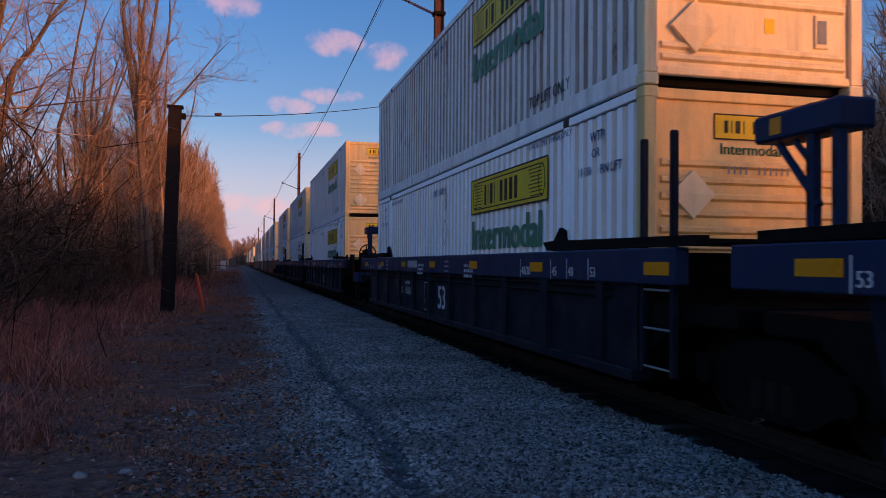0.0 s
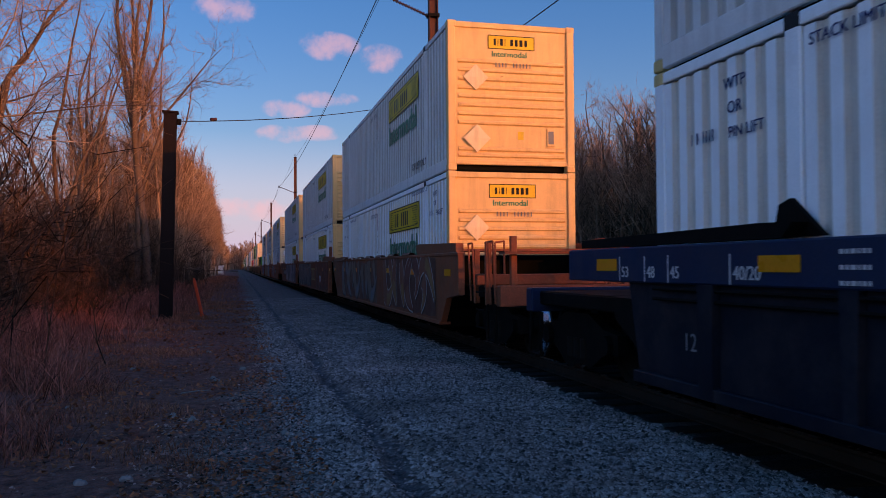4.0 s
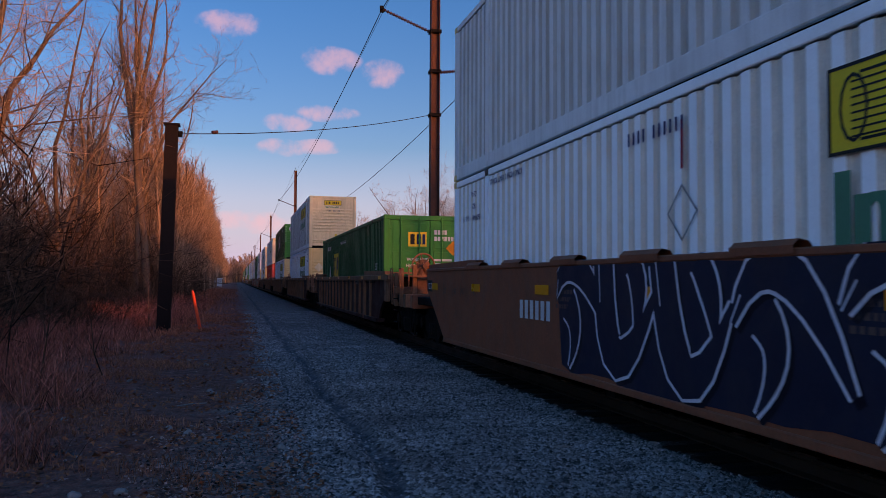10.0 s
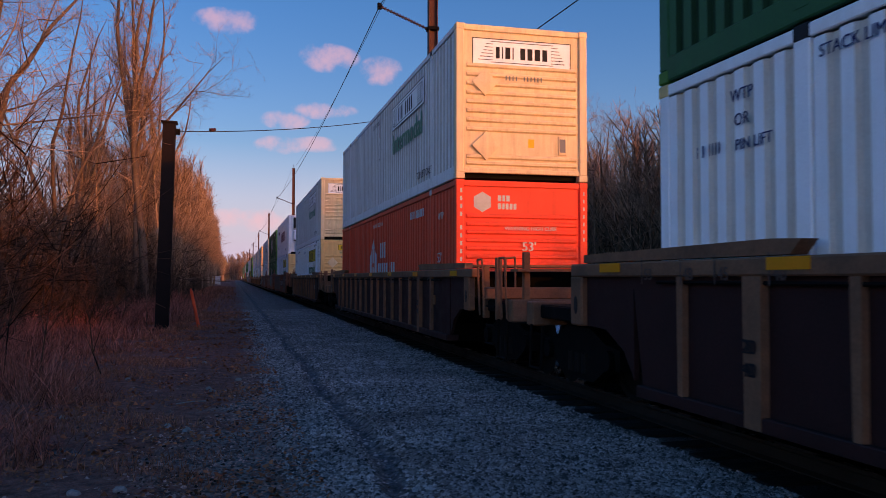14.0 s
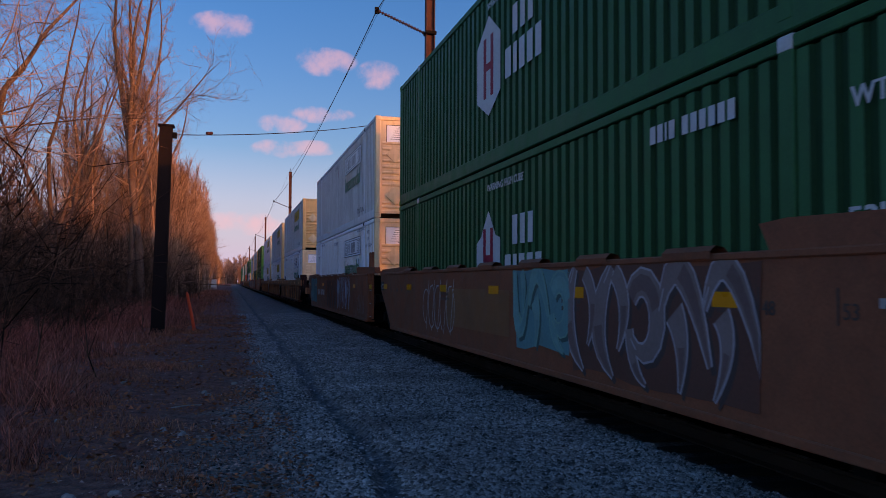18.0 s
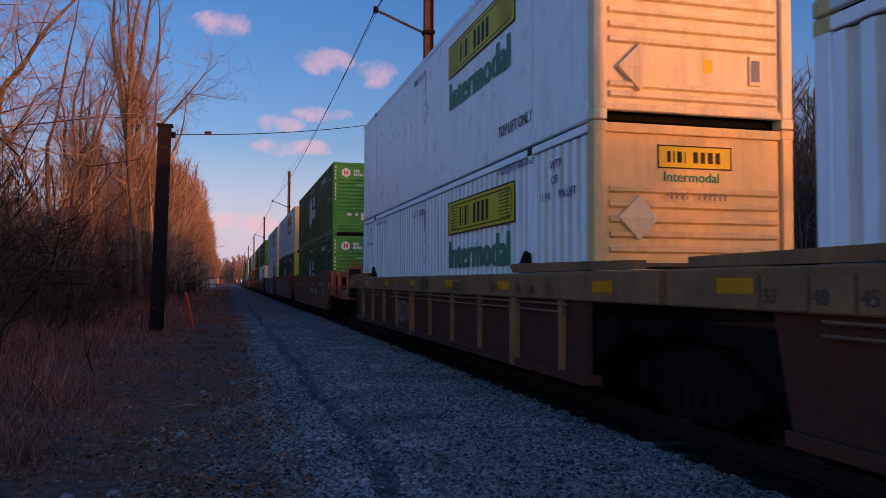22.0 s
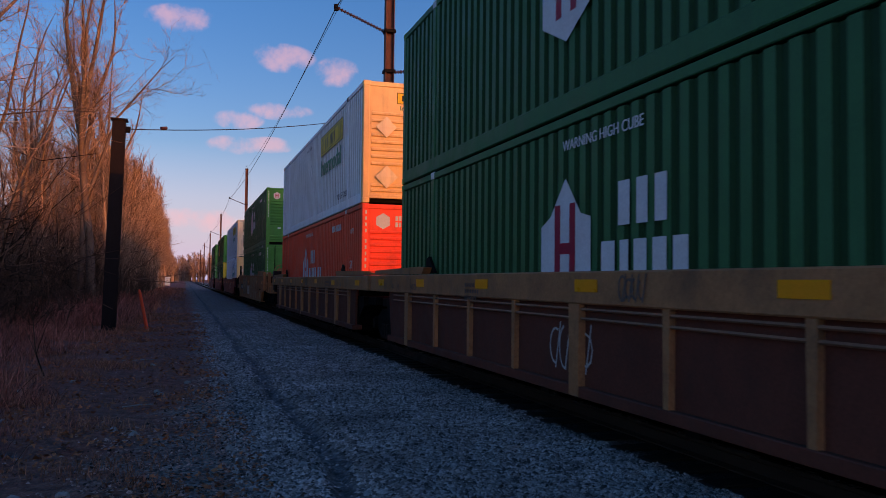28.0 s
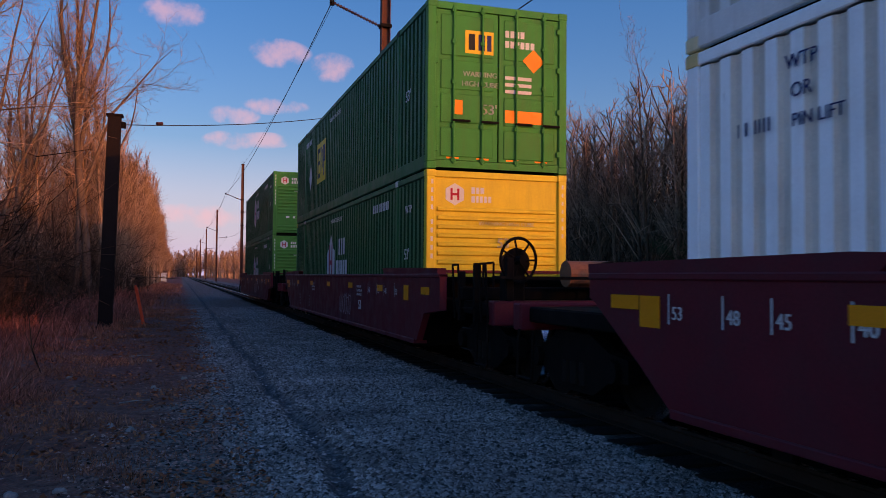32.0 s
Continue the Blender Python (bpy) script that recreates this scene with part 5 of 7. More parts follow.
def end_structure(car, out, style, body, chord, top, coupled):
    """The sloped end, deck and platform at one end; out -1 near, 1 far."""
    base = 0.0 if out < 0 else CL
    Y = lambda d: base + out * d
    ln = 3.35 if coupled else 1.55
    a, b = sorted((Y(0.12), Y(ln)))
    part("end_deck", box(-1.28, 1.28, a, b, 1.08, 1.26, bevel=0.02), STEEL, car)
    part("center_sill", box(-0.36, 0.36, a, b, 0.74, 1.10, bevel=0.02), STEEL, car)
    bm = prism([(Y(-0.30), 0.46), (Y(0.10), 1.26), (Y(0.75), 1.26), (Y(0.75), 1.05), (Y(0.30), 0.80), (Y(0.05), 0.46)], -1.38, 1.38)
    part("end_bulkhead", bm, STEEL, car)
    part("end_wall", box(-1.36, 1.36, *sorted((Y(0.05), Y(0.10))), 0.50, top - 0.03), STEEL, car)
    if style == "dark":
        for sx in (-1, 1):
            # arched plate over the wheels and a slotted post at its outer end
            x0, x1 = sorted((sx * 1.455, sx * 1.40))
            part("wheel_arch", prism([(Y(0.24), top - 0.14), (Y(1.55), top - 0.14), (Y(1.55), 1.10), (Y(0.85), 1.07), (Y(0.45), 0.88), (Y(0.24), 0.62)], x0, x1), body, car)
            x0, x1 = sorted((sx * 1.525, sx * 1.41))
            p = part("end_post", box(x0, x1, *sorted((Y(1.32), Y(1.62))), 1.08, top - 0.13, bevel=0.02), chord, car)
            oval = [(Y(1.47) + 0.045 * math.cos(a), 1.31 + 0.10 * math.sin(a)) for a in [math.pi * q / 8 for q in range(16)]]
            part("slot", prism(oval, *sorted((sx * 1.52, sx * 1.53))), BLACKP, p)
    # raised platform over the end, with a folded inner lip
    w = 1.50
    inner, outer, rise = (-2.05, 1.25, 0.23) if style == "smooth" and out < 0 else ((-2.1, 1.15, 0.12) if style == "smooth" else (-2.25, 1.30, 0.13))
    edge = [(Y(outer), top + 0.012), (Y(outer), top + rise * 0.75), (Y(inner * 0.85), top + rise), (Y(inner), top + rise * 0.9), (Y(inner + 0.12), top + 0.012)]
    for sx in (-1, 1):
        x0, x1 = sorted((sx * w, sx * 1.36))
        part("end_platform", prism(edge, x0, x1, bm=None), chord if style != "blue" else STEEL, car)
    part("end_plate", box(-1.36, 1.36, *sorted((Y(0.25), Y(outer))), top + 0.03, top + 0.07), chord if style != "blue" else STEEL, car)
    if style in ("blue", "rib"):
        for sx in (-1, 1):
            x0, x1 = sorted((sx * 1.315, sx * 1.36))
            part("guide_fin", prism([(Y(-1.85), top + 0.02), (Y(-1.92), top + 0.26), (Y(-2.05), top + 0.30), (Y(-2.40), top + 0.02)], x0, x1), STEEL, car)
    if not coupled:
        if style in ("smooth", "maroon", "blue"):
            side = -1 if out < 0 else 1
            high, spots = (top + 1.05, (0.28, 0.84)) if style == "blue" else (top + 0.60, (0.20, 0.62))
            for d in spots:
                part("guide_post", box(side * 1.45 - 0.035, side * 1.45 + 0.035, *sorted((Y(d), Y(d + 0.06))), 0.60, high, bevel=0.012), BLUECAR_D if style == "blue" else body, car)
            for k in range(3):
                part("ladder_rung", tube((side * 1.46, Y(spots[0]), 0.66 + k * 0.36), (side * 1.46, Y(spots[1]), 0.66 + k * 0.36), 0.012, n=6), GREYINK, car)
        part("connector", box(-0.22, 0.22, *sorted((Y(1.4), Y(1.79))), 0.72, 1.04, bevel=0.03), STEEL, car)
    else:
        part("end_beam", box(-1.40, 1.40, *sorted((Y(3.18), Y(3.40))), 0.98, 1.30, bevel=0.02), chord, car)
        coupler(car, Y(3.90), out)
        if style == "rib":
            part("end_stand", box(-1.50, -1.20, *sorted((Y(1.05), Y(1.72))), 1.17, top + 0.28, bevel=0.02), DARKBR, car, "boxed end stand")
        part("step", pipe([(-1.40, Y(3.2), 1.0), (-1.42, Y(3.2), 0.45), (-1.42, Y(2.8), 0.45), (-1.40, Y(2.8), 1.0)], 0.02), STEEL, car)


def well_car(style, seed, near_coupled, far_coupled, brake, paint, label):
    """One well unit: side girders, floor, ends, trucks, markings. styles: smooth, maroon, rib, blue, dark."""
    rng = np.random.default_rng(seed)
    car = tagged(new("well_car"), label, "rail car", "cars of the freight train")
    body, chord = paint
    top = {"smooth": 1.83, "maroon": 1.64, "rib": 1.72, "blue": 1.77, "dark": 1.76}[style]
    low = 0.56
    for sx in (-1, 1):
        X = lambda d: sx * d
        if style in ("smooth", "maroon"):
            out_n, out_f = (-1.45 if near_coupled else -0.16), CL + 1.25
            near_edge = [(-1.45, top), (-1.45, 1.10), (-0.62, 1.02), (-0.20, low)] if near_coupled else [(-0.16, top), (-0.16, low)]
            pts = near_edge + [(CL - 0.08, low), (CL + 0.35, 0.86), (CL + 1.12, 1.36), (CL + 1.25, 1.42), (CL + 1.25, top)]
            s = part("side_girder", prism(pts, *sorted((X(1.51), X(1.40)))), body, car)
            part("lower_sill", box(*sorted((X(1.53), X(1.30))), -0.12, CL - 0.10, low - 0.06, low + 0.015, bevel=0.01), body, car)
            part("top_edge", box(*sorted((X(1.53), X(1.38))), out_n, out_f, top - 0.05, top + 0.012, bevel=0.012), chord, car)
            if sx < 0:
                for k in range(7):
                    yy = 2.6 + k * 1.85
                    fl = bmesh.new()
                    prof = [(1.545, top - 0.03), (1.55, top + 0.03), (1.50, top + 0.075), (1.42, top + 0.06), (1.36, top - 0.02)]
                    for (xa, za), (xb, zb) in zip(prof, prof[1:]):
                        fl.faces.new([fl.verts.new(q) for q in ((-xa, yy, za), (-xb, yy, zb), (-xb, yy + 0.75, zb), (-xa, yy + 0.75, za))])
                    if style == "smooth":
                        part("guide_flap", fl, chord if k % 2 else body, car)
                    else:
                        fl.free()
        else:
            under = {"dark": 1.62, "rib": 1.40, "blue": 1.43}[style]
            part("top_chord", box(*sorted((X(1.53), X(1.37))), (-1.0 if style == "blue" and not near_coupled else -1.80), CL + 1.60, under, top, bevel=0.015), chord, car)
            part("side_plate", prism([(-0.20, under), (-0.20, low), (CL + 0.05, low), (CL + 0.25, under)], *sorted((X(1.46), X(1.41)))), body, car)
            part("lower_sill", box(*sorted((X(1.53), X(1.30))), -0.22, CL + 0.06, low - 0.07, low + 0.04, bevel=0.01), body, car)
            pitch = {"rib": 1.6, "blue": 1.6, "dark": 1.025}[style]
            off = {"rib": 0.45, "blue": 0.55, "dark": 1.09}[style]
            n = int((CL - 0.4 - off) / pitch)
            wid = 0.05 if style != "blue" else 0.085
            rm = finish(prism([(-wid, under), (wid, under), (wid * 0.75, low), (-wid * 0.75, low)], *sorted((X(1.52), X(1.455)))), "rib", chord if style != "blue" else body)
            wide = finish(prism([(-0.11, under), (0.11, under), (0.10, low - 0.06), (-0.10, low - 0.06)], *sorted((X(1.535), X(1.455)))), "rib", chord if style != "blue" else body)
            if sx > 0:
                rj = bmesh.new()
                for k in range(n + 1):
                    box(1.455, 1.52, off + k * pitch - wid, off + k * pitch + wid, low, under, bm=rj)
                part("far_ribs", rj, chord if style != "blue" else body, car)
                continue
            for k in range(n + 1):
                big = k in (1, 5, n) if style != "dark" else k in (1, n - 1)
                part("rib", wide if big else rm, None, car).location.y = off + k * pitch
            if sx < 0:
                for dz in (0.05, 0.14) if style != "dark" else (0.05,):
                    part("conduit", tube((X(1.50), 0.3, under - dz), (X(1.50), CL - 0.3, under - dz), 0.016, n=5), TANDK if style == "rib" else STEEL, car)
    part("well_floor", box(-1.30, 1.30, 0.3, CL - 0.3, low - 0.10, low - 0.03), STEEL, car)
    for k in range(6):
        yy = 1.2 + k * (CL - 2.4) / 5
        part("floor_beam", box(-1.38, 1.38, yy - 0.10, yy + 0.10, low - 0.16, low - 0.10), STEEL, car)
    end_structure(car, -1, style, body, chord, top, near_coupled)
    end_structure(car, 1, style, body, chord, top, far_coupled)
    truck(car, -2.35 if near_coupled else -1.79)
    if far_coupled:
        truck(car, CL + 2.35)
    if brake == "tower":
        tower(car, CL + 0.53, top)
    if near_coupled:
        brake_end(car, -3.75, {"blue": STEEL, "maroon": STEEL, "dark": TANDK, "rib": DARKBR}.get(style, body), top, brake)
    # orange reflector strips and small stencils
    sx = -1.515 if style in ("smooth", "maroon") else -1.534
    zr = {"smooth": 1.48, "maroon": 1.38, "rib": 1.56, "blue": 1.58, "dark": 1.69}[style]
    rh = 0.06 if style != "dark" else 0.045
    rm = finish(box(sx - 0.004, sx, -0.23, 0.23, -rh, rh), "reflector", ORANGE)
    for yy in (-0.7, 2.4, 5.3, 8.2, 11.1, 14.0, CL + 0.6):
        part("reflector", rm, None, car).location = (0, yy, zr + (0.02 if yy > 5 else 0))
    small = bmesh.new()
    q = on_side(sx - 0.003, 0, 0)
    for wds, yy in (("53", 0.75), ("48", 1.35), ("45", 1.85), ("40/20", 2.95)) if style in ("blue", "rib") else (("53", 1.2), ("48", 2.0), ("45", 2.6), ("40", 3.4)):
        for y2 in (yy, CL + 0.9 - yy * 0.85):
            letters(small, wds, 0.15, on_side(sx - 0.003, y2, zr - 0.10), bold=0.004)
            rect(small, -0.05, -0.03, -0.14, 0.10, on_side(sx - 0.003, y2, zr))
    for blk in range(2):
        y0 = float(rng.uniform(3.4, 6.0)) + blk * 6.0
        for k in range(3):
            bars(small, 0, 0, 0.05, list(rng.uniform(0.4, 1.6, 7)), on_side(sx - 0.003, y0, zr - 0.02 - k * 0.085), gap=0.5)
    part("stencil_lettering", small, WHITEINK if style in ("blue", "maroon") else paint_colour((0.10, 0.06, 0.05)), car)
    return car, top, sx


def big_number(car, words, y, z, size, mat, x):
    part("large_number", letters(bmesh.new(), words, size, on_side(x - 0.003, y, z), bold=0.02), mat, car, "large painted number")


def name_plate(car, y, z, w, h, x, n=10, plate=BLACKP, ink=WHITEINK):
    bm = rect(bmesh.new(), 0, w, -0.08, h + 0.08, on_side(x - 0.003, y, z))
    p = part("number_plate", bm, plate, car, "dark plate with white bars")
    cw = w / (h * n) * 0.72
    part("plate_bars", bars(bmesh.new(), 0.08, 0, h, [cw * 0.5] * 4 + [-cw * 0.5] + [cw * 0.5] * (n - 4), on_side(x - 0.006, y, z), gap=cw * 0.7), ink, p)


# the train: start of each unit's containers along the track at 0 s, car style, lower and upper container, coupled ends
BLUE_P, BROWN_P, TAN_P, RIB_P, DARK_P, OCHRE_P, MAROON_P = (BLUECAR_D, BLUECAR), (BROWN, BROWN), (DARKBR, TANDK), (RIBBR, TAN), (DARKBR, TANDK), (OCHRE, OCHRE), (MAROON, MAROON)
UNITS = [
    (-12.14, "blue", BLUE_P, "jy", "jw", 1, 0, "tower"), (7.46, "blue", BLUE_P, "jy", "jr", 0, 1, "tower"),
    (31.38, "blue", BLUE_P, "jy", "jy", 1, 0, "wheel"), (51.06, "blue", BLUE_P, "jw", "jy", 0, 0, ""), (70.73, "blue", BLUE_P, "jy", "jy", 0, 1, ""),
    (94.82, "smooth", BROWN_P, "jy", "jy", 1, 0, "rails"), (114.2, "smooth", BROWN_P, "jy", "jy", 0, 0, ""), (133.76, "smooth", BROWN_P, "jy", "jy", 0, 1, ""),
    (157.65, "smooth", BROWN_P, "jw", "jy", 1, 0, "wheel"), (177.26, "smooth", BROWN_P, "jy", "jy", 0, 0, ""), (196.92, "smooth", BROWN_P, "jy", "jy", 0, 1, ""),
    (220.48, "dark", DARK_P, "em", "", 1, 1, "wheel"), (244.19, "dark", TAN_P, "jy", "jr", 1, 1, "rails"), (267.8, "dark", TAN_P, "jy", "hg", 1, 1, "wheel"),
    (291.34, "dark", TAN_P, "hr", "jw", 1, 1, "rails"), (315.4, "dark", DARK_P, "jy", "jw", 1, 1, "rails"),
    (339.01, "smooth", BROWN_P, "jy", "rf", 1, 0, "wheel"), (358.12, "smooth", BROWN_P, "hg", "hg", 0, 0, ""), (377.74, "smooth", BROWN_P, "jw", "jw", 0, 1, ""),
    (401.6, "rib", RIB_P, "jw", "jy", 1, 0, "rails"), (421.26, "rib", RIB_P, "jy", "jy", 0, 0, ""), (440.97, "rib", RIB_P, "jy", "js", 0, 1, ""),
    (464.75, "smooth", BROWN_P, "hg", "hg", 1, 0, "wheel"), (484.41, "smooth", BROWN_P, "ey", "jy", 0, 0, ""), (504.02, "smooth", BROWN_P, "jy", "jy", 0, 1, ""),
    (527.59, "rib", RIB_P, "jy", "hg", 1, 0, "rails"), (547.1, "rib", RIB_P, "hg", "hg", 0, 0, ""), (566.92, "rib", RIB_P, "hr", "jy", 0, 1, ""),
    (590.54, "smooth", OCHRE_P, "hd", "hg", 1, 1, "wheel"), (614.34, "maroon", MAROON_P, "jt", "jd", 1, 1, "posts"), (637.92, "maroon", MAROON_P, "ey", "em", 1, 1, "wheel"),
    (662.12, "maroon", MAROON_P, "hg", "hg", 1, 1, "rails"),
]
WORDS = {"blue": "blue steel container well car with ribbed sides", "smooth": "brown smooth-sided steel container well car", "rib": "brown ribbed steel well car with tan top chord",
         "dark": "weathered dark brown ribbed steel well car", "maroon": "maroon smooth-sided steel container well car"}
MOVERS = []
CARS = []


def build_train():
    for i, (s, style, paint, lower, upper, nc, fc, brake) in enumerate(UNITS):
        car, top, sx = well_car(style, 100 + i, nc, fc, brake, paint, WORDS[style])
        CARS.append((car, sx))
        MOVERS.append((car, s, 0.0))
        MOVERS.append((container(lower, False), s, 0.535))
        if upper:
            MOVERS.append((container(upper, True), s, 0.535 + CH + 0.016))


build_train()


def paint_cars():
    car = lambda k: CARS[k + 1][0]
    sx = lambda k: CARS[k + 1][1]
    W, K = (0.72, 0.72, 0.74), (0.02, 0.02, 0.025)
    for k in (-1, 0, 1, 2, 3):
        y53, s53 = (8.0, 0.62) if k < 1 else (6.4, 0.45)
        big_number(car(k), "53", y53, 0.76, s53, WHITEINK, -1.462)
        bm = bmesh.new()
        bars(bm, 0, 0, 0.17, [0.25] * 4 + [-0.4] + [0.25] * 6, on_side(-1.465, 11.9, 0.92), gap=0.5)
        bars(bm, 0, 0, 0.07, [0.6] * 9, on_side(-1.465, 11.2, 1.15), gap=0.25)
        part("stencil_bars", bm, WHITEINK, car(k))
        b2 = bars(bmesh.new(), 0, 0, 0.15, [0.6] * 9, on_side(-1.537, 10.6, 1.53), gap=0.15)
        part("chord_bars", b2, WHITEINK, car(k))
        b3 = bmesh.new()
        for q in range(3):
            bars(b3, 0, 0, 0.03, [1.3, 0.9, 1.6, 0.7, 1.1, 1.4], on_side(-1.537, 7.2, 1.64 - q * 0.085), gap=0.5)
            bars(b3, 0, 0, 0.03, [1.3, 0.9, 1.6, 0.7, 1.1, 0.8], on_side(-1.537, 13.4, 1.66 - q * 0.10), gap=0.5)
        part("chord_notes", b3, WHITEINK, car(k))
        fr = stroke(bmesh.new(), [(0, -0.28), (0.4, -0.28), (0.4, 0.28), (0, 0.28), (0, -0.28)], 0.02, on_side(-1.465, 9.2, 0.95))
        part("stencil_frame", fr, WHITEINK, car(k))
        # the end nearest to the following car
        if k == 1:
            bars_far = bars(bmesh.new(), 0, 0, 0.23, [0.30] * 4, on_side(-1.465, 14.1, 0.68), gap=0.62)
            part("mark_bars", bars_far, WHITEINK, car(k))
        part("capacity_print", letters(bmesh.new(), "125-T", 0.22, on_side(-1.464, 15.4, 0.86)), GREYINK, car(k), "faded stencilled capacity")
    big_number(car(1), "B", 14.75, 1.12, 0.24, WHITEINK, -1.462)
    big_number(car(2), "C", 14.75, 1.12, 0.24, WHITEINK, -1.462)
    tag_scrawl(car(2), 3, 9.0, 0.95, 0.5, (0.5, 0.5, 0.52), x=-1.462)
    tag_scrawl(car(3), 4, 4.6, 0.95, 0.5, (0.3, 0.26, 0.28), x=-1.462)
    # brown cars with sprayed sides
    G = graffiti

    def panel(k, y0, y1, z0, z1, rgb, label, x=-1.5165):
        return part("painted_panel", rect(bmesh.new(), 0, y1 - y0, z0, z1, on_side(x, y1, 0)), paint_colour(rgb), car(k), label)

    def logo(k, y0, y1, z0, z1, rgb, parent=None, x=-1.5195):
        """An emblem as three plain blocks of its size and colour."""
        bm, w = bmesh.new(), (y1 - y0) / 3
        for q in range(3):
            rect(bm, q * w, (q + 0.78) * w, z0, z1, on_side(x, y1, 0))
        part("emblem", bm, paint_colour(rgb), parent or car(k), "plain emblem shapes")

    G(car(4), 11, 0.2, 6.0, 0.60, 1.80, [(0.26, 0.075, 0.05), (0.30, 0.15, 0.06), (0.17, 0.05, 0.045)], (0.40, 0.38, 0.38), (0.13, 0.045, 0.035), 4)
    G(car(4), 31, 7.0, 14.5, 0.60, 1.78, [(0.15, 0.17, 0.19), (0.20, 0.15, 0.12)], K, (0.16, 0.06, 0.045), 5)
    G(car(5), 12, 7.9, 16.4, 0.60, 1.80, [(0.19, 0.115, 0.085), (0.14, 0.125, 0.125)], (0.40, 0.40, 0.42), (0.035, 0.04, 0.055), 6)
    G(car(5), 32, 0.1, 5.6, 0.60, 1.80, [(0.26, 0.065, 0.042), (0.22, 0.055, 0.04)], (0.025, 0.025, 0.04), (0.21, 0.055, 0.040), 4, rim=0.035)
    logo(5, 5.75, 7.65, 1.02, 1.46, (0.22, 0.04, 0.035), panel(5, 5.69, 7.73, 0.95, 1.54, (0.42, 0.27, 0.09), "ochre repainted panel", -1.5245), -1.5275)
    for yy, wd in ((3.25, 0.36), (2.80, 0.36)):
        part("painted_gleam", shape(bmesh.new(), [(0, 1.22), (wd, 1.16), (wd * 0.8, 0.92), (0.12, 0.90)], on_side(-1.5265, yy + wd, 0)), paint_colour((0.56, 0.60, 0.66)), car(5), "pale sprayed patch")
    G(car(6), 13, 0.0, 10.4, 0.60, 1.82, [(0.085, 0.10, 0.125), (0.13, 0.14, 0.17)], (0.30, 0.32, 0.42), (0.36, 0.33, 0.34), 5, rim=0.07)
    name_plate(car(6), 13.26, 1.09, 2.7, 0.26, -1.514)
    tag_scrawl(car(6), 8, 15.3, 1.30, 0.6, (0.36, 0.25, 0.21))
    G(car(7), 14, 7.1, 12.5, 0.60, 1.80, [(0.020, 0.024, 0.065), (0.035, 0.03, 0.085)], (0.62, 0.62, 0.68), (0.36, 0.03, 0.045), 6, rim=0.05)
    red = paint_colour((0.36, 0.03, 0.045))
    for cu, cv, ru, rv in ((6.75, 1.38, 0.55, 0.36), (12.9, 1.22, 1.0, 0.26)):
        part("splash", shape(bmesh.new(), blob(np.random.default_rng(3), 0, cv, ru, rv, 0.18), on_side(-1.5158, cu, 0)), red, car(7), "red spray-painted splash")
    part("swoosh", stroke(bmesh.new(), [(0, 1.42), (0.5, 1.62), (1.0, 1.78), (1.5, 1.78), (1.9, 1.42)], 0.14, on_side(-1.517, 6.3, 0)), red, car(7), "red sprayed arc")
    name_plate(car(7), 6.38, 1.08, 3.1, 0.27, -1.518)
    tag_scrawl(car(7), 9, 6.3, 0.78, 0.42, (0.05, 0.035, 0.03))
    G(car(8), 15, 9.6, 16.4, 0.62, 1.74, [(0.075, 0.15, 0.11), (0.15, 0.17, 0.12), (0.20, 0.15, 0.13)], (0.03, 0.05, 0.05), (0.17, 0.13, 0.10), 6)
    part("painted_field", shape(bmesh.new(), [(0, 0.58), (6.7, 0.58), (6.3, 0.80), (5.9, 1.05), (5.65, 1.40), (5.7, 1.80), (0.5, 1.80), (0.25, 1.3), (0.1, 0.9)], on_side(-1.5158, 7.0, 0)),
         paint_colour((0.055, 0.20, 0.27)), car(8), "blue spray-painted field")
    G(car(8), 16, 1.3, 6.9, 0.70, 1.80, [(0.075, 0.27, 0.42), (0.06, 0.22, 0.36)], (0.02, 0.035, 0.07), None, 5, x=-1.5165, rim=0.022)
    logo(8, 6.9, 9.3, 1.08, 1.52, (0.36, 0.09, 0.08), panel(8, 6.6, 9.6, 0.98, 1.62, (0.36, 0.15, 0.05), "ochre repainted panel", -1.5245), -1.5275)
    part("capacity_plate", rect(bmesh.new(), 0, 0.62, 0, 0.075, on_side(-1.5175, 0.75, 1.33)), GREYINK, car(8), "narrow pale sign plate")
    G(car(9), 17, 4.6, 10.6, 0.58, 1.82, [(0.014, 0.017, 0.036), (0.020, 0.018, 0.040)], (0.58, 0.58, 0.64), (0.014, 0.016, 0.034), 5, rim=0.032)
    panel(9, 0.0, 4.6, 0.58, 1.80, (0.085, 0.018, 0.03), "dark crimson sprayed field")
    part("painted_field", shape(bmesh.new(), blob(np.random.default_rng(8), 0, 1.16, 1.25, 0.52, 0.05), on_side(-1.5195, 2.7, 0)), paint_colour((0.025, 0.075, 0.26)), car(9), "blue sprayed patch")
    part("number_bars", bars(bmesh.new(), 0, 0, 0.24, [0.5] * 6, on_side(-1.517, 11.9, 1.12), gap=0.3), WHITEINK, car(9))
    for k in (11, 12, 13, 14):
        for yy in (2.22, 14.52):
            big_number(car(k), "20", yy, 1.05, 0.15, BLACKP, -1.536)
            big_number(car(k), "40", yy, 0.88, 0.15, BLACKP, -1.536)
        part("repair_patch", box(-1.475, -1.46, 0.9, 1.25, 1.10, 1.28), TAN if k != 14 else GREYINK, car(k), "painted repair patch")
    part("ochre_panel", box(-1.475, -1.46, 3.2, 4.4, 0.60, 1.58), paint_colour((0.30, 0.15, 0.055)), car(12), "ochre panel between the ribs")
    name_plate(car(15), 6.08, 1.08, 3.1, 0.26, -1.522, n=10)
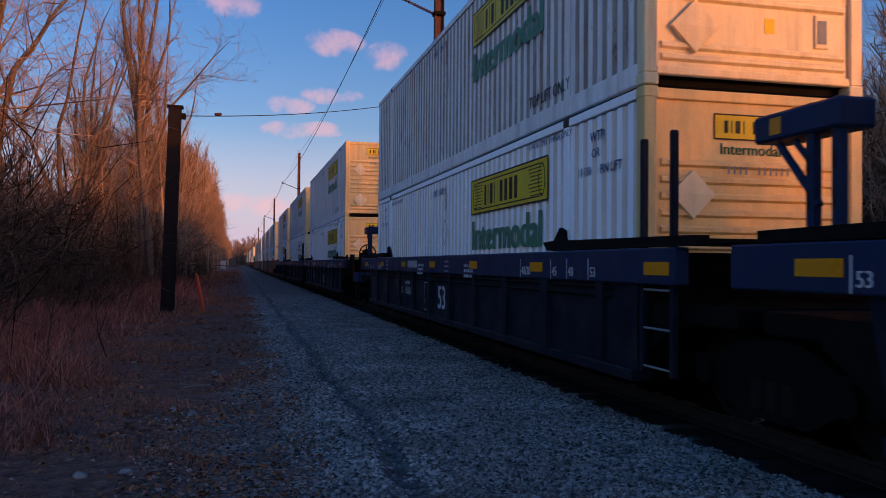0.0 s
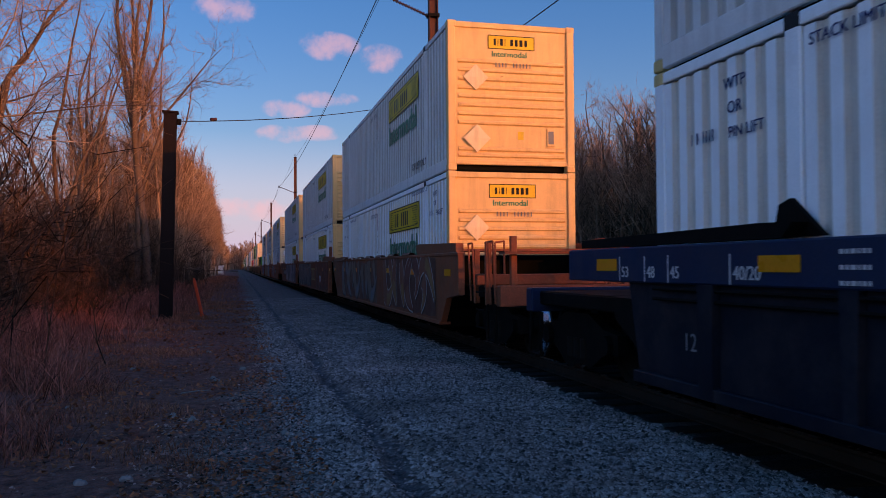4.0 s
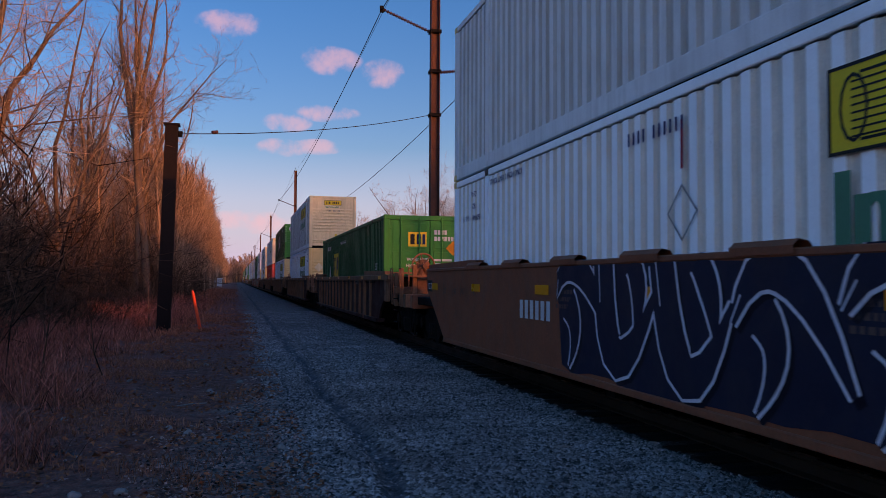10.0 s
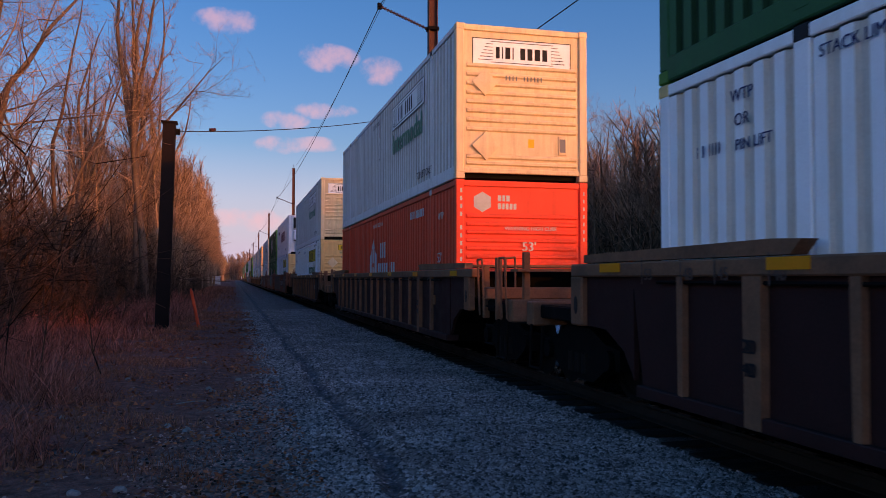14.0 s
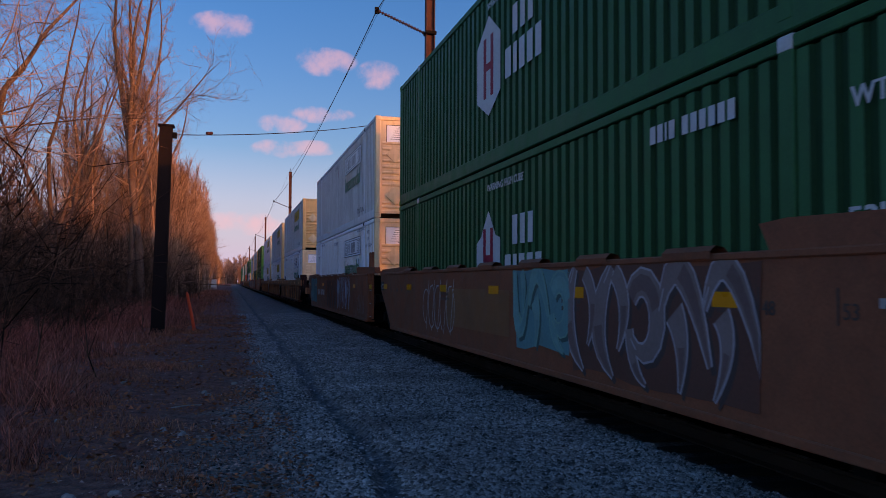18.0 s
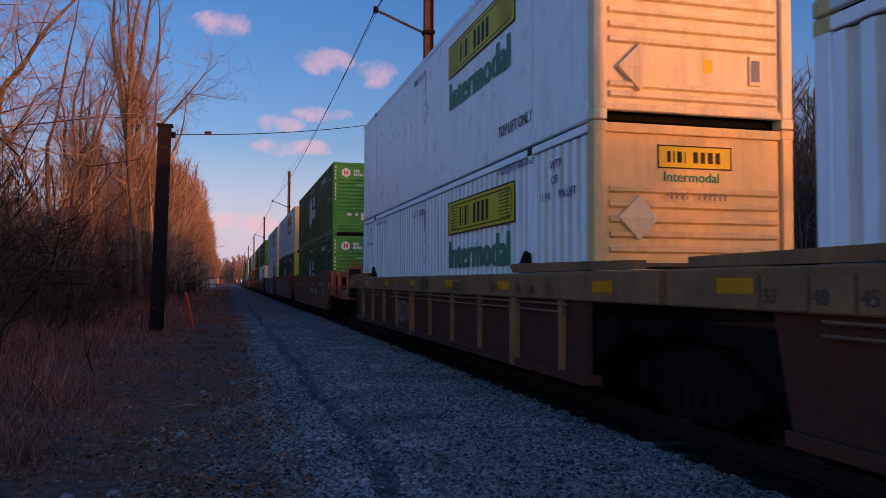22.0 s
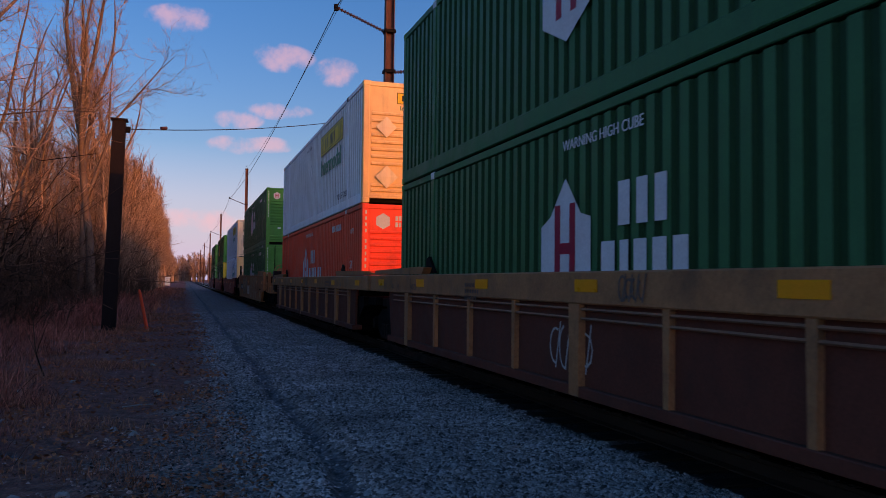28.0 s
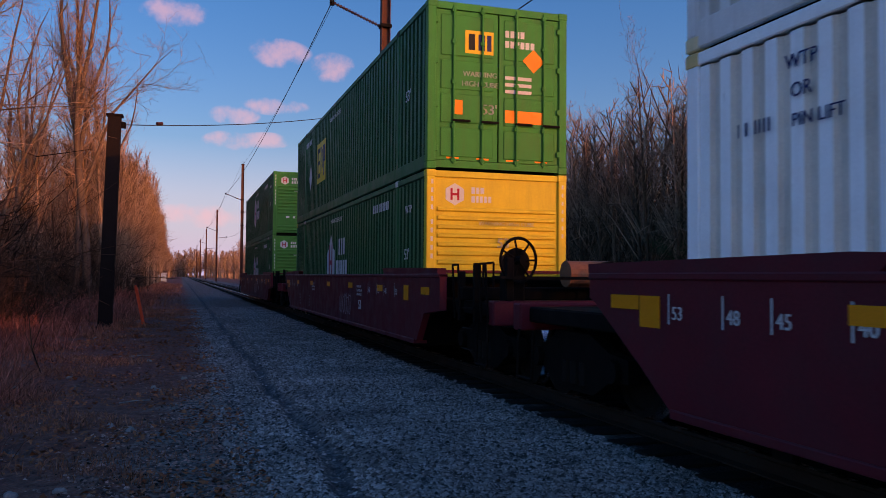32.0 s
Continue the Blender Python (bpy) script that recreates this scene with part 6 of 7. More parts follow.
    big_number(car(15), "B", 6.75, 1.10, 0.28, BLACKP, -1.520)
    G(car(15), 18, 0.0, 2.9, 0.62, 1.76, [(0.13, 0.075, 0.06), (0.11, 0.11, 0.125), (0.17, 0.10, 0.08)], (0.28, 0.25, 0.26), (0.10, 0.045, 0.035), 4, rim=0.025)
    G(car(15), 33, 6.9, 16.2, 0.60, 1.76, [(0.115, 0.075, 0.06), (0.10, 0.08, 0.07)], (0.24, 0.20, 0.17), (0.11, 0.07, 0.055), 5, rim=0.018)
    G(car(16), 19, 2.0, 5.5, 0.62, 1.80, [(0.19, 0.105, 0.095), (0.25, 0.165, 0.155)], (0.40, 0.34, 0.36), (0.15, 0.055, 0.04), 5, rim=0.022)
    G(car(16), 20, 5.4, 7.35, 0.76, 1.78, [(0.05, 0.27, 0.27), (0.07, 0.31, 0.30)], (0.09, 0.33, 0.27), (0.04, 0.24, 0.25), 3, rim=0.02)
    panel(16, 7.5, 10.9, 0.86, 1.50, (0.28, 0.10, 0.045), "ochre repainted panel")
    tag_scrawl(car(16), 51, 12.4, 1.15, 0.9, (0.46, 0.40, 0.40))
    nb = bmesh.new()
    for q in range(5):
        bars(nb, 0, 0, 0.04, [1.6, 2.2, 1.4], on_side(-1.517, 0.85, 1.14 + q * 0.075), gap=0.6)
    part("small_print", nb, paint_colour((0.12, 0.05, 0.035)), car(16))
    panel(16, 0.36, 0.90, 1.46, 1.52, (0.34, 0.33, 0.33), "narrow pale sign plate")
    G(car(17), 21, 3.2, 6.6, 0.62, 1.80, [(0.25, 0.06, 0.055), (0.28, 0.36, 0.42), (0.26, 0.08, 0.07)], (0.46, 0.54, 0.62), None, 5, rim=0.03)
    G(car(17), 22, 13.4, 16.1, 0.72, 1.76, [(0.025, 0.17, 0.17), (0.04, 0.22, 0.21)], (0.03, 0.15, 0.16), (0.025, 0.16, 0.16), 3, rim=0.02)
    part("number_bars", bars(bmesh.new(), 0, 0, 0.22, [0.5] * 4 + [-0.3] + [0.5] * 6, on_side(-1.517, 13.1, 1.08), gap=0.6), WHITEINK, car(17))
    G(car(17), 34, 6.7, 9.7, 0.62, 1.70, [(0.13, 0.05, 0.035), (0.15, 0.06, 0.04)], (0.07, 0.035, 0.03), None, 4, rim=0.02)
    tag_scrawl(car(17), 6, 1.6, 0.95, 0.5, (0.26, 0.17, 0.16))
    for k, yy in ((19, 7.5), (20, 10.0), (25, 9.0), (24, 13.0)):
        tag_scrawl(car(k), 40 + k, yy, 0.95, 0.45, (0.36, 0.34, 0.32), x=-1.462)
    for k in (18, 19, 20, 24, 25, 26):
        if k in (18, 19, 20):
            logo(k, 8.2, 9.8, 0.80, 1.16, (0.19, 0.06, 0.04) if k != 19 else (0.36, 0.35, 0.35), None, -1.465)
        tag_scrawl(car(k), 80 + k, 7.5, 1.56, 0.22, (0.12, 0.08, 0.06), x=-1.536)
    name_plate(car(21), 6.46, 1.09, 3.1, 0.24, -1.514)
    tag_scrawl(car(21), 61, 8.2, 1.30, 0.6, (0.05, 0.10, 0.10))
    for q in range(4):
        tag_scrawl(car(21), 62 + q, 1.42 - 0.06 * q, 1.45 - q * 0.19, 0.16, (0.36, 0.30, 0.28))
    fr = stroke(bmesh.new(), [(0, 0.90), (0.46, 0.90), (0.46, 1.16), (0, 1.16), (0, 0.90)], 0.025, on_side(-1.5165, 0.48, 0))
    rect(fr, 0.22, 0.24, 0.92, 1.15, on_side(-1.5165, 0.48, 0))
    part("notice_frame", fr, GREYINK, car(21), "pale framed notice")
    part("ochre_patch", shape(bmesh.new(), [(0, 1.16), (0.46, 1.16), (0.46, 0.98), (0.14, 0.62)], on_side(-1.5165, 0.0, 0)), paint_colour((0.30, 0.155, 0.06)), car(21), "ochre primer patch")
    panel(21, -0.95, -0.40, 1.28, 1.48, (0.32, 0.17, 0.07), "ochre sign field")
    for k in (4, 5, 6, 7, 8, 9, 15, 16, 17, 21, 22, 23):
        pl = part("capacity_plate", rect(bmesh.new(), 0, 0.42, 0, 0.22, on_side(-1.5165, CL + 1.2, 1.40)), BLACKP, car(k), "dark sign plate")
        part("plate_print", letters(bmesh.new(), "125T", 0.17, on_side(-1.5195, CL + 1.17, 1.45)), WHITEINK, pl)
    G(car(22), 23, 2.0, 5.1, 0.64, 1.74, [(0.15, 0.17, 0.12), (0.17, 0.19, 0.14)], (0.025, 0.14, 0.34), None, 4, rim=0.08)
    logo(22, 6.9, 9.2, 0.85, 1.30, (0.20, 0.045, 0.035), panel(22, 6.8, 9.35, 0.78, 1.38, (0.27, 0.10, 0.045), "ochre repainted panel", -1.5165), -1.5195)
    panel(22, 5.7, 6.65, 0.72, 1.76, (0.30, 0.26, 0.27), "pale sprayed band")
    G(car(22), 24, 9.6, 15.6, 0.58, 1.82, [(0.25, 0.235, 0.15), (0.28, 0.25, 0.17)], (0.44, 0.10, 0.20), (0.27, 0.19, 0.14), 6, rim=0.05)
    G(car(23), 25, 1.8, 8.3, 0.60, 1.82, [(0.04, 0.24, 0.27), (0.06, 0.18, 0.32), (0.11, 0.29, 0.28)], (0.015, 0.02, 0.05), (0.42, 0.42, 0.48), 6, rim=0.045)
    panel(23, 11.9, 16.2, 0.75, 1.74, (0.07, 0.23, 0.34), "blue painted patch")
    name_plate(car(23), 11.86, 1.07, 1.6, 0.20, -1.514)
    tag_scrawl(car(23), 63, 1.5, 1.92, 0.20, (0.36, 0.33, 0.32))
    tag_scrawl(car(23), 64, 0.9, 1.48, 0.22, (0.34, 0.36, 0.34))
    big_number(car(27), "53", 1.75, 0.93, 0.44, BLACKP, -1.514)
    G(car(27), 26, 9.2, 12.8, 0.62, 1.80, [(0.36, 0.20, 0.10), (0.33, 0.18, 0.085)], (0.025, 0.035, 0.07), None, 3, rim=0.10)
    logo(27, 7.3, 9.05, 0.76, 1.26, (0.52, 0.46, 0.44), None, -1.517)
    G(car(27), 27, 2.4, 7.2, 0.62, 1.74, [(0.33, 0.135, 0.058), (0.31, 0.125, 0.055)], (0.44, 0.31, 0.22), None, 4, rim=0.03)
    name_plate(car(27), 15.02, 1.09, 2.0, 0.17, -1.514)
    part("latch", box(-1.54, -1.51, 0.02, 0.75, 1.10, 1.16, bevel=0.01), STEEL, car(27))
    part("sticker", rect(bmesh.new(), 0, 0.22, 0.72, 1.0, on_side(-1.5165, 0.45, 0)), paint_colour((0.46, 0.33, 0.15)), car(27), "pale yellow sticker")
    for k in (28, 29, 30):
        big_number(car(k), "53", 4.4, 0.90, 0.28, WHITEINK, -1.514)
        part("placard", box(-1.519, -1.514, 0.3, 0.6, 1.20, 1.46), ORANGE, car(k), "amber placard")
        part("placard", box(-1.519, -1.514, CL + 0.05, CL + 0.35, 1.20, 1.46), ORANGE, car(k), "amber placard")
        tag_scrawl(car(k), 70 + k, 6.5, 0.95, 0.45, (0.42, 0.28, 0.30))
        nb = bmesh.new()
        for q in range(4):
            bars(nb, 0, 0, 0.05, [0.6, 1.0, 0.5, 1.2, 0.8], on_side(-1.517, 13.6, 0.98 - q * 0.09), gap=0.5)
            bars(nb, 0, 0, 0.05, [0.9, 0.7, 1.1], on_side(-1.517, 11.6, 0.98 - q * 0.09), gap=0.5)
        part("small_print", nb, GREYINK, car(k))


paint_cars()

# ---- poles and wires ----


def build_anchor_pole():
    p = tagged(new("anchor_pole"), "short dark weathered steel pole beside the path", "pole")
    p.location, p.rotation_euler[1] = (-2.12, 26.4, 0), radians(1.35)
    top = 6.36
    bm = bmesh.new()
    section = [(-0.15, -0.14), (0.15, -0.14), (0.15, -0.10), (0.03, -0.10), (0.03, 0.10), (0.15, 0.10), (0.15, 0.14), (-0.15, 0.14), (-0.15, 0.10), (-0.03, 0.10), (-0.03, -0.10), (-0.15, -0.10)]
    ends = [[bm.verts.new((a * f, b * f, z)) for a, b in section] for z, f in ((-0.3, 1.32), (top, 1.22))]
    for k in range(len(section)):
        bm.faces.new((ends[0][k], ends[0][(k + 1) % 12], ends[1][(k + 1) % 12], ends[1][k]))
    bm.faces.new(ends[1])
    part("shaft", bm, POLEDARK, p)
    part("cap", box(-0.24, 0.24, -0.22, 0.22, top, top + 0.05), POLEDARK, p)
    part("bracket", box(0.19, 0.32, -0.05, 0.05, top - 0.34, top - 0.16), STEEL, p)
    part("footing", box(-0.26, 0.26, -0.24, 0.24, -0.1, 0.06, bevel=0.03), STEEL, p)
    return p


build_anchor_pole()
POLE_X, POLE_YS = 8.5, [35.3, 124, 213, 302, 391, 480, 569]


def insulator(a, b, r, parent, n=9):
    bm = bmesh.new()
    a, b = Vector(a), Vector(b)
    tube(a, b, r * 0.4, n=6, bm=bm)
    for k in range(n):
        c = a.lerp(b, (k + 0.5) / n)
        d = (b - a) / n * 0.22
        tube(c - d, c + d, r, r * 0.8, n=10, bm=bm)
    return part("insulator", bm, INSUL, parent)


def build_line_pole(y):
    p = tagged(new("line_pole"), "tall rusted steel power line pole with insulated arms", "utility pole", "line poles along the track")
    p.location = (POLE_X, y, 0)
    h = 18.0 if y > 40 else 19.5
    bm = bmesh.new()
    prism([(-0.20, -0.3), (0.20, -0.3), (0.16, h), (-0.16, h)], -0.20, -0.165, bm=bm)
    prism([(-0.20, -0.3), (0.20, -0.3), (0.16, h), (-0.16, h)], 0.165, 0.20, bm=bm)
    prism([(-0.03, -0.3), (0.03, -0.3), (0.03, h), (-0.03, h)], -0.165, 0.165, bm=bm)
    part("shaft", bm, POLEM, p)
    part("cap", box(-0.22, 0.22, -0.2, 0.2, h, h + 0.06), POLEM, p)
    za, zb = 12.75, 10.95
    insulator((-0.25, 0, za), (-2.35, 0, za + 0.82), 0.085, p, 16)
    part("clamp", box(-2.50, -2.32, -0.06, 0.06, za + 0.70, za + 0.98), STEEL, p)
    insulator((0.25, 0, zb), (2.30, 0, zb + 0.28), 0.085, p, 16)
    part("clamp", box(2.28, 2.46, -0.06, 0.06, zb + 0.16, zb + 0.44), STEEL, p)
    for z in (za, zb, 9.0):
        part("band", box(-0.25, 0.25, -0.24, 0.24, z - 0.07, z + 0.07), STEEL, p)
    return p


for yy in POLE_YS:
    build_line_pole(yy)


def wire(points, r, label, name="wire"):
    cu = bpy.data.curves.new(name, "CURVE")
    cu.dimensions, cu.bevel_depth, cu.bevel_resolution = "3D", r, 1
    sp = cu.splines.new("POLY")
    sp.points.add(len(points) - 1)
    for q, pt in zip(sp.points, points):
        q.co = (*pt, 1)
    cu.materials.append(WIREM)
    return tagged(new(name, cu), label, "wire")


def sag(a, b, drop, n=14):
    a, b = Vector(a), Vector(b)
    return [a.lerp(b, k / n) - Vector((0, 0, drop * 4 * (k / n) * (1 - k / n))) for k in range(n + 1)]


def hang_wires():
    for dx, z in ((-2.42, 13.57), (2.38, 11.23)):
        pts = []
        ys = [-53.7] + POLE_YS
        for a, b in zip(ys, ys[1:]):
            pts += sag((POLE_X + dx, a, z), (POLE_X + dx, b, z), 1.1)
        wire(pts, 0.022, "sagging power line wire between the steel poles", "power_line")
    pts = []
    ys = [-53.7] + POLE_YS
    for a, b in zip(ys, ys[1:]):
        pts += sag((POLE_X, a, 18.6), (POLE_X, b, 18.0), 0.9)
    wire(pts, 0.014, "thin ground wire on the pole tops", "ground_wire")
    wire(sag((-1.76, 26.4, 6.12), (POLE_X - 0.2, 35.3, 9.0), 0.25), 0.016, "thin span wire from short pole to line pole", "span_wire")
    ins = tagged(new("strain_insulator", finish(tube((-0.80, 27.22, 6.36), (-0.64, 27.36, 6.40), 0.05, n=8), "strain_insulator", INSUL)), "small brown strain insulator on the span wire", "insulator")
    return ins


hang_wires()


def build_stake():
    p = tagged(new("marker_stake"), "leaning fluorescent orange marker stake in the dirt", "marker stake")
    p.location = (-1.06, 27.8, 0)
    d = Vector((-0.30, 0.02, 1.26))
    bm = tube((0, 0, -0.15), d * 0.93, 0.055, 0.048, n=8)
    part("shaft", bm, STAKEM, p)
    part("tip", tube(d * 0.93, d, 0.046, 0.025, n=8), STAKEM, p)
    return p


build_stake()


def build_cabinet():
    p = tagged(new("relay_cabinet"), "pale grey trackside relay cabinet on a footing", "relay cabinet")
    p.location = (-4.1, 200, 0)
    part("body", box(-1.0, 1.0, -0.7, 0.7, 0.25, 1.9, bevel=0.03), CABINETM, p)
    part("roof", prism([(-0.8, 1.9), (-0.8, 1.96), (0, 2.08), (0.8, 1.96), (0.8, 1.9)], -1.1, 1.1), CABINETM, p)
    part("door", box(-0.8, 0.0, -0.73, -0.70, 0.4, 1.8), CABINETM, p)
    part("footing", box(-1.05, 1.05, -0.75, 0.75, -0.1, 0.25), STONEM, p)


build_cabinet()

# ---- woods ----


def grow(rng, height, fork=0.3, stems=3, open_=0.22, limbs=8, spread=0.4, base=0.16, up=0.6, fine=1, bend=0.085):
    """Segments of a bare tree whose trunk parts into several rising stems: (start, end, radius, radius, is_trunk)."""
    segs = []

    def spine(p, d, length, r, n, curl):
        pts = [(p, r)]
        for k in range(n):
            d = d + rng.normal(0, bend, 3) + np.array([0, 0, curl])
            d = d / np.linalg.norm(d)
            q = p + d * length / n
            r1 = r * (1 - (k + 1) / n) ** 0.85 + 0.010
            segs.append((p, q, pts[-1][1], r1, True))
            p = q
            pts.append((p, r1))
        return pts

    def branch(p, d, length, r, depth):
        m = 3 if depth == 0 else 2
        for j in range(m):
            d2 = d + rng.normal(0, 0.24, 3) + np.array([0, 0, up * 0.22])
            d2 = d2 / np.linalg.norm(d2)
            q = p + d2 * length / m
            segs.append((p, q, r * (1 - 0.7 * j / m), r * (1 - 0.7 * (j + 1) / m), False))
            if depth < 3:
                for _ in range((2, 2, fine)[depth]):
                    sd = d2 + rng.normal(0, 0.5, 3)
                    sd = sd / np.linalg.norm(sd)
                    branch(p + (q - p) * rng.uniform(0.2, 1), sd, length * rng.uniform(0.38, 0.62), max(r * 0.42, 0.006), depth + 1)
            p, d = q, d2

    trunk = spine(np.zeros(3), np.array([rng.normal(0, 0.04), rng.normal(0, 0.04), 1.0]), height * fork, base, 5, 0.02)
    trunk = [(q, max(r, base * 0.6)) for q, r in trunk]
    segs[:] = [(a[0], b[0], base * (1 - 0.08 * k), base * (1 - 0.08 * (k + 1)), True) for k, (a, b) in enumerate(zip(trunk, trunk[1:]))]
    for s in range(stems):
        a = 6.28 * (s + rng.random() * 0.6) / stems
        tilt = open_ * rng.uniform(0.5, 1.3)
        pts = spine(trunk[-1 - (s % 2)][0], np.array([math.cos(a) * tilt, math.sin(a) * tilt, 1.0]), height * (1 - fork) * rng.uniform(0.75, 1.0), base * 0.58, 8, 0.05)
        for k in range(limbs):
            f = 0.08 + 0.9 * (k + rng.random()) / limbs
            i = min(int(f * 8), 7)
            p0 = pts[i][0] + (pts[i + 1][0] - pts[i][0]) * (f * 8 - i)
            b = rng.random() * 6.28
            d = np.array([math.cos(b), math.sin(b), up * rng.uniform(0.5, 1.6)])
            branch(p0, d / np.linalg.norm(d), height * spread * (1.05 - 0.75 * f) * rng.uniform(0.5, 0.9), max(pts[i][1] * 0.42, 0.012), 0)
    return segs


def segment_mesh(name, segs, sides, mat, thick=1.0):
    if not segs:
        return None
    a = np.array([s[0] for s in segs])
    b = np.array([s[1] for s in segs])
    r0 = np.array([s[2] for s in segs]) * thick
    r1 = np.array([s[3] for s in segs]) * thick
    d = b - a
    d /= np.linalg.norm(d, axis=1, keepdims=True) + 1e-9
    ref = np.where(np.abs(d[:, 2:3]) > 0.9, [[1.0, 0, 0]], [[0, 0, 1.0]])
    u = np.cross(d, ref)
    u /= np.linalg.norm(u, axis=1, keepdims=True)
    v = np.cross(d, u)
    vs = []
    for c, r in ((a, r0), (b, r1)):
        for k in range(sides):
            t = 2 * math.pi * k / sides
            vs.append(c + (u * math.cos(t) + v * math.sin(t)) * r[:, None])
    verts = np.stack(vs, 1).reshape(-1, 3)
    f = np.array([(k, (k + 1) % sides, sides + (k + 1) % sides, sides + k) for k in range(sides)])
    faces = (f[None] + 2 * sides * np.arange(len(segs))[:, None, None]).reshape(-1, 4)
    return raw_mesh(name, verts, faces, mat)


TREES = []


def make_trees():
    for seed, (h, kw) in enumerate([
            (19, dict(fork=0.28, stems=2, open_=0.34, limbs=10, spread=0.34, base=0.25, up=0.45, bend=0.15, fine=2)),
            (16, dict(fork=0.30, stems=2, open_=0.32, limbs=9, spread=0.46, base=0.17, up=0.40, bend=0.14)),
            (13, dict(fork=0.24, stems=3, open_=0.36, limbs=7, spread=0.46, base=0.13, up=0.35, bend=0.13)),
            (18, dict(fork=0.40, stems=2, open_=0.24, limbs=10, spread=0.38, base=0.18, up=0.45, bend=0.10)),
            (8, dict(fork=0.14, stems=5, open_=0.50, limbs=6, spread=0.48, base=0.07, up=0.25)),
            (22, dict(fork=0.42, stems=6, open_=0.22, limbs=12, spread=0.15, base=0.25, up=1.1, bend=0.08, fine=2))]):
        rng = np.random.default_rng(40 + seed)
        segs = grow(rng, h, **kw)
        TREES.append((segment_mesh("trunk", [s for s in segs if s[4]], 8, BARK), segment_mesh("crown", [s for s in segs if not s[4]], 3, TWIG), h))


make_trees()


def plant(kind, x, y, scale=1.0, turn=0.0, label="tall bare winter tree at the edge of the woods"):
    trunk, crown, h = TREES[kind]
    t = tagged(new("tree"), label, "tree")
    z = float(ground_height(np.array([float(x)]), np.array([float(y)]))[0])
    t.location = (x, y, z - 0.1)
    t.rotation_euler[2] = turn
    t.scale = (scale, scale, scale)
    part("trunk", trunk, None, t)
    part("crown", crown, None, t, "fine bare branches and twigs")
    return t


def plant_woods():
    rng = random.Random(9)
    # large trees that stand out along the left edge
    for k, x, y, s, turn in ((0, -6.9, 29.5, 0.95, 0.3), (5, -4.55, 46, 0.95, 1.0), (3, -5.6, 49, 1.0, 2.0), (0, -9.6, 34, 1.0, 2.2), (1, -8.2, 27, 1.05, 0.7), (1, -11.5, 38, 1.2, 3.3), (2, -7.2, 36, 1.1, 5.0), (3, -7.6, 44, 0.9, 4.0), (5, -5.3, 66, 0.9, 0.4)):
        plant(k, x, y, s, turn)
    plant(0, 21.4, 21.2, 0.8, 1.0, "large dark bare tree beyond the track")
    # low trees of the near thicket
    for i in range(24):
        y = 22 + 38 * (i / 24) + rng.uniform(-2, 2)
        plant(rng.choice([4, 4, 4, 2]), -7.6 - abs(rng.gauss(0, 4.5)), y, rng.uniform(0.55, 0.9), rng.uniform(0, 6.28), "low bare thicket tree among brown undergrowth")
    # the tall edge of the woods further on
    for i in range(40):
        y = 54 + 150 * (i / 40) ** 1.1 + rng.uniform(-2, 2)
        x = -6.2 - abs(rng.gauss(0, 4))
        plant(rng.choice([3, 3, 5]), x, y, rng.uniform(0.62, 0.78), rng.uniform(0, 6.28))
    for i in range(120):
        y = 14 + 170 * (i / 120) ** 1.7 + rng.uniform(-3, 3)
        x = 22 + abs(rng.gauss(0, 8)) + max(0, 40 - y) * 0.10
        plant(rng.choice([1, 1, 2, 2, 2, 0]), x, y, rng.uniform(0.75, 1.05), rng.uniform(0, 6.28), "bare winter tree in the woods beyond the track")


plant_woods()


def far_wood(name, spots, label, seed, thick=1.3, lean=0.6, boughs=26, mat=None):
    """Woods too far to count: thin trunks with sparse upright branches, in one mesh."""
    rng = np.random.default_rng(seed)
    segs = []
    for x, y, h in spots:
        q = np.array([x, y, 0.0])
        sub = []
        top = q + np.array([rng.normal(0, 0.5), rng.normal(0, 0.5), h])
        sub.append((q, top, 0.17, 0.03, False))
        for k in range(boughs):
            f = rng.uniform(0.12, 0.97)
            p0 = q + (top - q) * f
            a = rng.random() * 6.28
            ln = h * (0.26 * (1.08 - f) + 0.05) * rng.uniform(0.5, 1.0) + 0.5
            p1 = p0 + np.array([math.cos(a) * lean, math.sin(a) * lean, 0.75]) * ln
            sub.append((p0, p1, 0.05, 0.02, False))
            for _ in range(3):
                g = rng.uniform(0.3, 1)
                p2 = p0 + (p1 - p0) * g
                sub.append((p2, p2 + (rng.normal(0, 0.45, 3) + np.array([0, 0, 0.5])) * ln * 0.55, 0.03, 0.012, False))
        segs += sub
    ob = new(name, segment_mesh(name, segs, 3, mat or TWIG, thick))
    return tagged(ob, label, "woods", kind="stuff")


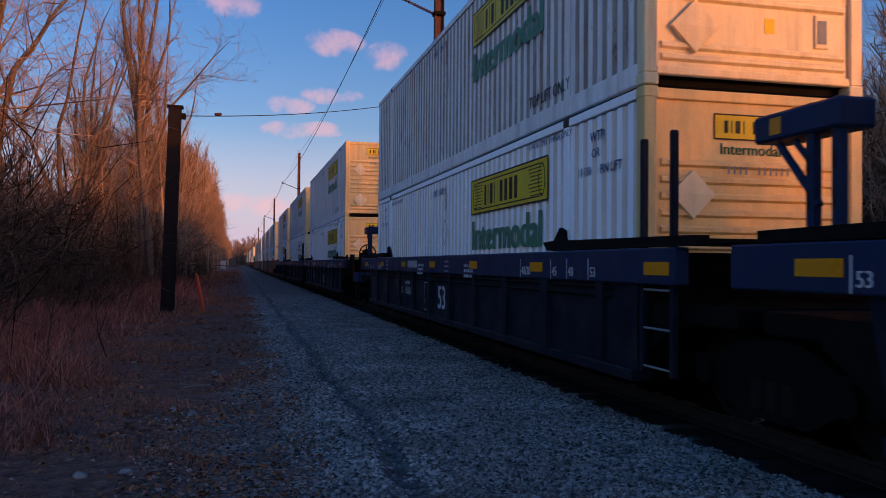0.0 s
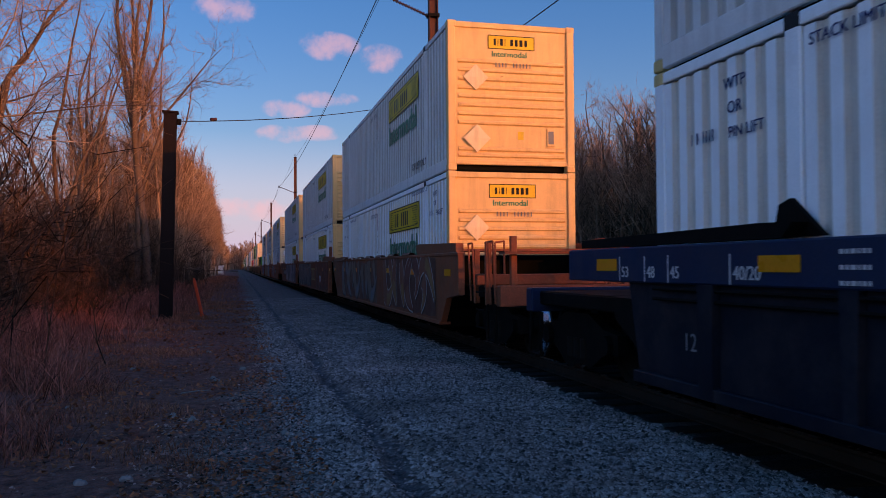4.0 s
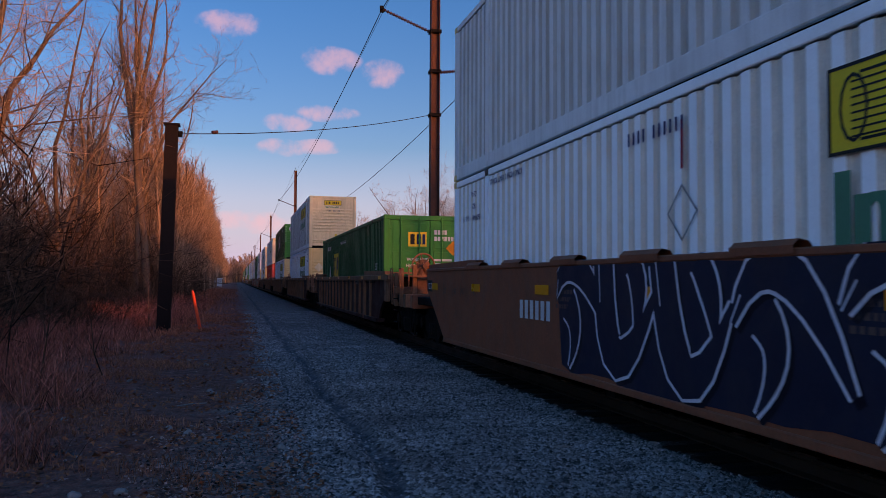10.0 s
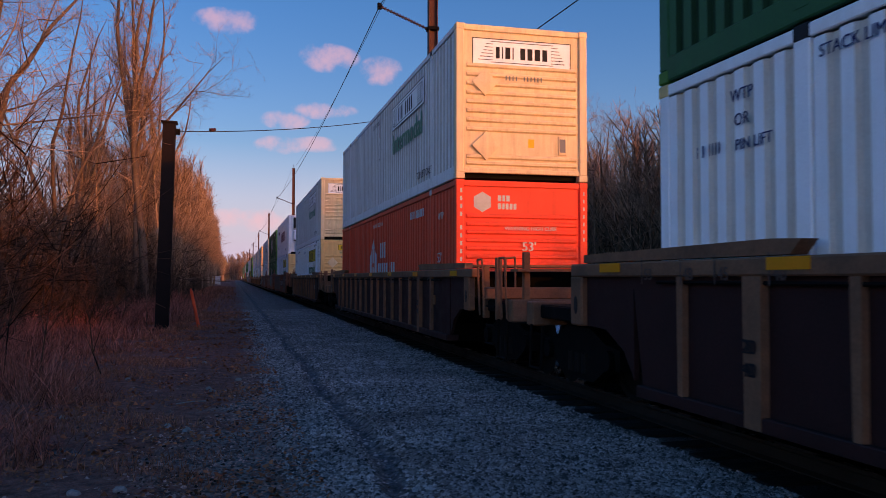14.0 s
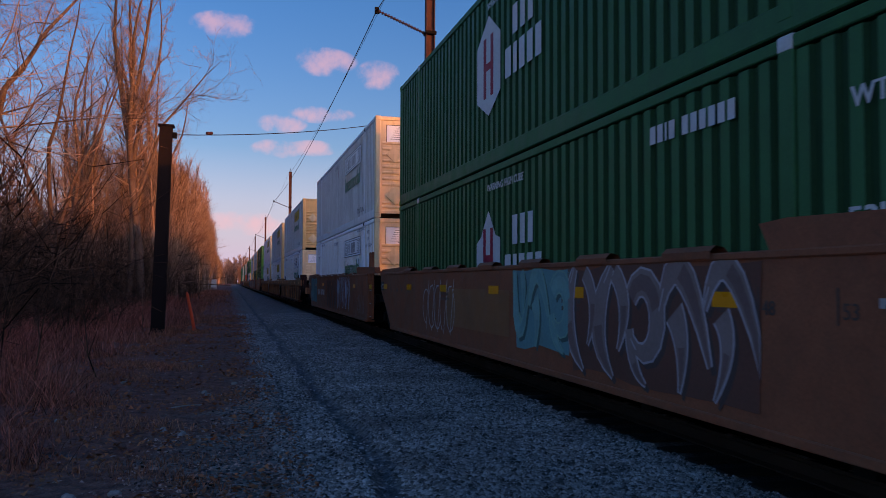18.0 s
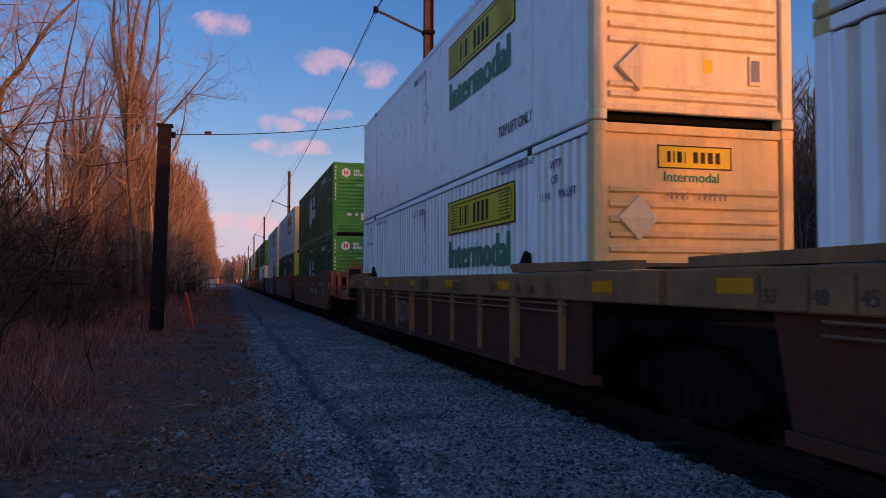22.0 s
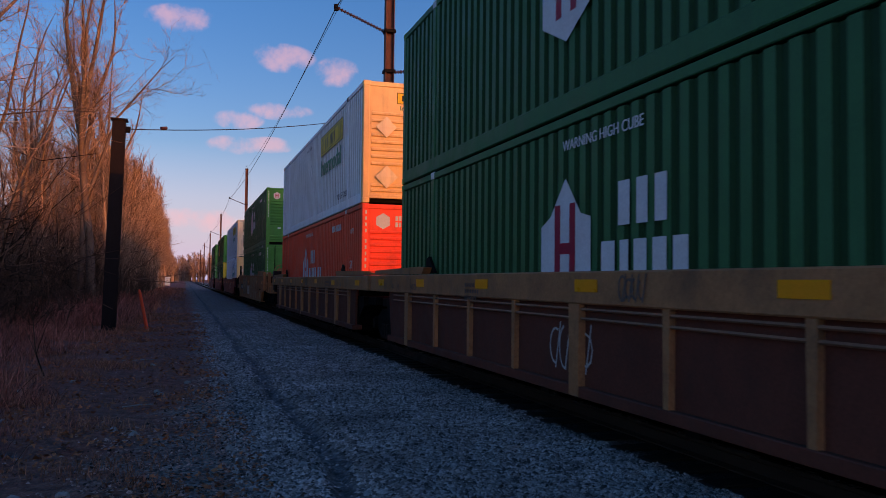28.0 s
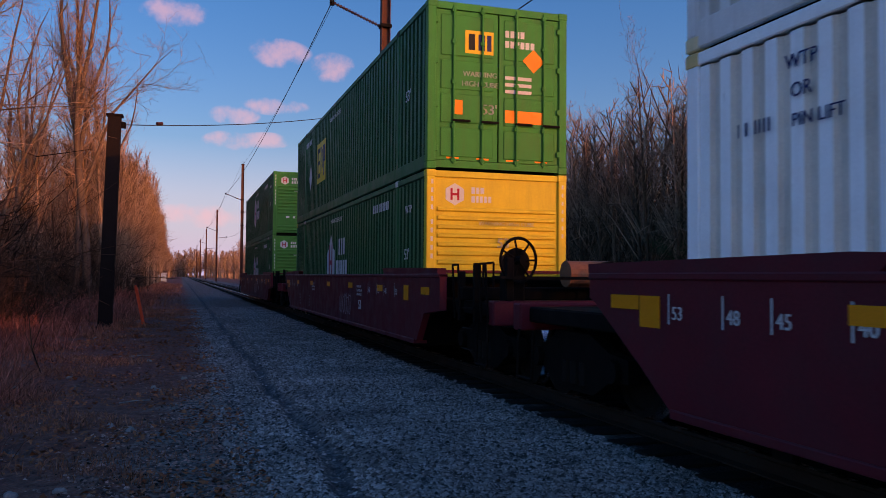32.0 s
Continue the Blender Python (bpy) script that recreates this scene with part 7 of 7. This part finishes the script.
def far_woods():
    r = np.random.default_rng(3)
    left = [(-5.5 - abs(r.normal(0, 9)), y, r.uniform(11, 17)) for y in np.linspace(200, 620, 190)]
    right = [(20 + abs(r.normal(0, 12)), y, r.uniform(9, 14)) for y in np.linspace(170, 620, 190)]
    end = [(x, 560 + r.uniform(-20, 90), r.uniform(13, 20)) for x in np.linspace(-60, 130, 300)]
    deep_l = [(-22 - r.random() * 16, y, r.uniform(9, 14)) for y in np.linspace(16, 200, 130)]
    deep_r = [(42 + r.random() * 20, y, r.uniform(10, 15)) for y in np.linspace(35, 200, 120)]
    edge = [(-4.1 - 7 * r.random() ** 1.6, 50 + 170 * (k / 240) ** 1.15, r.uniform(8.6, 10.4) + min(5.0, 0.085 * 170 * (k / 240) ** 1.15)) for k in range(240)]
    inner = [(-6.8 - r.random() * 9, y, r.uniform(4, 8)) for y in np.linspace(26, 58, 46)]
    far_wood("woods_edge", edge, "dense upright bare trees that wall the path in", 16, 0.62, 0.30, 48)
    far_wood("young_woods", inner, "slender bare young trees behind the grass", 17, 0.45, 0.45, 20, BARK)
    beyond = [(20.5 + r.random() * 10, y, r.uniform(8.5, 11.5)) for y in np.linspace(-2, 62, 210)]
    far_wood("near_woods", beyond, "dense bare trees at the edge of the woods beyond the track", 19, 0.80, 0.48, 30)
    far_wood("far_woods", left + right, "distant bare woods along the track", 6, 2.0)
    far_wood("horizon_woods", end, "hazy bare woods where the track ends from view", 8, 3.2, 0.6, 44)
    far_wood("deep_woods", deep_l + deep_r, "dense bare woods behind the first trees", 7)


far_woods()


def brush_mesh(seed, n, h, spread):
    rng = np.random.default_rng(seed)
    segs = []
    for _ in range(n):
        a = rng.random() * 6.28
        p = np.array([rng.normal(0, spread * 0.5), rng.normal(0, spread * 0.5), 0.0])
        d = np.array([math.cos(a) * 0.5, math.sin(a) * 0.5, 1.0])
        ln = h * rng.uniform(0.5, 1.0)
        for j in range(4):
            d2 = d + rng.normal(0, 0.22, 3) - np.array([0, 0, 0.12 * j])
            q = p + d2 / np.linalg.norm(d2) * ln / 4
            segs.append((p, q, 0.011 * (1 - j * 0.2), 0.011 * (0.8 - j * 0.2), False))
            for _ in range(2):
                e = d2 + rng.normal(0, 0.7, 3)
                segs.append((q, q + e / np.linalg.norm(e) * ln * 0.22, 0.006, 0.003, True))
            p, d = q, d2
    return segment_mesh("stems", [s for s in segs if not s[4]], 3, BRUSH), segment_mesh("twigs", [s for s in segs if s[4]], 3, BRUSH)


def plant_brush():
    rng = random.Random(4)
    kinds = [brush_mesh(70 + k, 55, h, s) for k, (h, s) in enumerate(((2.6, 1.2), (1.7, 1.0), (3.6, 1.4), (1.2, 0.9)))]
    for i in range(125):
        side = i % 5 != 0
        y = 13 + 110 * rng.random() ** 1.5
        if side:
            x = -5.0 - rng.random() * 9 if i % 3 else -4.2 - rng.random() * 2.0
            k = rng.choice([0, 1, 2, 2])
        else:
            x, k = 17 + rng.random() * 10, rng.choice([0, 1, 2])
        b = tagged(new("shrub"), "leafless tangled brown shrub in the undergrowth", "shrub")
        b.location, b.rotation_euler[2] = (x, y, float(ground_height(np.array([x]), np.array([y]))[0]) - 0.03), rng.uniform(0, 6.28)
        s = rng.uniform(0.7, 1.25)
        b.scale = (s, s, s)
        part("branchwork", kinds[k][0], None, b)
        part("twigwork", kinds[k][1], None, b)


plant_brush()



def evergreen(x, y, h, seed):
    """A broad-leaved evergreen: a stem with many small leaves in uneven clumps."""
    rng = np.random.default_rng(seed)
    p = tagged(new("evergreen_shrub"), "dark green leafy evergreen shrub in the bare woods", "shrub")
    p.location = (x, y, -0.3)
    part("stem", tube((0, 0, -0.2), (0.1, 0, h * 0.8), 0.06, 0.015, n=7), BARK, p)
    cs = np.stack([rng.normal(0, h * 0.20, 46), rng.normal(0, h * 0.20, 46), h * (0.2 + 0.8 * rng.random(46))], 1)
    c = np.repeat(cs, 90, 0) + rng.normal(0, h * 0.075, (46 * 90, 3))
    u, w = rng.normal(0, 1, (2, len(c), 3))
    u *= 0.055 / np.linalg.norm(u, axis=1, keepdims=True)
    w *= 0.03 / np.linalg.norm(w, axis=1, keepdims=True)
    v = np.stack([c - u, c + w, c + u, c - w], 1).reshape(-1, 3)
    part("foliage", raw_mesh("foliage", v, np.arange(len(v)).reshape(-1, 4), EVERGREEN), None, p, "dense small dark leaves")


for q in ((23.5, 27.0, 5.2), (21.5, 31.0, 3.6), (25.0, 34.0, 4.2), (20.5, 24.0, 3.0)):
    evergreen(*q, int(q[1]))


def thicket(name, n, x0, x1, y0, y1, h0, h1, seed, label):
    """A dense leafless understorey, in one mesh: arching stems with side twigs."""
    rng = np.random.default_rng(seed)
    segs = []
    for _ in range(n):
        p = np.array([rng.uniform(x0, x1), y0 + (y1 - y0) * rng.random(), -0.2])
        h = rng.uniform(h0, h1)
        d = np.array([rng.normal(0, 0.3), rng.normal(0, 0.3), 1.0])
        r = 0.014 + 0.006 * h
        for j in range(3):
            d2 = d + rng.normal(0, 0.22, 3)
            q = p + d2 / np.linalg.norm(d2) * h / 3
            segs.append((p, q, r * (1 - j * 0.28), r * (0.72 - j * 0.28), False))
            for _ in range(4):
                e = d2 + rng.normal(0, 0.8, 3)
                f = rng.random()
                p2 = p + (q - p) * f
                segs.append((p2, p2 + e / np.linalg.norm(e) * h * 0.26, r * 0.45, r * 0.2, False))
            p, d = q, d2
    return tagged(new(name, segment_mesh(name, segs, 3, BRUSH)), label, "undergrowth", kind="stuff")


thicket("thicket", 3400, 16.5, 26, 12, 130, 1.4, 3.4, 31, "dense leafless thicket along the far side of the track")
# next two stand out of view, added to hold low sun off ground and cars
thicket("hedge_thicket", 900, 17, 22.5, -8, 14, 3.4, 4.9, 34, "unseen leafless thicket added beside the track for shade")
thicket("edge_thicket", 4400, 17, 23, -95, -13, 5.4, 6.8, 35, "unseen dense leafless thicket added behind the track for shade")
thicket("forest_thicket", 4200, 25, 44, 18, 130, 4.5, 9.0, 33, "tall leafless thicket within the woods beyond the track")
thicket("undergrowth", 5600, -22, -6.2, 16, 110, 1.4, 5.8, 32, "dense leafless undergrowth beneath the trees")


def blades(name, n, x0, x1, y0, y1, h0, h1, width, mat, label, cat, seed, power=1.6, shift=0.0, bare=-1.1):
    rng = np.random.default_rng(seed)
    y = y0 + (y1 - y0) * rng.random(n) ** power
    x = x0 + (x1 - x0) * rng.random(n)
    edge = shift - 1.75 - 0.75 * np.clip((y - 12) / 4, 0, 1) * (y < 30) + 0.35 * np.sin(y * 1.7) + 0.25 * np.sin(y * 4.1)
    clump = np.sin(x * 2.3 + 1.7 * np.sin(y * 1.1)) + np.sin(y * 2.9 + x)
    keep = (x < edge) & (clump > bare + 1.2 * rng.random(n) * (x > -3.2))
    x, y = x[keep], y[keep]
    n = len(x)
    z = ground_height(x, y)
    h = (h0 + (h1 - h0) * rng.random(n) ** 1.6) * (0.75 + 0.35 * np.sin(x * 1.9 + y * 0.8) * np.sin(y * 1.4 + 1.0)) * np.clip((edge[keep] - x) * 0.6 + 0.35, 0.3, 1.0)
    a = rng.random(n) * 6.28
    lean = rng.normal(0, 0.65, (n, 2)) * h[:, None]
    w = width * (1 + y / 14)
    c, s = np.cos(a) * w, np.sin(a) * w
    p0 = np.stack([x - c, y - s, z - 0.02], 1)
    p1 = np.stack([x + c, y + s, z - 0.02], 1)
    m0 = np.stack([x - c * 0.7 + lean[:, 0] * 0.4, y - s * 0.7 + lean[:, 1] * 0.4, z + h * 0.6], 1)
    m1 = np.stack([x + c * 0.7 + lean[:, 0] * 0.4, y + s * 0.7 + lean[:, 1] * 0.4, z + h * 0.6], 1)
    t0 = np.stack([x + lean[:, 0] - c * 0.15, y + lean[:, 1], z + h], 1)
    t1 = np.stack([x + lean[:, 0] + c * 0.15, y + lean[:, 1], z + h], 1)
    v = np.stack([p0, p1, m1, m0, t1, t0], 1).reshape(-1, 3)
    f = np.array([(0, 1, 2, 3), (3, 2, 4, 5)])
    faces = (f[None] + 6 * np.arange(n)[:, None, None]).reshape(-1, 4)
    return tagged(new(name, raw_mesh(name, v, faces, mat)), label, cat, kind="stuff")


blades("dry_grass", 70000, -9.0, -1.3, 5.0, 60, 0.25, 0.95, 0.0032, GRASSM, "tall dry reddish-brown grass and weeds beside the path", "grass", 21)

blades("low_weeds", 60000, -3.6, 0.5, 4.5, 40, 0.03, 0.16, 0.003, WEEDM, "flattened dead reddish weeds on the dirt", "weeds", 22, 1.8, 1.9, -0.3)
blades("verge_weeds", 16000, -5.0, 0.3, 24, 150, 0.08, 0.35, 0.005, WEEDM, "dead reddish weeds along the verge", "weeds", 23, 1.5, 1.7, -0.6)


def leaf_litter(n, seed):
    rng = np.random.default_rng(seed)
    y = 4 + 36 * rng.random(n) ** 1.7
    x = -5.5 + 6.2 * rng.random(n) ** 0.8
    keep = np.sin(x * 3.1 + np.sin(y * 1.3) * 2) + np.sin(y * 2.3 - x) > -0.9 + 1.4 * rng.random(n)
    x, y = x[keep], y[keep]
    n = len(x)
    z = ground_height(x, y) + 0.012
    s = 0.021 * (0.5 + rng.random(n)) * (1 + y / 40)
    a = rng.random(n) * 6.28
    tilt = rng.normal(0, 0.35, (n, 4)) * s[:, None] + s[:, None] * 0.25
    c, d = np.cos(a) * s, np.sin(a) * s
    v = np.stack([np.stack([x - c, y - d, z + tilt[:, 0]], 1), np.stack([x + d * 0.6, y - c * 0.6, z + tilt[:, 1]], 1), np.stack([x + c, y + d, z + tilt[:, 2]], 1),
                  np.stack([x - d * 0.6, y + c * 0.6, z + tilt[:, 3]], 1)], 1).reshape(-1, 3)
    return tagged(new("leaf_litter", raw_mesh("leaf_litter", v, np.arange(4 * n).reshape(-1, 4), LEAFM)), "fallen brown leaves scattered on the dirt", "leaves", kind="stuff")


leaf_litter(24000, 8)


def fallen_sticks():
    rng = random.Random(12)
    for x, y, ln in ((-1.1, 17.0, 0.7), (-0.7, 11.0, 0.4), (0.75, 5.3, 0.2), (2.9, 7.3, 0.2)):
        a = rng.uniform(-0.5, 0.5)
        z = float(ground_height(np.array([x]), np.array([y]))[0])
        bm = pipe([(0, 0, 0.012), (math.cos(a) * ln * 0.5, math.sin(a) * ln * 0.5, 0.03), (math.cos(a + 0.2) * ln, math.sin(a + 0.2) * ln, 0.015)], 0.008)
        o = tagged(new("stick", finish(bm, "stick", STICKM)), "pale dry stick lying on the ground", "stick")
        o.location = (x, y, z)
    for k in range(14):
        x, y = rng.uniform(-2.2, 0.6), rng.uniform(6, 24)
        z = float(ground_height(np.array([x]), np.array([y]))[0])
        bm = box(-0.05, 0.05, -0.035, 0.035, -0.02, 0.035, bevel=0.02)
        o = tagged(new("stone", finish(bm, "stone", STICKM)), "pale stone on the leaf-strewn dirt", "stone")
        o.location, o.rotation_euler = (x, y, z), (rng.uniform(-0.3, 0.3), rng.uniform(-0.3, 0.3), rng.uniform(0, 6.28))


fallen_sticks()


def distance(t):
    """Metres that the train has run after t seconds."""
    return 19.9994 * t - 0.016098 * t * t + 0.0000384 * t ** 3


def motions():
    for thing, s, z in MOVERS:
        walk(thing, [(t, pose(TRACK_X, s - distance(t), z)) for t in (0, 4, 8, 12, 16, 20, 24, 28, 32)])
    place = {car: s for (car, s, z) in MOVERS}
    for wheel, y, zc in ROLLING:
        s = place[wheel.parent] + y
        steps = [k for k in range(0, 961) if -14 < s - distance(k / FPS) < 45]
        rows = [(0, 0.0), (32, 0.0)]
        if steps:
            turn = lambda k: math.degrees(distance(k / FPS) / WHEEL_R)
            first, last = steps[0], steps[-1]
            rows = ([(0, turn(first))] if first else []) + [(k / FPS, turn(k)) for k in steps] + ([(32, turn(last))] if last < 960 else [])
        walk(wheel, [(t, pose(0, y, zc, a % 360.0)) for t, a in rows])


motions()
